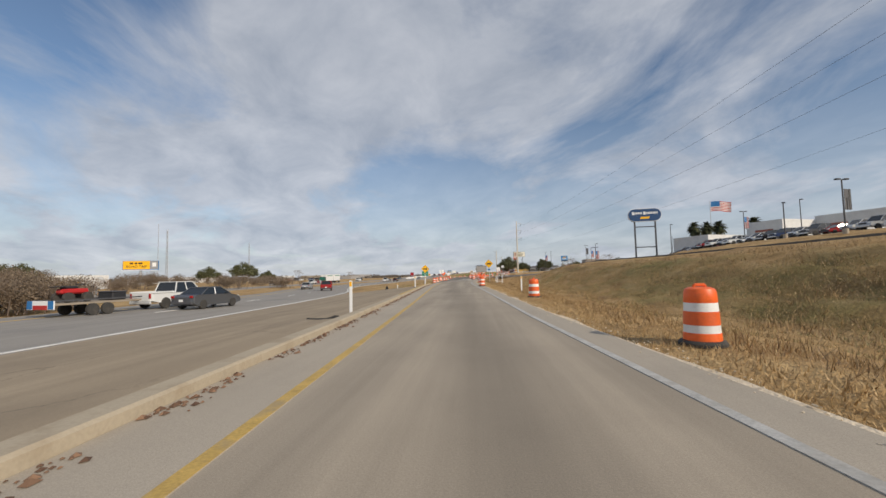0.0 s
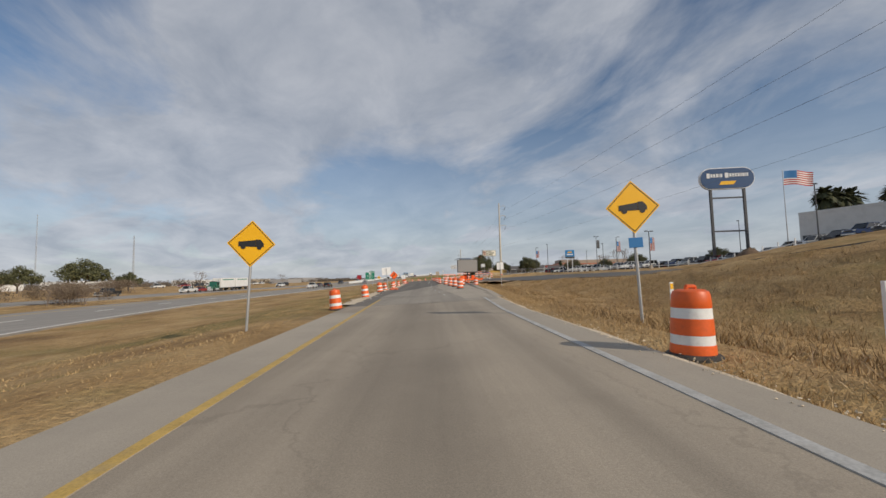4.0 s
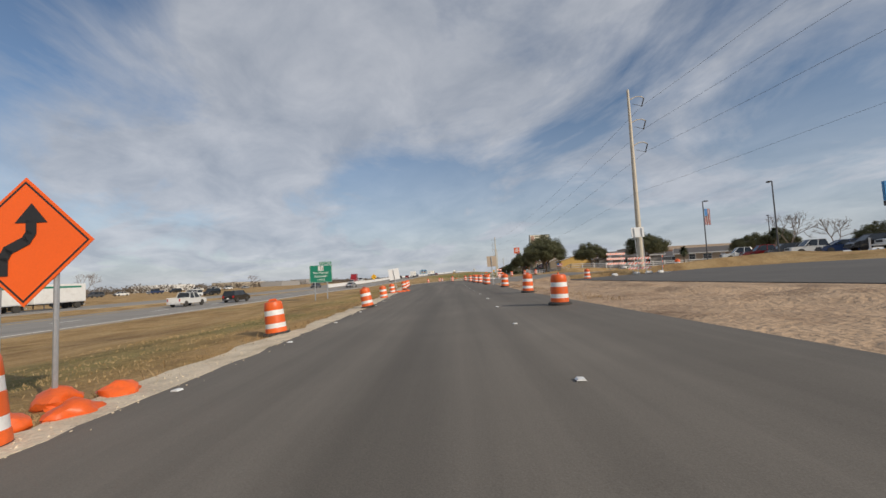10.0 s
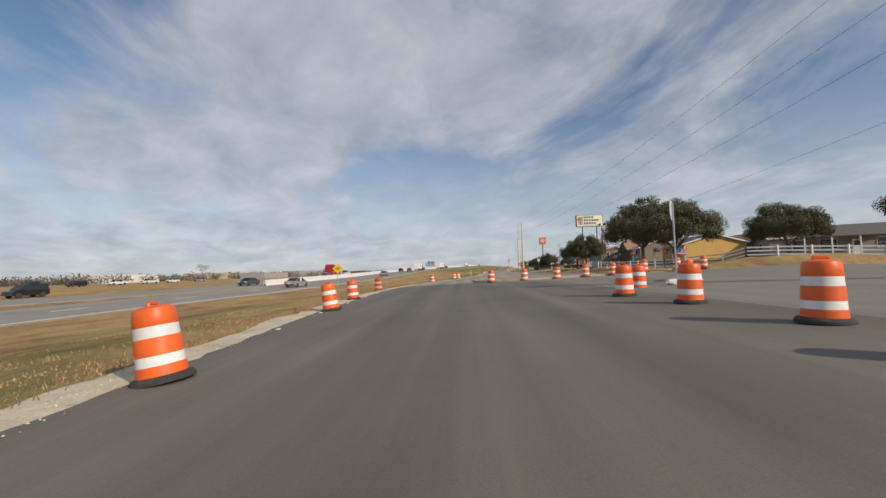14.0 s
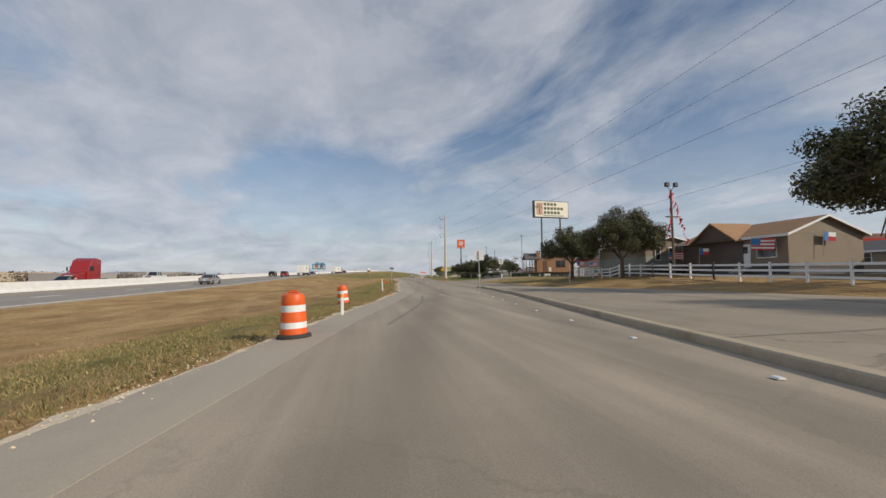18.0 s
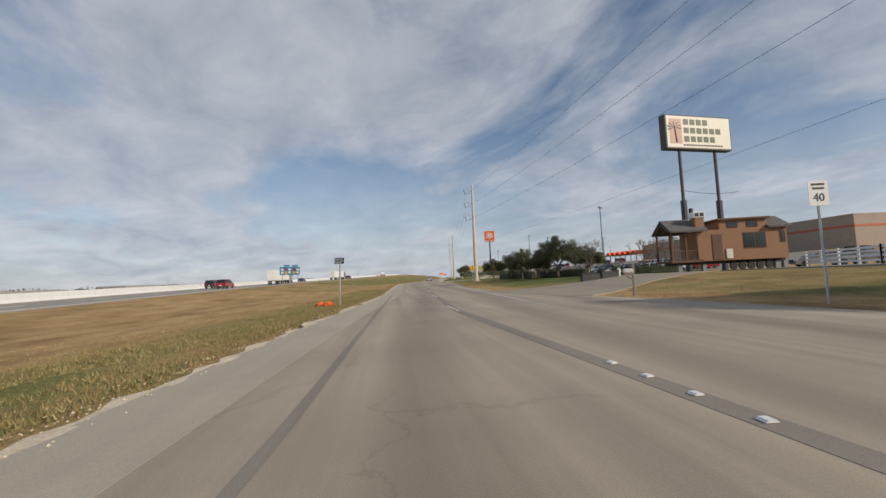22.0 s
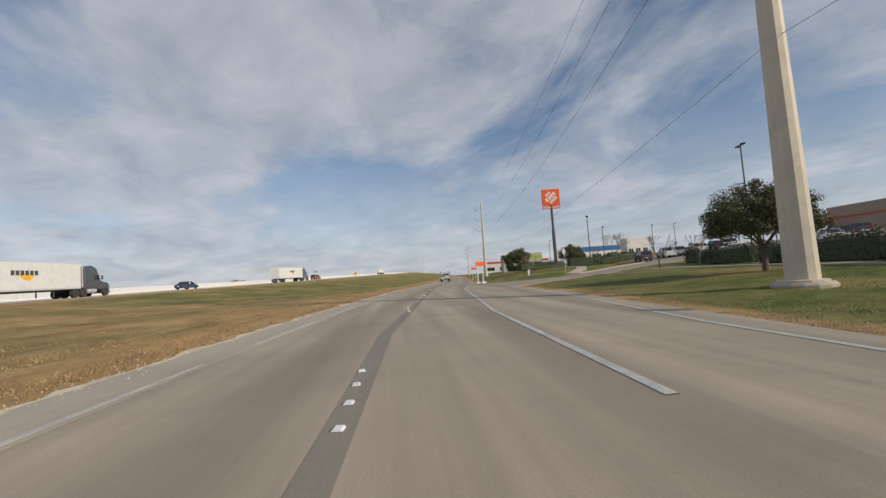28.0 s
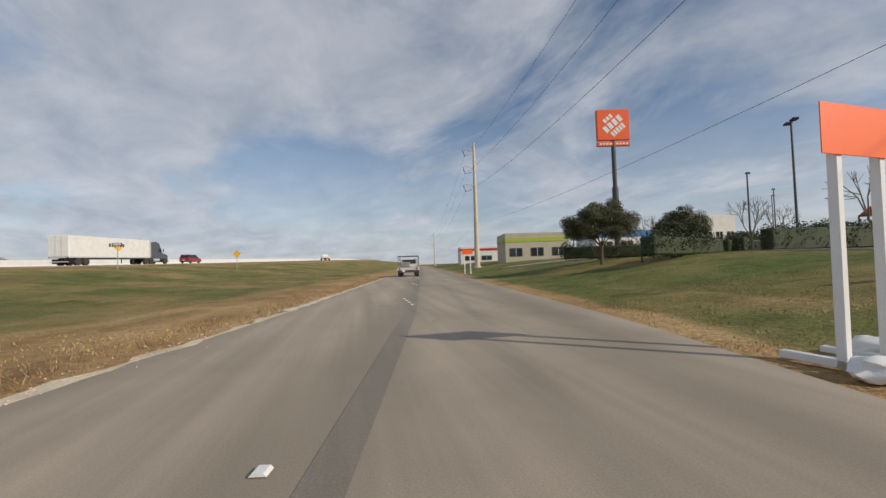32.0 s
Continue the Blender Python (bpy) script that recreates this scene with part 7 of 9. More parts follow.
s = thing("store_sign", "orange square store sign on a tall dark pole", "pylon sign")
part("pole_lower", tb((0, 0, -0.3), (0, 0, 9.5), 0.42, 0.42, 14), M_DGREY, s)
part("pole_upper", tb((0, 0, 9.5), (0, 0, 16.2), 0.30, 0.30, 14), M_DGREY, s)
part("sign_box", bx((0, 0, 18.2), (4.5, 0.6, 4.3), 0.06), M_HOOK, s)
part("lower_panel", bx((0, 0, 15.55), (4.5, 0.5, 0.6), 0.03), M_HOOK, s)
rot = Matrix.Rotation(radians(-40), 4, "Y")
for k, (w, h, off) in enumerate(((1.6, 0.55, 1.15), (3.2, 0.95, 0.15), (2.3, 0.75, -0.95))):
    n = 3 if k == 0 else 4 if k == 1 else 5
    for j in range(n):
        v = rot @ Vector((-w / 2 + (j + 0.5) * w / n, 0, off))
        part("emblem_bar", box(bmesh.new(), (v.x, -0.31, 18.2 + v.z), (w / n * 0.72, 0.03, h), 0.0, rot), M_WHITEP, s, "slanted white bar")
bm = bmesh.new()
for j in range(9):
    box(bm, (-1.8 + j * 0.45, -0.26, 15.55), (0.3, 0.02, 0.22))
part("tagline", bm, M_WHITEP, s)
s.matrix_basis = pose(46.4, 469.5, gz(46.4, 469.5), 0, 0, -12)

s = thing("homes_sign", "cream panel sign of the homes yard on two dark posts", "pylon sign")
for x in (-1.9, 1.9):
    part("post_lower", tb((x, 0, -0.3), (x, 0, 8.6), 0.26, 0.26, 10), M_DGREY, s)
    part("post_upper", tb((x, 0, 8.6), (x, 0, 13.4), 0.14, 0.14, 10), M_DGREY, s)
part("cabinet", bx((0, 0, 14.9), (7.0, 0.75, 3.2), 0.03), M_DGREY, s)
part("face", bx((0, -0.39, 14.9), (6.75, 0.03, 2.95), 0.01), M_CREAM, s, "cream illuminated face")
part("picture", bx((-2.45, -0.412, 14.95), (1.25, 0.02, 2.3), 0.01), mat("sign_pink", (0.50, 0.30, 0.22), 0.5), s, "rose panel with a dark plant shape")
bm = bmesh.new()
tube(bm, (-2.4, -0.43, 13.9), (-2.55, -0.43, 15.3), 0.07, 0.05, 6)
for a in range(7):
    q = radians(-20 + 37 * a)
    prism(bm, [(-2.55, 15.3), (-2.55 + 0.75 * math.cos(q) - 0.08, 15.3 + 0.55 * math.sin(q)), (-2.55 + 0.7 * math.cos(q + 0.25), 15.3 + 0.5 * math.sin(q + 0.25))], "y", -0.44, -0.425)
part("plant_shape", bm, M_BLACK, s)
M_MOSS = mat("moss_green", (0.07, 0.08, 0.03), 0.5)
for row, (n, z) in enumerate(((4, 15.85), (6, 15.05), (5, 14.25))):
    for j in range(n):
        part("word_bar", bx((-1.35 + j * 0.68, -0.415, z), (0.52, 0.02, 0.52), 0.004), M_MOSS, s, "dark green bar")
bm = bmesh.new()
for j in range(14):
    box(bm, (-1.6 + j * 0.3, -0.415, 13.68), (0.22, 0.02, 0.14))
part("small_print", bm, M_BLACK, s)
lower = part("reader_board", bx((0.3, 0, 5.6), (3.0, 0.4, 0.9), 0.02), M_GREY, s, "small grey reader board")
part("flood_lamp", bx((-1.5, -0.3, 7.6), (0.35, 0.3, 0.45), 0.08), M_BLACK, s)
s.matrix_basis = pose(35.2, 327.2, gz(35.2, 327.2) - 2.6, 0, 0, 6) @ Matrix.Diagonal((1.32, 1.2, 1.25, 1))
wire("pennant_line", (33.2, 327.2, 10.0), (42.5, 329.7, 10.3), 0.3, 0.03, "thin dark pennant line between the sign posts")

s = thing("lot_blue_sign", "blue and white panel sign beside the car lot", "pylon sign")
for x in (-0.7, 0.7):
    part("post", bx((x, 0.1, 2.2), (0.22, 0.22, 5.4)), M_SIGNBACK, s)
part("upper_panel", bx((0, 0, 5.6), (2.6, 0.3, 1.9), 0.03), mat("bright_blue", (0.03, 0.22, 0.50), 0.4, var=0.06, scale=1), s)
part("emblem", pr([(-0.7, 5.75), (-0.5, 6.1), (0.7, 6.1), (0.5, 5.75)], "y", -0.18, -0.155), M_YELLOW, s)
part("word_bar", bx((0, -0.16, 5.25), (1.8, 0.012, 0.3)), M_WHITEP, s)
part("lower_panel", bx((0, 0, 4.4), (2.6, 0.3, 0.45), 0.02), M_DGREY, s)
s.matrix_basis = pose(37.4, 174.1, gz(37.4, 174.1), 0, 0, -8)

# billboard beyond the highway
s = thing("billboard", "yellow billboard with black lettering on a steel column", "billboard")
part("column", tb((0, 0, -1), (0, 0, 7.5), 0.5, 0.45, 12), M_GALV, s)
part("catwalk", bx((0, -0.6, 7.4), (14, 0.9, 0.25)), M_WHITEP, s)
part("frame", bx((0, 0.1, 9.6), (14.2, 0.5, 4.1), 0.03), M_BLUE, s)
part("face", bx((-1.6, -0.18, 9.7), (10.6, 0.06, 3.7), 0.01), M_YELLOW, s)
part("side_panel", bx((5.4, -0.18, 9.7), (3.1, 0.06, 3.7), 0.01), M_GREY, s)
lettering("ROAD TRIP", 1.55, M_BLACK, s, (-1.6, -0.23, 9.0), width=1.05)
bm = bmesh.new()
for j, w in enumerate((1.3, 1.0, 1.6)):
    box(bm, (-3.6 + j * 1.75, -0.22, 10.5), (w, 0.02, 0.7))
part("word_bars", bm, M_BLACK, s)
part("emblem", bx((5.4, -0.22, 9.9), (1.6, 0.02, 1.8), 0.02), M_WHITEP, s)
s.matrix_basis = pose(-150, 172, -0.9, 0, 0, 18)

# flags
def flag(w, h, seed):
    rg = np.random.default_rng(seed)
    n = 14
    def pt(u, v):
        return (u * w, 0.18 * w * 0.3 * math.sin(u * 7 + seed) * u, v * h + 0.05 * h * math.sin(u * 5))
    bm = bmesh.new()
    for j in range(13):
        for i in range(n):
            f = bm.faces.new([bm.verts.new(pt(a, b)) for a, b in ((i / n, j / 13), ((i + 1) / n, j / 13), ((i + 1) / n, (j + 1) / 13), (i / n, (j + 1) / 13))])
            f.material_index = 2 if (i < n * 0.4 and j >= 6) else (0 if j % 2 == 0 else 1)
    return bm


s = thing("flagpole", "large red and white striped flag flying from a tall pole", "flag")
part("pole", tb((0, 0, -0.5), (0, 0, 23.5), 0.16, 0.07, 8), M_GALV, s)
f = part("flag", flag(6.6, 3.6, 2), [M_RED, M_WHITEW, M_BLUE], s)
f.matrix_basis = pose(0.1, 0, 19.6, 0, 4, -12)
s.matrix_basis = pose(86.6, 155.5, gz(86.6, 155.5) + 1.0, 0, 0, 0)
# vehicles
def paint(name, c, rough=0.25, metal=0.0):
    m = mat(name, c, rough, metal, var=0.04, scale=1.5, spec=0.6)
    m.node_tree.nodes["Principled BSDF"].inputs["Coat Weight"].default_value = 0.6
    return m


PAINT = {"white": paint("car_white", (0.72, 0.72, 0.70)), "silver": paint("car_silver", (0.42, 0.43, 0.44), 0.3, 0.5), "grey": paint("car_grey", (0.10, 0.105, 0.115), 0.3, 0.4),
         "black": paint("car_black", (0.012, 0.012, 0.013)), "red": paint("car_red", (0.30, 0.012, 0.012)), "blue": paint("car_blue", (0.02, 0.04, 0.11)), "tan": paint("car_tan", (0.36, 0.30, 0.22)),
         "green": paint("cab_green", (0.01, 0.10, 0.06))}
M_LAMPR = mat("tail_lamp", (0.35, 0.01, 0.01), 0.2)
M_LAMPW = mat("head_lamp", (0.75, 0.75, 0.72), 0.15)


def wheel_at(parent, x, y, r, w, rim=None):
    t = part("wheel", lathe(bmesh.new(), [(r * 0.62, -w / 2), (r * 0.94, -w / 2), (r, -w * 0.34), (r, w * 0.34), (r * 0.94, w / 2), (r * 0.62, w / 2)], 18), M_RUBBER, parent)
    t.matrix_basis = pose(x, y, r, 0, 90, 0)
    part("rim", lathe(bmesh.new(), [(r * 0.12, -w * 0.42), (r * 0.56, -w * 0.30), (r * 0.63, -w * 0.44), (r * 0.63, w * 0.44), (r * 0.56, w * 0.30), (r * 0.12, w * 0.42)], 14), rim or M_SIGNBACK, t)
    return t


def loft(sections):
    """Sections of (half width, list of (y, z)) joined from one to the next, mirrored in x."""
    bm = bmesh.new()
    rows = [[bm.verts.new((hw, y, z)) for y, z in pl] for hw, pl in sections]
    n = len(rows[0])
    for a, b in zip(rows, rows[1:]):
        for i in range(n):
            bm.faces.new((a[i], a[(i + 1) % n], b[(i + 1) % n], b[i]))
    bm.faces.new(rows[0]); bm.faces.new(rows[-1][::-1])
    bmesh.ops.recalc_face_normals(bm, faces=bm.faces)
    return bm


def side_body(pl, hw, inset=0.10):
    inner = [(y * 0.985, z if z > 0.5 else z + 0.03) for y, z in pl]
    return loft([(hw, inner), (hw - 0.0, pl), (hw * 0.5, pl), (-hw * 0.5, pl), (-hw, pl), (-hw, inner)]) if inset == 0 else loft([(hw - inset * 0.35, inner), (hw, [(y * 0.97, z) for y, z in pl]), (hw * 0.7, pl), (-hw * 0.7, pl), (-hw, [(y * 0.97, z) for y, z in pl]), (-(hw - inset * 0.35), inner)])


def car(kind, colour, label, group):
    """A car that faces +y, standing on z = 0."""
    s = thing({"pickup": "pickup_truck", "suv": "suv_car", "sedan": "sedan_car", "van": "van_car"}[kind], label, "car" if kind != "pickup" else "pickup truck", group)
    P = PAINT[colour]
    if kind == "sedan":
        L, hw, r = 4.7, 0.90, 0.32
        body = [(-2.32, 0.42), (-2.30, 0.84), (-2.1, 0.98), (-1.55, 1.0), (1.15, 0.94), (2.0, 0.80), (2.3, 0.62), (2.34, 0.34), (1.9, 0.24), (-1.9, 0.24)]
        base, top, zb, zt = (-1.62, 1.25), (-0.85, 0.35), 0.95, 1.44
    elif kind == "suv":
        L, hw, r = 4.7, 0.94, 0.36
        body = [(-2.32, 0.48), (-2.34, 1.0), (-2.28, 1.10), (1.2, 1.06), (2.05, 0.98), (2.3, 0.78), (2.34, 0.42), (1.9, 0.30), (-1.9, 0.30)]
        base, top, zb, zt = (-2.26, 1.35), (-2.0, 0.55), 1.06, 1.72
    elif kind == "van":
        L, hw, r = 5.2, 0.98, 0.36
        body = [(-2.55, 0.42), (-2.58, 1.15), (1.6, 1.12), (2.4, 0.95), (2.56, 0.75), (2.58, 0.40), (2.1, 0.30), (-2.1, 0.30)]
        base, top, zb, zt = (-2.55, 1.9), (-2.45, 0.9), 1.12, 2.0
    else:
        L, hw, r = 5.8, 0.99, 0.40
        body = [(-2.88, 0.58), (-2.88, 1.10), (1.25, 1.12), (2.55, 1.06), (2.84, 0.92), (2.88, 0.50), (2.4, 0.42), (-2.4, 0.46)]
        base, top, zb, zt = (-0.95, 1.45), (-0.70, 0.75), 1.10, 1.86
    part("body", side_body(body, hw), P, s)
    th = hw * 0.78
    lo = [Vector(p) for p in ((-hw * 0.93, base[0], zb), (hw * 0.93, base[0], zb), (hw * 0.93, base[1], zb), (-hw * 0.93, base[1], zb))]
    hi = [Vector(p) for p in ((-th, top[0], zt), (th, top[0], zt), (th, top[1], zt), (-th, top[1], zt))]
    mid = Vector((0, (base[0] + base[1]) / 2, zb))
    for i, nm in enumerate(("rear_window", "side_window", "windscreen", "side_window")):
        bm = bmesh.new()
        quad = (lo[i], lo[(i + 1) % 4], hi[(i + 1) % 4], hi[i])
        out = [bm.verts.new(p) for p in quad]
        inn = [bm.verts.new(p.lerp(mid, 0.04)) for p in quad]
        bm.faces.new(out); bm.faces.new(inn[::-1])
        for e in range(4):
            bm.faces.new((out[(e + 1) % 4], out[e], inn[e], inn[(e + 1) % 4]))
        bmesh.ops.recalc_face_normals(bm, faces=bm.faces)
        part(nm, bm, M_GLASS, s, "dark tinted glass")
    part("roof", bx((0, (top[0] + top[1]) / 2, zt + 0.01), (th * 2 + 0.05, top[1] - top[0] + 0.08, 0.06), 0.025), P, s)
    for sx in (-1, 1):
        for a, b in (((base[0], zb), (top[0], zt)), ((base[1], zb), (top[1], zt)), (((base[0] + base[1]) / 2 - 0.1, zb), ((top[0] + top[1]) / 2, zt))):
            part("pillar", tb((sx * hw * 0.94, a[0], a[1]), (sx * (th + 0.01), b[0], b[1]), 0.045, 0.04, 6), P, s)
        part("mirror", bx((sx * (hw + 0.08), base[1] - 0.35, zb + 0.08), (0.16, 0.12, 0.13), 0.03), P, s)
        part("head_lamp", bx((sx * hw * 0.72, body[5][0] - 0.10 if kind != "sedan" else 2.18, 0.72 if kind != "pickup" else 0.90), (0.34, 0.14, 0.15), 0.03), M_LAMPW, s)
        part("tail_lamp", bx((sx * hw * 0.80, -L / 2 + 0.03, 0.86 if kind != "pickup" else 0.92), (0.24 if kind != "pickup" else 0.16, 0.08, 0.16 if kind == "sedan" else 0.34), 0.02), M_LAMPR, s)
        for y in (-L * 0.30, L * 0.31):
            wheel_at(s, sx * (hw - 0.11), y, r, 0.23)
    part("bumper_rear", bx((0, -L / 2 + 0.02, 0.46), (hw * 1.8, 0.14, 0.2), 0.03), M_DGREY if kind != "pickup" else M_SIGNBACK, s)
    part("bumper_front", bx((0, L / 2 - 0.02, 0.46), (hw * 1.8, 0.14, 0.2), 0.03), M_DGREY if kind != "pickup" else M_SIGNBACK, s)
    part("grille", bx((0, L / 2 - 0.01, 0.66 if kind != "pickup" else 0.84), (hw * 1.0, 0.08, 0.22), 0.02), M_BLACK, s)
    part("number_plate", bx((0, -L / 2 - 0.06, 0.62), (0.32, 0.015, 0.16)), M_WHITE, s)
    if kind == "pickup":
        part("bed", bx((0, -1.95, 1.115), (hw * 1.72, 1.72, 0.03)), M_DGREY, s, "dark open bed")
        for sx in (-1, 1):
            part("bed_rail", bx((sx * hw * 0.92, -1.95, 1.17), (0.1, 1.85, 0.12), 0.02), P, s)
        part("tailgate", bx((0, -2.86, 0.98), (hw * 1.75, 0.06, 0.40), 0.015), P, s)
    return s


CARS = {}


def put_car(kind, colour, x, y, rz, z=None, group="vehicles on the highway", state="driving on the highway"):
    key = (kind, colour, group)
    if z is None:
        z = gz(x, y) + (0.10 if x > 33 and y < 200 else 0.07 if x > 50 and 340 < y < 480 else 0.0)
    m = pose(x, y, z + 0.005, 0, 0, rz)
    if key not in CARS:
        word = {"sedan": "sedan", "suv": "sport utility car", "pickup": "pickup truck", "van": "van"}[kind]
        CARS[key] = car(kind, colour, f"{colour} {word} {state}", group)
        CARS[key].matrix_basis = m
        return CARS[key]
    return copy_thing(CARS[key], m)


def lane(y, off):
    return float(hx(y)) - off, float(hz_(y))


def on_lane(kind, colour, y, off, back=False):
    x, z = lane(y, off)
    x2, _ = lane(y + 4, off)
    rz = -math.degrees(math.atan2(x2 - x, 4)) + (180 if back else 0)
    return put_car(kind, colour, x, y, rz, z)


put_car("sedan", "grey", -19.2, 28.0, -6, -0.70)
put_car("pickup", "white", -22.9, 29.6, -8, -0.70)
on_lane("suv", "red", 72, 4.2)
put_car("suv", "silver", -48.8, 46, 180, gz(-48.8, 46) + 0.1)
on_lane("sedan", "silver", 85, 9.5)
on_lane("sedan", "grey", 208, 11.0)
on_lane("pickup", "white", 190, 8.4)
on_lane("suv", "black", 196, 4.7)
on_lane("sedan", "silver", 250, 4.7)
on_lane("sedan", "silver", 306, 4.5)
on_lane("suv", "red", 371, 4.7)
on_lane("suv", "black", 378, 9.5)
on_lane("sedan", "blue", 452, 8.4)
on_lane("suv", "red", 512, 4.7)
for k, (kd, cl, y, off) in enumerate((("pickup", "black", 150, 44), ("suv", "black", 205, 40), ("suv", "black", 240, 38), ("pickup", "white", 168, 36), ("sedan", "red", 176, 37), ("suv", "white", 228, 34), ("sedan", "grey", 262, 20), ("sedan", "silver", 300, 20), ("pickup", "white", 330, 23))):
    on_lane(kd, cl, y, off, True)


def semi(cab, box_label, name, sleeper=True, doubles=False, empty=False):
    """Tractor and trailer heading +y; the rear bumper stands at y = 0."""
    s = thing(name, box_label, "semi truck", "semi trucks on the highway")
    P = PAINT[cab]
    y = 0.0
    boxes = (() if empty else ((0, 16.15),)) if not doubles else ((0, 8.5), (9.4, 8.5))
    for y0, L in boxes:
        b = part("trailer_box", bx((0, y0 + L / 2, 2.62), (2.6, L, 2.86), 0.04), M_WHITEW, s)
        part("bottom_rail", bx((0, y0 + L / 2, 1.13), (2.62, L, 0.14), 0.01), M_SIGNBACK, s)
        for x in (-0.64, 0.64):
            part("door", bx((x, y0 - 0.015, 2.62), (1.22, 0.03, 2.7), 0.01), M_WHITEW, s)
            part("lock_rod", tb((x * 0.6, y0 - 0.05, 1.3), (x * 0.6, y0 - 0.05, 3.95), 0.02, seg=6), M_GALV, s)
            part("tail_lamp", bx((x * 1.8, y0 - 0.03, 1.1), (0.2, 0.05, 0.12)), M_LAMPR, s)
            part("mud_flap", bx((x * 1.5, y0 + 0.5, 0.6), (0.6, 0.02, 0.6)), M_BLACK, s)
        part("underride_bar", bx((0, y0 + 0.05, 0.55), (2.3, 0.1, 0.12)), M_SIGNBACK, s)
        for yy in ((y0 + 1.6, y0 + 2.9) if L > 10 else (y0 + 1.4,)):
            for x in (-1.05, 1.05):
                wheel_at(s, x, yy, 0.52, 0.46)
        part("frame_rail", bx((0, y0 + L / 2, 0.98), (1.0, L * 0.9, 0.2)), M_BLACK, s)
        for x in (-0.9, 0.9):
            part("landing_leg", tb((x, y0 + L * 0.78, 0.25), (x, y0 + L * 0.78, 1.1), 0.07, seg=8), M_DGREY, s)
        if L > 10:
            em = pr([(y0 + L * 0.48, 2.7), (y0 + L * 0.60, 2.7), (y0 + L * 0.56, 2.1), (y0 + L * 0.52, 2.25)], "x", 1.302, 1.312)
            part("emblem", em, M_YELLOW, s, "yellow slanted emblem")
            bm = bmesh.new()
            for j in range(6):
                box(bm, (1.309, y0 + L * 0.44 + j * 0.55, 2.95), (0.012, 0.42, 0.5))
            part("word_bars", bm, M_DGREY, s)
        else:
            part("side_stripe", bx((1.304, y0 + L / 2, 3.55), (0.01, L * 0.8, 0.3)), M_GREEN, s)
            part("side_stripe", bx((-1.304, y0 + L / 2, 3.55), (0.01, L * 0.8, 0.3)), M_GREEN, s)
        y = y0 + L
    y += 0.7 if not empty else 3.2
    part("cab", pr([(y, 0.9), (y, 3.7), (y + 1.2, 3.95), (y + 2.1, 3.6), (y + 2.75, 2.2), (y + 2.9, 2.1), (y + 2.9, 0.9)], "x", -1.2, 1.2, 0.06) if sleeper else pr([(y, 0.9), (y, 2.9), (y + 1.4, 2.95), (y + 1.75, 2.0), (y + 1.75, 0.9)], "x", -1.2, 1.2, 0.06), P, s)
    e = y + (2.9 if sleeper else 1.75)
    part("hood", pr([(e, 0.8), (e, 2.05), (e + 1.5, 1.75), (e + 1.85, 1.5), (e + 1.9, 0.7)], "x", -1.0, 1.0, 0.08), P, s)
    part("grille", bx((0, e + 1.9, 1.15), (1.0, 0.06, 0.8), 0.02), M_SIGNBACK, s)
    part("windscreen", pr([(e - 0.62, 3.05), (e - 0.2, 2.15), (e - 0.14, 2.17), (e - 0.56, 3.08)], "x", -1.05, 1.05), M_GLASS, s)
    for x in (-1, 1):
        part("side_window", bx((x * 1.215, e - 0.75, 2.45), (0.02, 0.8, 0.6), 0.005), M_GLASS, s)
        part("fuel_tank", tb((x * 0.95, y + 0.4, 0.75), (x * 0.95, y + 2.0, 0.75), 0.32, seg=14), M_SIGNBACK, s)
        part("mirror", bx((x * 1.45, e - 0.2, 2.4), (0.18, 0.1, 0.55), 0.03), M_BLACK, s)
        part("exhaust", tb((x * 1.05, y - 0.15, 1.2), (x * 1.05, y - 0.15, 3.9), 0.08, seg=8), M_SIGNBACK, s)
        part("head_lamp", bx((x * 0.82, e + 1.82, 1.05), (0.28, 0.12, 0.3), 0.04), M_LAMPW, s)
        for yy in (y - 1.4, y - 0.1):
            wheel_at(s, x * 1.0, yy, 0.52, 0.46)
        wheel_at(s, x * 1.02, e + 0.95, 0.52, 0.32)
    part("bumper", bx((0, e + 1.95, 0.55), (2.2, 0.2, 0.4), 0.05), M_SIGNBACK, s)
    part("chassis", bx((0, (y - 1.6 + e) / 2, 0.85), (0.9, e - y + 3.2, 0.22)), M_BLACK, s)
    return s


def drive(s, y, off, back=False, dy=0):
    x, z = lane(y, off)
    x2, z2 = lane(y + 10, off)
    rz = -math.degrees(math.atan2(x2 - x, 10)) + (180 if back else 0)
    s.matrix_basis = pose(x, y, z + 0.01, 0, 0, rz) @ pose(0, 0, 0, math.degrees(math.atan2(z2 - z, 10)) * (-1 if back else 1), 0, 0)
    return s


drive(semi("grey", "white semi trailer with a dark grey sleeper tractor", "semi_truck"), 406.5, 4.6)
drive(semi("grey", "white semi trailer behind a dark tractor further along", "semi_truck"), 482, 4.9)
drive(semi("red", "red semi tractor without a trailer", "semi_tractor", empty=True), 308, 20, True)
drive(semi("green", "double white trailers behind a green tractor", "semi_double", sleeper=False, doubles=True), 203, 36, True)
drive(semi("white", "white semi trailer parked beyond the highway", "semi_truck"), 86, 72)


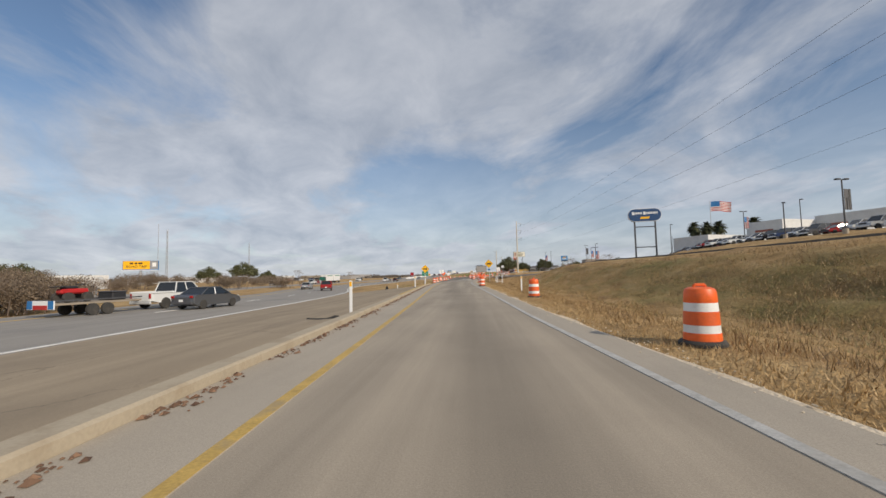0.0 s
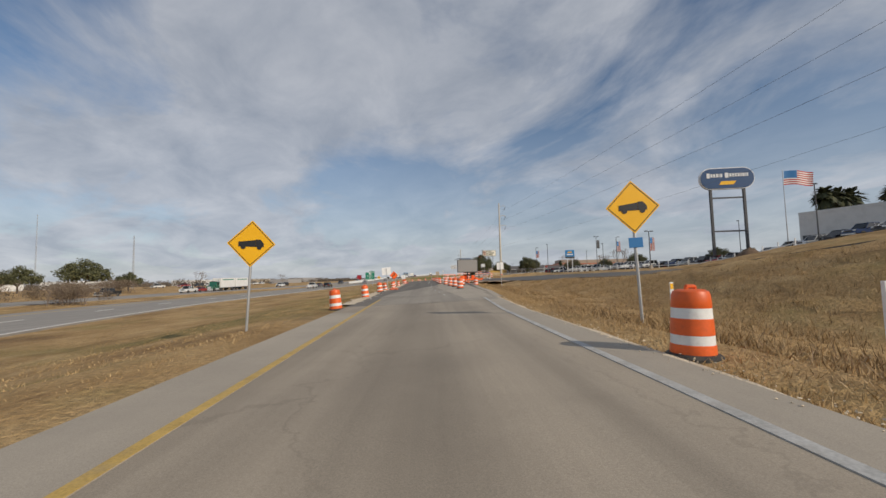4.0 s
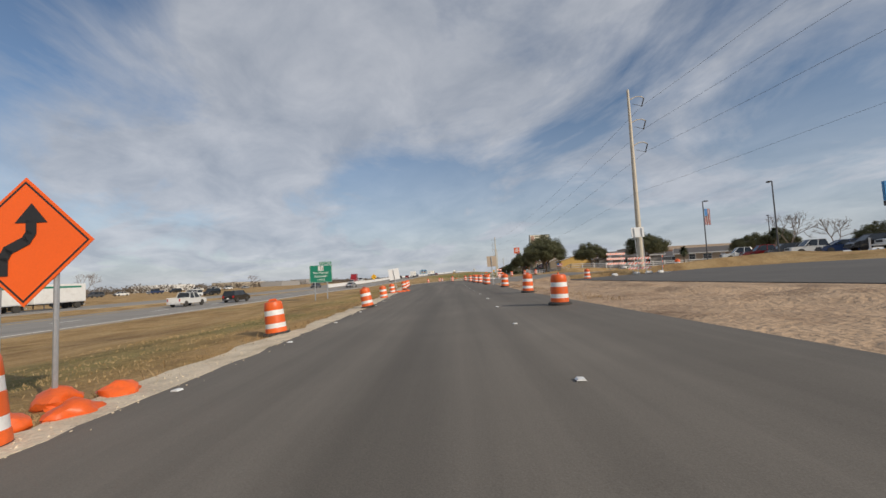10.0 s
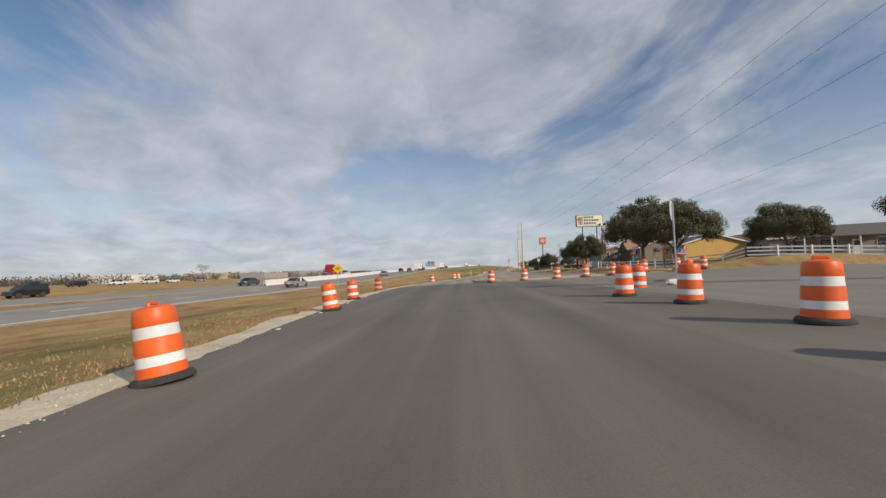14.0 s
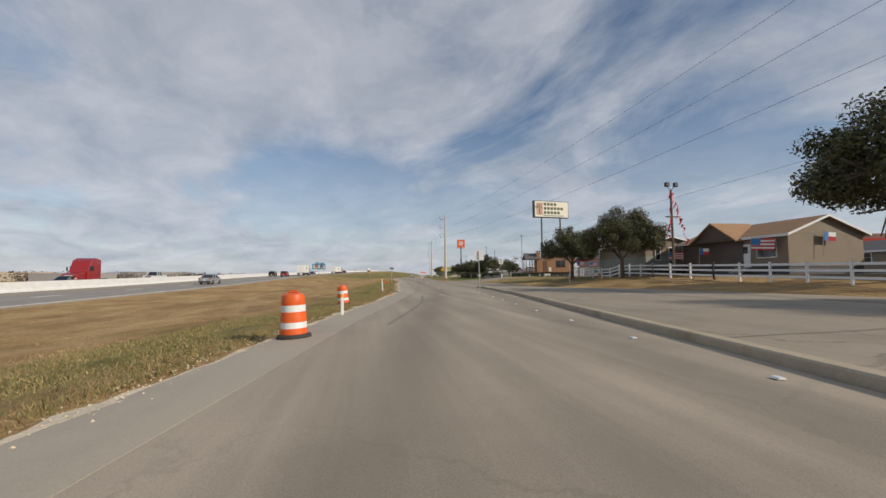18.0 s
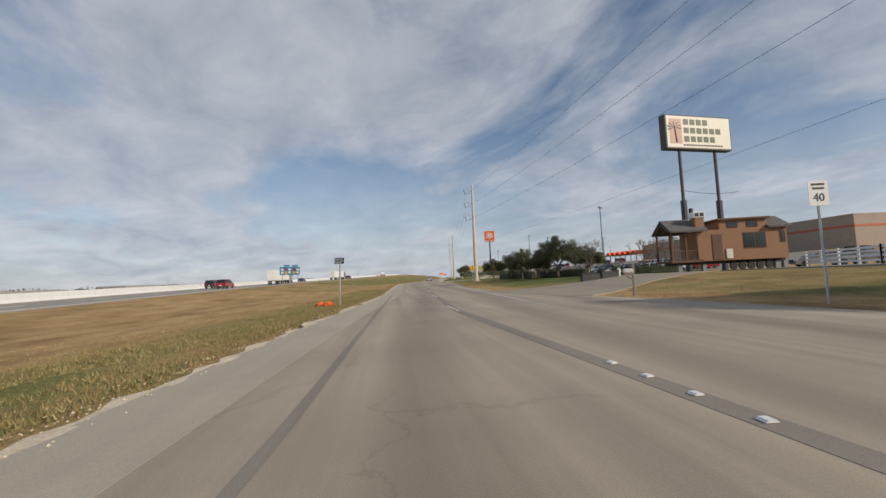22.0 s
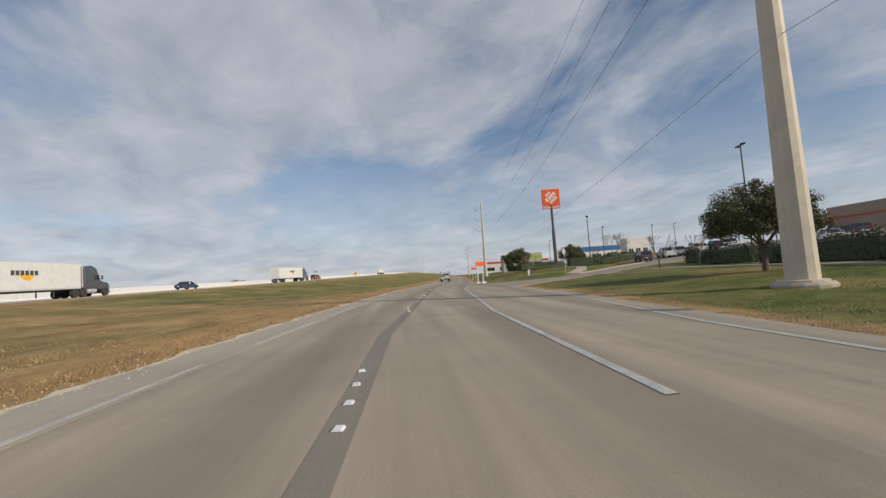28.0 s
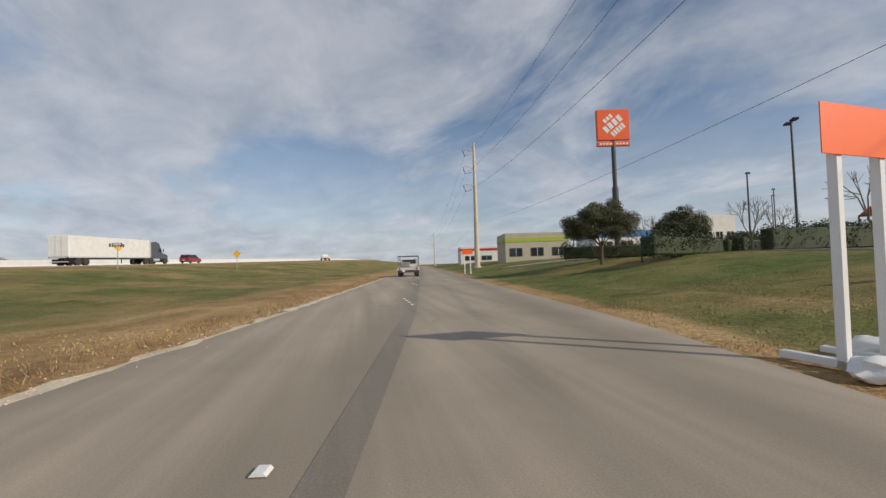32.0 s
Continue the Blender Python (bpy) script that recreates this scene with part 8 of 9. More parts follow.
# tank truck
s = thing("tank_truck", "white tank truck with a rounded polished tank", "tank truck")
bm = lathe(bmesh.new(), [(0.5, -4.6), (1.0, -4.4), (1.15, -4.0), (1.15, 4.0), (1.0, 4.4), (0.5, 4.6)], 20)
t_ = part("tank", bm, M_WHITEW, s, smooth=False)
t_.matrix_basis = pose(0, 4.8, 2.1, 90, 0, 0)
part("cab", pr([(10.0, 0.8), (10.0, 2.7), (11.6, 2.75), (12.0, 1.9), (13.2, 1.6), (13.3, 0.7)], "x", -1.15, 1.15, 0.06), PAINT["white"], s)
part("windscreen", pr([(11.62, 2.6), (11.95, 1.95), (12.0, 1.98), (11.68, 2.62)], "x", -1.0, 1.0), M_GLASS, s)
part("chassis", bx((0, 6.4, 0.85), (0.9, 12.6, 0.25)), M_BLACK, s)
for yy in (1.2, 2.5, 8.6, 9.9, 12.5):
    for x in (-1.0, 1.0):
        wheel_at(s, x, yy, 0.5, 0.4)
for x in (-0.9, 0.9):
    part("tail_lamp", bx((x, 0.1, 1.0), (0.25, 0.06, 0.14)), M_LAMPR, s)
drive(s, 640, 9.0)

# flat utility trailer behind the white pickup, with a quad bike on it
s = thing("utility_trailer", "flat trailer with a red, white and blue tailboard", "trailer")
part("deck", bx((0, 0, 0.75), (2.1, 5.0, 0.12), 0.01), mat("trailer_deck", (0.30, 0.25, 0.19), 0.9, var=0.2), s)
part("tailboard", bx((0, -2.52, 0.72), (2.1, 0.06, 0.5), 0.01), M_WHITEP, s)
part("red_strip", bx((0, -2.56, 0.6), (1.1, 0.02, 0.24)), M_RED, s)
for x in (-0.82, 0.82):
    part("blue_corner", bx((x, -2.56, 0.74), (0.4, 0.02, 0.46)), M_BLUE, s)
part("coupling", tb((0, 2.5, 0.7), (0, 3.9, 0.6), 0.06), M_BLACK, s)
for x in (-1.12, 1.12):
    part("side_rail", bx((x * 0.94, 0, 0.95), (0.06, 5.0, 0.08)), M_DGREY, s)
    for yy in (-0.6, 0.25):
        wheel_at(s, x, yy, 0.36, 0.22)
x_, z_ = -23.9, -0.70
s.matrix_basis = pose(x_, 23.6, z_ + 0.005, 0, 0, -10)
q = thing("quad_bike", "red and black quad bike strapped on the trailer", "quad bike")
part("body", bx((0, 0, 0.65), (0.5, 1.5, 0.3), 0.08), M_RED, q)
part("seat", bx((0, -0.2, 0.88), (0.35, 0.8, 0.16), 0.05), M_BLACK, q)
part("handlebar", tb((-0.4, 0.4, 1.05), (0.4, 0.4, 1.05), 0.03, seg=6), M_BLACK, q)
part("rack", bx((0, -0.75, 0.92), (0.8, 0.4, 0.06), 0.01), M_BLACK, q)
for sx in (-0.45, 0.45):
    for yy in (-0.5, 0.5):
        wheel_at(q, sx, yy, 0.29, 0.24)
q.matrix_basis = pose(x_ - 0.1, 22.6, z_ + 0.82, 0, 0, -10)
q2 = thing("tool_box", "black plastic box lashed on the trailer", "box")
part("case", bx((0, 0, 0.25), (1.3, 0.9, 0.5), 0.06), M_BLACK, q2)
part("lid", bx((0, 0, 0.53), (1.34, 0.94, 0.08), 0.03), M_DGREY, q2)
q2.matrix_basis = pose(x_ + 0.25, 24.9, z_ + 0.82, 0, 0, -10)

# flatbed work truck on the road ahead
s = thing("flatbed_truck", "tan flatbed work truck with a pipe rack driving away", "flatbed truck")
part("cab", pr([(2.3, 0.6), (2.3, 1.95), (3.7, 2.0), (4.2, 1.3), (5.3, 1.15), (5.4, 0.6)], "x", -0.98, 0.98, 0.05), PAINT["white"], s)
part("rear_window", bx((0, 2.27, 1.6), (1.5, 0.03, 0.45), 0.01), M_GLASS, s)
part("bed", bx((0, 0.6, 0.95), (2.3, 3.4, 0.12), 0.01), mat("bed_timber", (0.27, 0.22, 0.16), 0.9, var=0.25, scale=4), s)
part("bed_skirt", bx((0, -1.1, 0.82), (2.3, 0.06, 0.26), 0.01), M_SIGNBACK, s)
for x in (-1.05, 1.05):
    part("bed_rail", bx((x, 0.6, 1.12), (0.06, 3.3, 0.22), 0.01), PAINT["tan"], s)
    part("rack_post", tb((x, -0.9, 1.0), (x, -0.9, 2.15), 0.035, seg=6), M_DGREY, s)
    part("rack_post", tb((x, 2.2, 1.0), (x, 2.2, 2.15), 0.035, seg=6), M_DGREY, s)
    part("rack_rail", tb((x, -1.1, 2.15), (x, 2.3, 2.15), 0.035, seg=6), M_DGREY, s)
    part("tail_lamp", bx((x * 0.85, -1.14, 0.84), (0.2, 0.03, 0.12)), M_LAMPR, s)
    part("mud_flap", bx((x * 0.8, -0.9, 0.4), (0.5, 0.02, 0.5)), M_BLACK, s)
    wheel_at(s, x * 0.82, 0.2, 0.4, 0.42)
    wheel_at(s, x * 0.85, 4.5, 0.4, 0.25)
for y in (-0.9, 0.6, 2.2):
    part("rack_bar", tb((-1.05, y, 2.15), (1.05, y, 2.15), 0.03, seg=6), M_DGREY, s)
part("bumper", bx((0, -1.12, 0.52), (2.0, 0.1, 0.16), 0.01), M_DGREY, s)
part("number_plate", bx((-0.5, -1.18, 0.62), (0.32, 0.012, 0.16)), M_WHITE, s)
part("cargo", bx((-0.4, 1.3, 1.28), (1.0, 1.2, 0.55), 0.05), M_GREY, s, "grey boxes on the bed")
part("chassis", bx((0, 2.0, 0.62), (0.9, 6.2, 0.2)), M_BLACK, s)
s.matrix_basis = pose(16.6, 463.0, 0.005, 0, 0, -9)
# buildings
def siding(name, c):
    return mat(name, c, 0.75, var=0.07, scale=1.2, fine=20, stain=((c[0] * 0.7, c[1] * 0.7, c[2] * 0.68), 0.4, 0.9))


M_ROOF = mat("shingle_brown", (0.20, 0.125, 0.075), 0.9, var=0.2, scale=2, fine=18, bump=0.5)
M_ROOFO = mat("shingle_orange_brown", (0.36, 0.21, 0.11), 0.9, var=0.2, scale=2, fine=18, bump=0.5)
M_ROOFG = mat("shingle_grey", (0.13, 0.12, 0.115), 0.9, var=0.2, scale=2, fine=18, bump=0.5)
M_PANE = mat("window_pane", (0.03, 0.035, 0.04), 0.08, var=0.1, spec=0.7)


def window(parent, x, y, z, w, h, face="front"):
    """A framed window on a front (-y) or side (-x) wall."""
    r = pose(x, y, z, 0, 0, 0 if face == "front" else -90)
    f = part("window", box(bmesh.new(), (0, -0.02, 0), (w + 0.16, 0.06, h + 0.16), 0.01), M_WHITEP, parent)
    f.matrix_basis = r
    for k in (-1, 1):
        part("pane", bx((0, -0.055, k * h / 4), (w, 0.012, h / 2 - 0.03)), M_PANE, f)
    return f


def home(label, L, D, H, rise, wall, roof, wins=(), door=None, porch=0, skirt=0.5, gable="x"):
    """A gabled home with its long front along x and its ridge along x (gable ends at +-x)."""
    s = thing("manufactured_home", label, "house", "homes in the yard")
    part("skirt", bx((0, 0, skirt / 2 - 0.3), (L - 0.1, D - 0.1, skirt + 0.6)), M_DGREY, s)
    part("wall", bx((0, 0, skirt + H / 2), (L, D, H), 0.02), wall, s)
    e = 0.35
    for sg in (-1, 1):
        part("gable", pr([(-D / 2, skirt + H), (D / 2, skirt + H), (0, skirt + H + rise)], "x", sg * (L / 2 - 0.05) - 0.05, sg * (L / 2 - 0.05) + 0.05), wall, s)
        slope = math.hypot(D / 2 + e, rise * (D / 2 + e) / (D / 2))
        z1 = skirt + H + rise
        z0 = z1 - rise * (D / 2 + e) / (D / 2)
        rf = part("roof", pr([(0, z1 + 0.02), (sg * (D / 2 + e), z0 + 0.02), (sg * (D / 2 + e), z0 + 0.14), (0, z1 + 0.14)], "x", -L / 2 - e, L / 2 + e), roof, s)
        part("fascia", pr([(sg * (D / 2 + e), z0 - 0.06), (sg * (D / 2 + e + 0.03), z0 - 0.06), (sg * (D / 2 + e + 0.03), z0 + 0.15), (sg * (D / 2 + e), z0 + 0.15)], "x", -L / 2 - e, L / 2 + e), M_WHITEP, rf)
        for sg2 in (-1, 1):
            xx = sg2 * (L / 2 + e + 0.02)
            part("rake_trim", pr([(0, z1 - 0.02), (sg * (D / 2 + e), z0 - 0.04), (sg * (D / 2 + e), z0 + 0.15), (0, z1 + 0.15)], "x", xx - 0.02, xx + 0.02), M_WHITEP, rf)
    for x, z, w, h in wins:
        window(s, x, -D / 2, skirt + z, w, h)
    for xx in (-L / 2,):
        window(s, xx, 0.0, skirt + 1.5, 0.9, 1.1, "side")
    if door is not None:
        d = part("door", bx((door, -D / 2 - 0.03, skirt + 1.0), (0.95, 0.06, 2.02), 0.01), M_WHITEP, s)
        part("door_light", bx((door, -D / 2 - 0.065, skirt + 1.5), (0.5, 0.012, 0.6)), M_PANE, d)
        for k in range(3):
            part("step", bx((door, -D / 2 - 0.5 - 0.3 * k, skirt - 0.10 - 0.18 * k), (1.2, 0.32, 0.18)), M_GREY, s)
    if porch:
        part("porch_roof", pr([(-D / 2 - porch, skirt + H - 0.25), (-D / 2, skirt + H), (-D / 2, skirt + H + 0.12), (-D / 2 - porch, skirt + H - 0.13)], "x", -L * 0.3, L * 0.25), roof, s)
        part("porch_floor", bx((-L * 0.025, -D / 2 - porch / 2, skirt - 0.08), (L * 0.55, porch, 0.12)), M_GREY, s)
        for k in range(4):
            part("porch_post", bx((-L * 0.29 + k * L * 0.53 / 3, -D / 2 - porch + 0.12, skirt + (H - 0.2) / 2), (0.14, 0.14, H - 0.25), 0.01), M_WHITEP, s)
    return s


GREYW = siding("metal_grey_wall", (0.33, 0.32, 0.31))
WHW = siding("stucco_white", (0.70, 0.69, 0.66))
TANW = siding("block_tan", (0.36, 0.29, 0.23))
TAUPE, YELL, BEIGE, GREYH, BROWN = siding("siding_taupe", (0.25, 0.20, 0.145)), siding("siding_yellow", (0.62, 0.40, 0.12)), siding("siding_beige", (0.40, 0.33, 0.25)), siding("siding_grey", (0.30, 0.29, 0.27)), siding("siding_brown", (0.13, 0.10, 0.085))
SAGE = siding("siding_sage", (0.26, 0.28, 0.24))


def settle(s, x, y, rz, dz=0.0):
    s.matrix_basis = pose(x, y, gz(x, y) + dz, 0, 0, rz)
    return s


W4 = ((-4.5, 1.5, 1.2, 1.2), (-1.5, 1.5, 1.6, 1.2), (3.8, 1.5, 1.4, 1.2))
settle(home("yellow wooden home with a white-trimmed gable", 8.5, 8.0, 2.4, 1.2, YELL, M_ROOFG, ((-2.0, 1.5, 0.9, 0.9), (2.2, 1.6, 0.9, 0.5)), 0.2), 28.2, 250.2, -96)
settle(home("grey-beige home with a covered front porch", 15, 7.5, 2.6, 1.4, GREYH, M_ROOFG, W4, 1.2, 1.8), 41, 243, -22)
h18 = settle(home("taupe home with orange-brown shingle roof and front gable", 11.5, 7.0, 2.6, 1.4, TAUPE, M_ROOFO, ((-3.6, 1.5, 1.0, 1.3), (-0.4, 1.5, 1.5, 1.3), (3.9, 1.5, 1.7, 1.4)), 1.9, skirt=0.7), 28.6, 269.2, -93)
# road-facing front in a darker brown than the end wall: shade put into colour
part("front_gable", pr([(-3.4, 3.1), (1.6, 3.1), (-0.9, 4.75)], "y", -4.2, -0.4), BROWN, h18, "brown front gable, darkened in colour for its shaded side")
for sg in (-1, 1):
    part("gable_roof", pr([(-0.9, 4.8), (-0.9 + sg * 2.8, 2.98), (-0.9 + sg * 2.8, 3.12), (-0.9, 4.94)], "y", -4.5, -0.3), M_ROOFO, h18)
part("front_wall", bx((-2.0, -3.56, 2.0), (7.4, 0.1, 2.55), 0.01), BROWN, h18, "brown front wall panel, darkened in colour for its shaded side")


def wall_flag(x, y, z, w, h, rz, kind):
    """Cloth flag hung flat with plain stripes."""
    f = thing("flag", "red and white striped flag with a blue corner" if kind == 1 else "flag of one blue and two red and white fields", "flag", "flags in the homes yard")
    n = 7
    for k in range(n if kind == 1 else 2):
        hh = h / (n if kind == 1 else 2)
        zz = h / 2 - hh * (k + 0.5)
        part("stripe", bx((0 if kind == 1 else w * 0.16, 0.01 * math.sin(k * 1.7), zz), (w if kind == 1 else w * 0.66, 0.015, hh)), (M_RED if k % 2 == 0 else M_WHITEW) if kind == 1 else (M_WHITEW if k == 0 else M_RED), f)
    part("canton", bx((-w * 0.3, -0.02, h * 0.22 if kind == 1 else 0), (w * 0.4 if kind == 1 else w * 0.34, 0.02, h * 0.54 if kind == 1 else h)), M_BLUE, f)
    part("staff", tb((-w / 2 - 0.03, 0, -h / 2 - 1.2), (-w / 2 - 0.03, 0, h / 2 + 0.1), 0.025, seg=6), M_GALV, f)
    f.matrix_basis = pose(x, y, z, 0, 4, rz)
    return f


for x, y, z, w, h, rz, kd in ((24.2, 265.2, 3.6, 1.9, 1.0, -85, 1), (23.6, 270.5, 3.3, 0.9, 0.6, -80, 2), (28.2, 263.1, 4.1, 1.1, 0.7, -5, 2), (24.0, 274.6, 3.1, 1.4, 0.8, -60, 1), (27.6, 300.5, 3.0, 1.2, 0.7, -50, 1), (33.4, 306.2, 3.0, 1.2, 0.7, -40, 1), (21.6, 289, 3.4, 1.1, 0.7, -40, 2), (23.4, 246.3, 2.9, 1.4, 0.9, -10, 1)):
    wall_flag(x, y, z, w, h, rz, kd)
settle(home("brown home with tan shingle roof behind the fence", 13, 6.8, 2.5, 1.5, BEIGE, M_ROOFO, W4, -3.0), 38.0, 255.5, -92)
sg20 = settle(home("sage and taupe home standing end-on behind the oak", 10, 6.0, 2.9, 0.7, TAUPE, M_ROOFG, (), None, skirt=0.6), 25.4, 281.6, -94)
part("lower_siding", bx((0, -3.03, 1.35), (10.04, 0.06, 1.5)), SAGE, sg20, "grey-green lower siding")
part("lower_siding", bx((5.03, 0, 1.35), (0.06, 6.0, 1.5)), SAGE, sg20, "grey-green lower siding")
for k in range(3):
    window(sg20, 5.08, -1.6 + 1.6 * k, 2.6, 0.5, 1.3, "side").matrix_basis = pose(5.08, -1.6 + 1.6 * k, 2.4, 0, 0, 90)
settle(home("dark brown home with a deep porch under a gable", 6.5, 6, 2.5, 1.7, BROWN, M_ROOFO, ((-2.0, 1.5, 1.2, 1.2),), 1.0, 1.6), 36.0, 274.0, -93)
settle(home("beige home with a low grey roof at the yard's edge", 16, 6.5, 2.4, 1.2, BEIGE, M_ROOFG, W4, 1.5), 56, 232, -30)
settle(home("grey home with white trim in the back row", 16, 6.5, 2.4, 1.3, GREYH, M_ROOFG, W4, 1.5), 62, 250, -40)
settle(home("taupe home in the back row of the yard", 16, 6.5, 2.4, 1.3, TAUPE, M_ROOFG, W4, 1.5), 58, 274, -80)
for x, y in ((44, 306), (50, 302)):
    tent = thing("sales_tent", "small red pop-up tent on the homes yard", "tent", "red tents on the yard")
    part("canopy", pr([(-1.6, 2.2), (1.6, 2.2), (0, 3.1)], "y", -1.6, 1.6), M_RED, tent)
    for a in (-1.5, 1.5):
        for b in (-1.5, 1.5):
            part("leg", tb((a, b, -0.3), (a, b, 2.2), 0.03, seg=6), M_GALV, tent)
    settle(tent, x, y, 20)

# brown park cabin on wheels under the yard sign
s = thing("park_cabin", "brown wooden park cabin on a wheeled frame with a porch", "cabin")
wd = siding("cabin_brown", (0.31, 0.165, 0.09))
wd2 = siding("cabin_trim", (0.15, 0.08, 0.05))
L = 11.0
part("wall", bx((1.2, 0, 2.1), (8.6, 3.4, 2.6), 0.02), wd, s)
part("loft_wall", bx((1.4, 0, 3.75), (4.6, 3.4, 0.8), 0.02), wd, s)
part("loft_roof", bx((1.4, 0, 4.22), (5.1, 3.9, 0.16), 0.02), wd2, s)
for sg in (-1, 1):
    part("rear_roof", pr([(0, 4.3), (sg * 2.0, 3.35), (sg * 2.0, 3.5), (0, 4.45)], "x", 3.6, 5.8), M_ROOFG, s)
    part("porch_roof", pr([(0, 4.4), (sg * 2.1, 3.3), (sg * 2.1, 3.45), (0, 4.55)], "x", -5.9, -2.2), M_ROOFG, s)
part("chimney_box", bx((-2.7, -1.2, 3.4), (0.9, 0.9, 2.2), 0.02), wd, s)
cap = part("vent_cap", bx((-2.7, -1.2, 4.75), (1.1, 1.0, 0.5), 0.02), M_WHITEP, s, "white vent cap with two openings")
for x in (-2.95, -2.45):
    part("vent_opening", bx((x, -1.71, 4.75), (0.36, 0.03, 0.3)), M_BLACK, cap)
part("porch_floor", bx((-4.2, 0, 0.85), (3.2, 3.4, 0.2), 0.01), wd2, s)
for x in (-5.6, -4.2, -2.9):
    for y in (-1.6, 1.6):
        part("porch_post", bx((x, y, 2.1), (0.16, 0.16, 2.4), 0.01), wd2, s)
for x in (-5.0, -3.5):
    part("rail", bx((x, -1.6, 1.75), (1.3, 0.06, 0.08)), wd2, s)
    for k in range(6):
        part("baluster", bx((x - 0.55 + k * 0.22, -1.6, 1.3), (0.04, 0.04, 0.85)), wd2, s)
part("truss", tb((-5.8, -1.5, 3.4), (-5.8, 0, 4.2), 0.07, seg=6), wd2, s)
part("truss", tb((-5.8, 1.5, 3.4), (-5.8, 0, 4.2), 0.07, seg=6), wd2, s)
part("door", bx((-1.2, -1.72, 1.95), (0.95, 0.06, 2.1), 0.01), wd2, s)
for x, z, w, h in ((1.9, 2.4, 0.95, 1.2), (2.95, 2.4, 0.95, 1.2), (0.4, 3.75, 0.9, 0.4), (2.3, 3.75, 0.9, 0.4), (5.1, 2.6, 0.35, 0.8)):
    f = part("window", bx((x, -1.72, z), (w + 0.12, 0.06, h + 0.12), 0.01), wd2, s)
    part("pane", bx((x, -1.757, z), (w, 0.012, h)), M_PANE, f)
part("meter_box", bx((-0.1, -1.75, 1.35), (0.6, 0.08, 0.8), 0.01), M_CREAM, s)
part("chassis", bx((0.2, 0, 0.68), (10.8, 2.2, 0.25)), M_BLACK, s)
for k in range(5):
    wheel_at(s, 0, 0, 0.36, 0.22).matrix_basis = pose(0.4 + k * 0.85, -1.35, 0.36, 90, 0, 0)
for x in (-4.8, -2.4, 4.6, 5.4):
    part("pier", bx((x, -1.2, 0.3), (0.4, 0.4, 0.6), 0.01), M_GREY, s)
s.matrix_basis = pose(31.57, 321.26, gz(31.57, 321.26) + 0.06, 0, 0, -14) @ Matrix.Diagonal((0.92, 1.06, 1.14, 1))


# white three-rail fence of the yard
def fence(name, pts, label, rails=(0.35, 0.75, 1.12)):
    s = thing(name, label, "fence", "white rail fences")
    for (x0, y0), (x1, y1) in zip(pts, pts[1:]):
        L = math.hypot(x1 - x0, y1 - y0)
        n = max(1, round(L / 2.45))
        for k in range(n):
            xa, ya_ = x0 + (x1 - x0) * k / n, y0 + (y1 - y0) * k / n
            xb, yb_ = x0 + (x1 - x0) * (k + 1) / n, y0 + (y1 - y0) * (k + 1) / n
            za, zb = gz(xa, ya_), gz(xb, yb_)
            part("post", bx((xa, ya_, za + 0.6), (0.13, 0.13, 1.4), 0.015), M_WHITEP, s)
            for r in rails:
                a, b = Vector((xa, ya_, za + r)), Vector((xb, yb_, zb + r))
                q = (b - a).to_track_quat("X", "Z").to_matrix().to_4x4()
                part("rail", bx((a + b) / 2, ((b - a).length, 0.04, 0.14), 0.0, q), M_WHITEP, s)
        part("post", bx((x1, y1, gz(x1, y1) + 0.6), (0.13, 0.13, 1.4), 0.015), M_WHITEP, s)
    return s


fence("rail_fence", [(62, 218), (44, 221.5), (31, 225.5), (22, 231), (17.8, 240), (17.2, 252), (18.2, 264), (19.2, 272), (20.6, 283)], "white three-rail fence along the homes yard")
fence("rail_fence", [(21.2, 286), (25.2, 297), (29.5, 306.5), (34, 315)], "white three-rail fence with close rails near the cabin", (0.3, 0.6, 0.9, 1.15))
fence("rail_fence", [(31, 196), (39, 192), (52, 190)], "low white rail fence in front of the car lot", (0.45, 0.8))

fence("rail_fence", [(48.5, 112), (46.6, 130), (43.5, 145), (39.5, 160), (36, 176)], "low white pipe rail in front of the parked cars", (0.55,))

# light mast with torn pennants in the yard
s = thing("flood_mast", "wooden mast with two floodlights and torn red pennants", "light mast")
part("mast", tb((0, 0, -0.3), (0, 0, 8.2), 0.12, 0.09, 8), M_BARK, s)
part("crossarm", bx((0, 0, 5.6), (1.3, 0.1, 0.1)), M_BARK, s)
for x in (-0.4, 0.4):
    part("bracket", tb((0, 0, 8.1), (x, 0, 8.5), 0.03, seg=6), M_DGREY, s)
    part("floodlight", bx((x * 1.15, -0.1, 8.65), (0.42, 0.3, 0.42), 0.05), M_BLACK, s)
rg = np.random.default_rng(8)
for (ax, az), (bx_, bz), n in (((0, 7.9), (-0.5, 3.6), 16), ((0, 7.9), (1.6, 3.0), 18), ((0.0, 7.9), (0.9, 5.0), 12)):
    v, f = [], []
    for k in range(n):
        t = k / n
        x, z = ax + (bx_ - ax) * t + rg.normal(0, 0.08), az + (bz - az) * t
        i = len(v)
        v += [(x, 0, z), (x + 0.22, rg.normal(0, 0.1), z - 0.05), (x + 0.05 + rg.normal(0, 0.1), rg.normal(0, 0.1), z - 0.38)]
        f.append((i, i + 1, i + 2))
    solid("pennants", v, f, M_RED, s, "torn faded red pennants")
s.matrix_basis = pose(20.4, 270.7, gz(20.4, 270.7), 0, 0, 0)


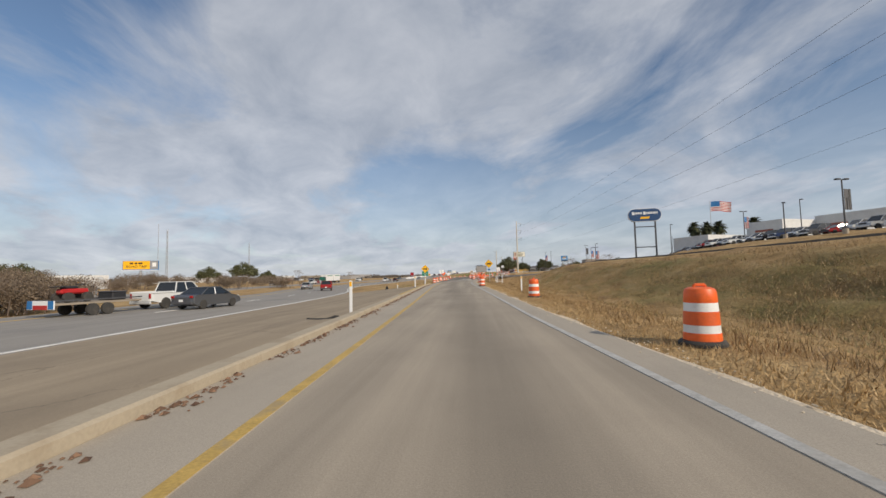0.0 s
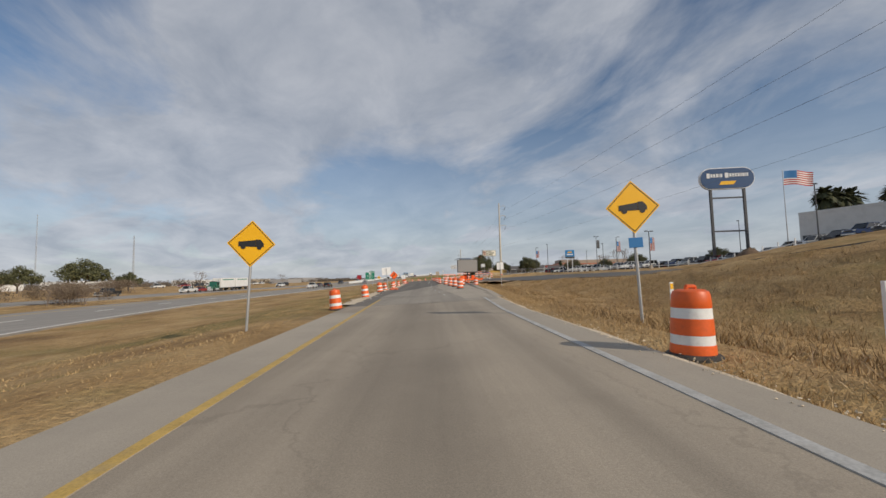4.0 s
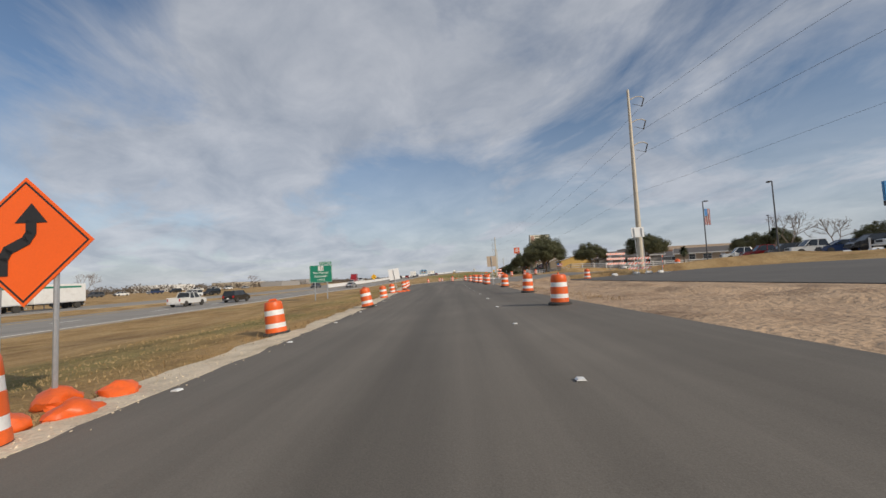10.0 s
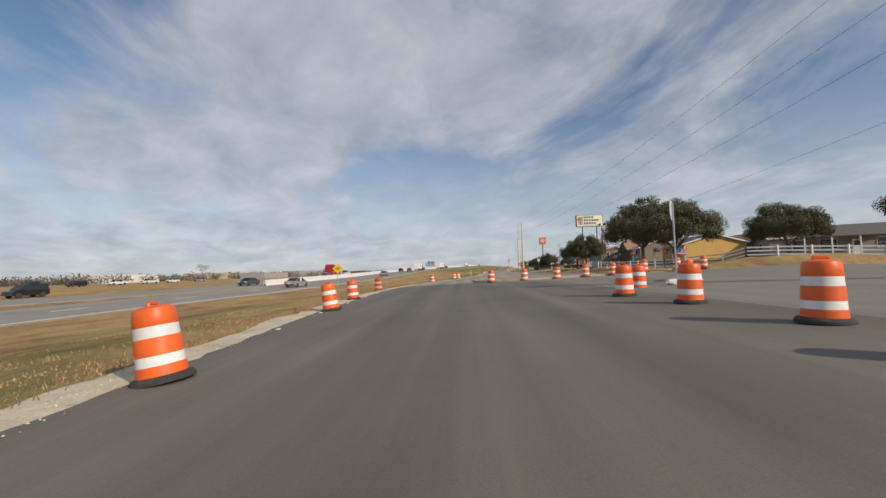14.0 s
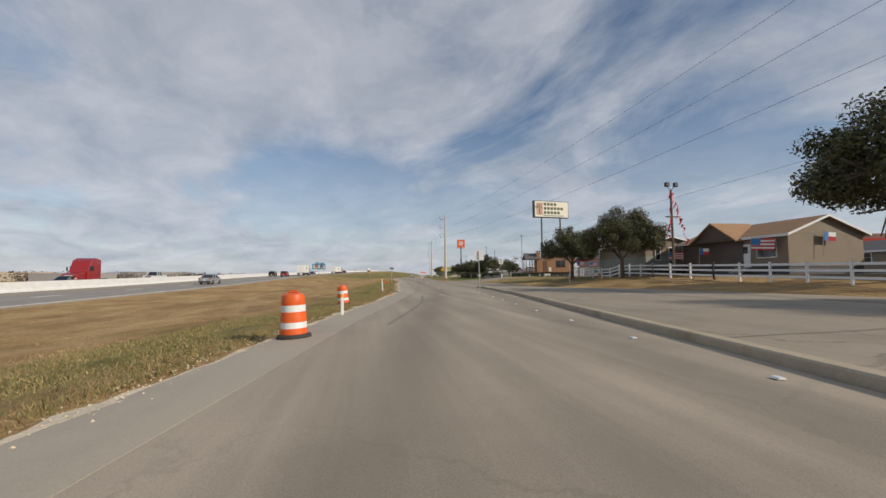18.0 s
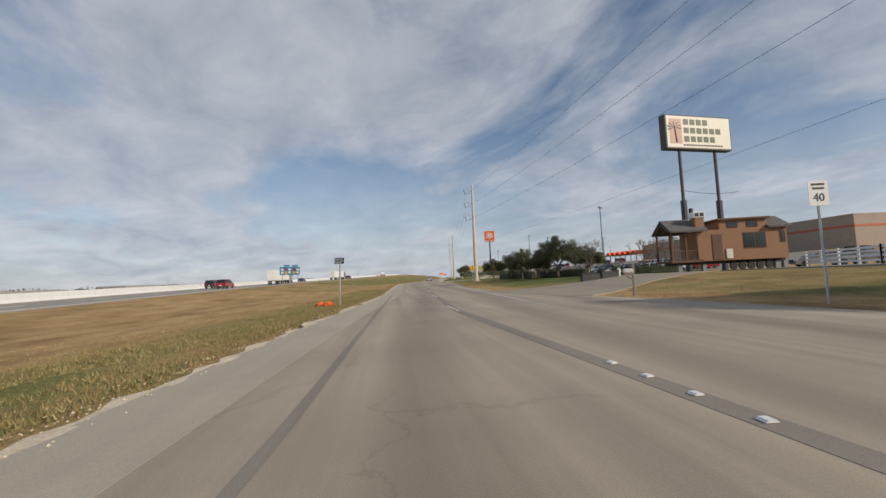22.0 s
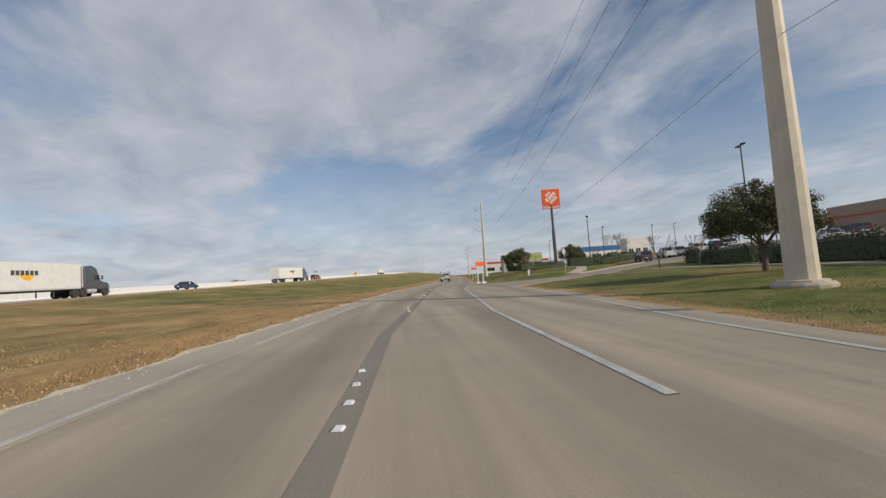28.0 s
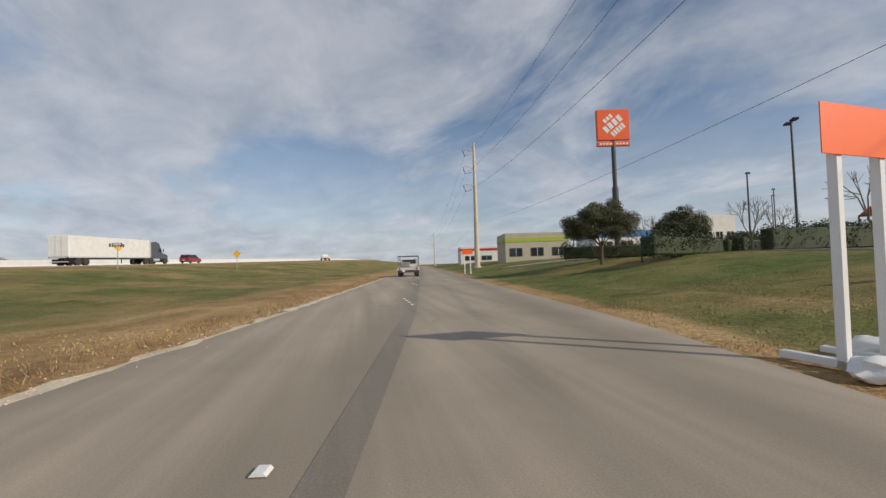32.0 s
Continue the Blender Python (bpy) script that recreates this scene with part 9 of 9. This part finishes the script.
# wide low buildings
def hall(name, label, L, D, H, wall, bands=(), wins=0, roofm=None, base=None):
    s = thing(name, label, "building", "large low buildings")
    part("wall", bx((0, 0, H / 2 - 0.5), (L, D, H + 1.0), 0.03), wall, s)
    part("roof", bx((0, 0, H + 0.06), (L - 0.5, D - 0.5, 0.12)), roofm or M_GREY, s)
    for sg in (-1, 1):
        part("parapet", bx((0, sg * (D / 2 - 0.1), H + 0.25), (L, 0.24, 0.5), 0.02), wall, s)
        part("parapet", bx((sg * (L / 2 - 0.1), 0, H + 0.25), (0.24, D - 0.48, 0.5), 0.02), wall, s)
    for z, h, m in bands:
        for sg in (-1, 1):
            part("band", bx((0, sg * (D / 2 + 0.03), z), (L + 0.02, 0.08, h)), m, s)
            part("band", bx((sg * (L / 2 + 0.03), 0, z), (0.08, D, h)), m, s)
    for k in range(wins):
        x = -L / 2 + (k + 0.5) * L / wins
        f = part("window", bx((x, -D / 2 - 0.03, 1.5), (L / wins * 0.6, 0.08, 1.6), 0.01), M_DGREY, s)
        part("pane", bx((x, -D / 2 - 0.075, 1.5), (L / wins * 0.55, 0.012, 1.45)), M_PANE, f)
        part("mullion", bx((x, -D / 2 - 0.09, 1.5), (0.06, 0.03, 1.5)), M_WHITEP, f)
    return s


for cx, cy, w, d, top, wins, bays, lb in ((59.6, 108.7, 14.5, 11.0, 10.2, 2, 3, "low white dealership showroom with dark window bays"), (75.8, 106.0, 11.6, 9.0, 13.4, 0, 1, "tall white stucco block of the dealership"), (93.0, 93.5, 12.0, 18.0, 14.3, 0, 2, "long grey-white dealership workshop with a red stripe")):
    a_ = radians(20)
    mx, my = cx + math.cos(a_) * w / 2 - math.sin(a_) * d / 2, cy + math.sin(a_) * w / 2 + math.cos(a_) * d / 2
    hh = top - gz(mx, my) - 0.5
    s = settle(hall("dealership_building", lb, w, d, hh, WHW, (), wins), mx, my, 20)
    for k in range(bays):
        yb_ = -d / 2 + (k + 0.5) * d / bays
        if top < 11:
            f = part("bay_window", bx((-w / 2 - 0.03, yb_, 1.7), (0.08, d / bays * 0.8, 2.2), 0.01), M_DGREY, s)
            part("pane", bx((-w / 2 - 0.075, yb_, 1.7), (0.012, d / bays * 0.74, 2.05)), M_PANE, f)
        else:
            part("sign_band", bx((-w / 2 - 0.03, yb_, hh - 2.0), (0.06, d / bays * 0.5, 0.55)), siding("rust_band", (0.33, 0.12, 0.08)), s)
settle(hall("store_building", "wide tan store building with an orange band", 95, 50, 7.4, TANW, ((5.0, 0.55, M_BRICKRED),), 0), 139, 413, 265)
settle(hall("store_entrance", "taller tan entrance block of the store", 22, 10, 9.0, TANW, ((6.4, 0.8, M_BRICKRED),), 3), 110.5, 405, 265)
settle(hall("shop_building", "low brown shop building with red trim", 36, 16, 5.5, siding("brick_brown", (0.26, 0.14, 0.10)), ((5.0, 0.6, M_RED),), 6), 74, 300, 70)
settle(hall("shop_building", "low shop building with a bright blue band", 22, 14, 5.2, WHW, ((4.2, 1.8, M_BLUE),), 4), 84, 520, -10)
settle(hall("shop_building", "small white two-storey office beyond the car park", 6.4, 5.5, 5.0, WHW, (), 3), 79, 487, -10)
settle(hall("shop_building", "small beige shop with a green panel", 12, 9, 4.6, siding("beige_shop", (0.45, 0.42, 0.33)), ((3.8, 0.8, mat("lime_panel", (0.35, 0.42, 0.06), 0.6)),), 3), 45, 495, -10)
settle(hall("shop_building", "low red-trimmed shop far along the road", 30, 14, 5.0, WHW, ((4.4, 0.8, M_RED),), 5), 62, 560, -10)
for x, y, L, H, m_, lb in ((-232, 330, 40, 4.2, WHW, "long low white metal shed beyond the highway"), (-205, 410, 34, 4.0, WHW, "low white metal shed beyond the highway"), (-190, 480, 46, 4.2, siding("metal_tan", (0.46, 0.40, 0.31)), "low tan metal shed beyond the highway"), (-210, 250, 18, 3.4, WHW, "small white shed beyond the highway"),
                           (-170, 590, 50, 5, GREYW, "grey metal shed far beyond the highway"), (-135, 120, 22, 3.6, WHW, "white shed behind the brush"), (-150, 470, 30, 3.2, GREYW, "low grey sales office beyond the highway")):
    settle(hall("warehouse", lb, L, 18, H, m_, (), 0), x, y, 84)
# pleated garden-centre canopy in front of the store
s = thing("canopy_roof", "pleated orange canopy of the store garden area", "canopy")
for k in range(6):
    part("pleat", pr([(k * 3.8, 3.4), (k * 3.8 + 1.9, 5.1), (k * 3.8 + 3.8, 3.4), (k * 3.8 + 3.8, 3.28), (k * 3.8 + 1.9, 4.98), (k * 3.8, 3.28)], "y", 0, 10), M_HOOK, s)
for k in range(7):
    part("column", bx((k * 3.8, 0.2, 1.6), (0.22, 0.22, 3.6)), M_DGREY, s)
part("fascia", bx((11.4, 0.06, 3.3), (22.8, 0.1, 0.35)), M_DGREY, s)
s.matrix_basis = pose(111.0, 483, gz(111, 470), 0, 0, -84)
# radio masts on the horizon
for x, y, h in ((-330, 400, 62), (-150, 260, 26), (-120, 150, 22)):
    s = thing("radio_mast", "thin grey lattice radio mast on the horizon", "mast", "radio masts")
    for k in range(3):
        a = k * 2.094
        part("leg", tb((0.5 * math.cos(a), 0.5 * math.sin(a), -0.5), (0.25 * math.cos(a), 0.25 * math.sin(a), h), 0.09, 0.06, 5), M_GALV, s)
    bm = bmesh.new()
    for j in range(int(h / 2)):
        z = j * 2.0
        for k in range(3):
            a, b = k * 2.094, (k + 1) * 2.094
            r0 = 0.5 - 0.25 * z / h
            tube(bm, (r0 * math.cos(a), r0 * math.sin(a), z), (r0 * math.cos(b), r0 * math.sin(b), z + 2), 0.035, seg=4)
    part("lattice", bm, M_GALV, s)
    s.matrix_basis = pose(x, y, gz(x, y), 0, 0, 0)

# parked cars of the lots
rg = np.random.default_rng(21)
cols = ("white", "white", "white", "silver", "grey", "black", "white", "red", "blue", "white")
kinds = ("pickup", "suv", "pickup", "sedan", "suv", "pickup")
k = 0
for y in np.arange(28, 160, 3.3):
    x = float(np.interp(y, [28, 110, 135, 160], [54, 54, 50, 43])) + rg.normal(0, 0.15)
    put_car(kinds[(k * 5 + 2) % 6], cols[(k * 7) % 10], x, y, 92 + rg.normal(0, 2), group="cars parked on the dealer lot", state="parked on the dealer lot")
    k += 1
for y in np.arange(163, 196, 3.2):
    x = float(np.interp(y, [160, 196], [43, 37])) + rg.normal(0, 0.15)
    put_car(kinds[(k * 5 + 1) % 6], cols[(k * 3) % 10], x, y, 70 + rg.normal(0, 3), group="cars parked on the dealer lot", state="parked on the dealer lot")
    k += 1
for y in np.arange(60, 190, 3.4):
    if 97 < y < 131:
        continue
    put_car(kinds[(k * 5) % 6], cols[(k * 3 + 1) % 10], 62 + rg.normal(0, 0.3), y, 92, group="cars parked on the dealer lot", state="parked on the dealer lot")
    k += 1
for x0, y0, dx, dy, n, rz in ((44, 352, 0.5, 3.2, 9, 82), (54, 350, 0.5, 3.2, 9, 262), (48, 434.5, 3.1, 1.3, 8, -20), (66, 445, 3.0, 1.8, 7, 150), (72, 424, 3.0, 1.6, 7, -30)):
    for j in range(n):
        if (j * 7 + n) % 5:
            put_car(kinds[(k * 5 + 3) % 6], cols[(k * 3) % 10], x0 + dx * j, y0 + dy * j, rz + rg.normal(0, 2), group="cars parked at the store", state="parked at the store")
        k += 1
for j in range(10):
    put_car(kinds[(j * 5) % 6], cols[(j * 7) % 10], -118 + rg.normal(0, 2), 232 + j * 13, 170, group="vehicles parked beyond the highway", state="parked beyond the highway")
put_car("sedan", "silver", 41.2, 319.8, 60, group="vehicles in the homes yard", state="parked in the homes yard")
put_car("pickup", "black", 47.2, 320.9, 110, group="vehicles in the homes yard", state="parked in the homes yard")
put_car("van", "white", -98, 52, 100, group="vehicles parked beyond the highway", state="parked beyond the highway")
put_car("sedan", "white", -84, 40, 80, group="vehicles parked beyond the highway", state="parked beyond the highway")
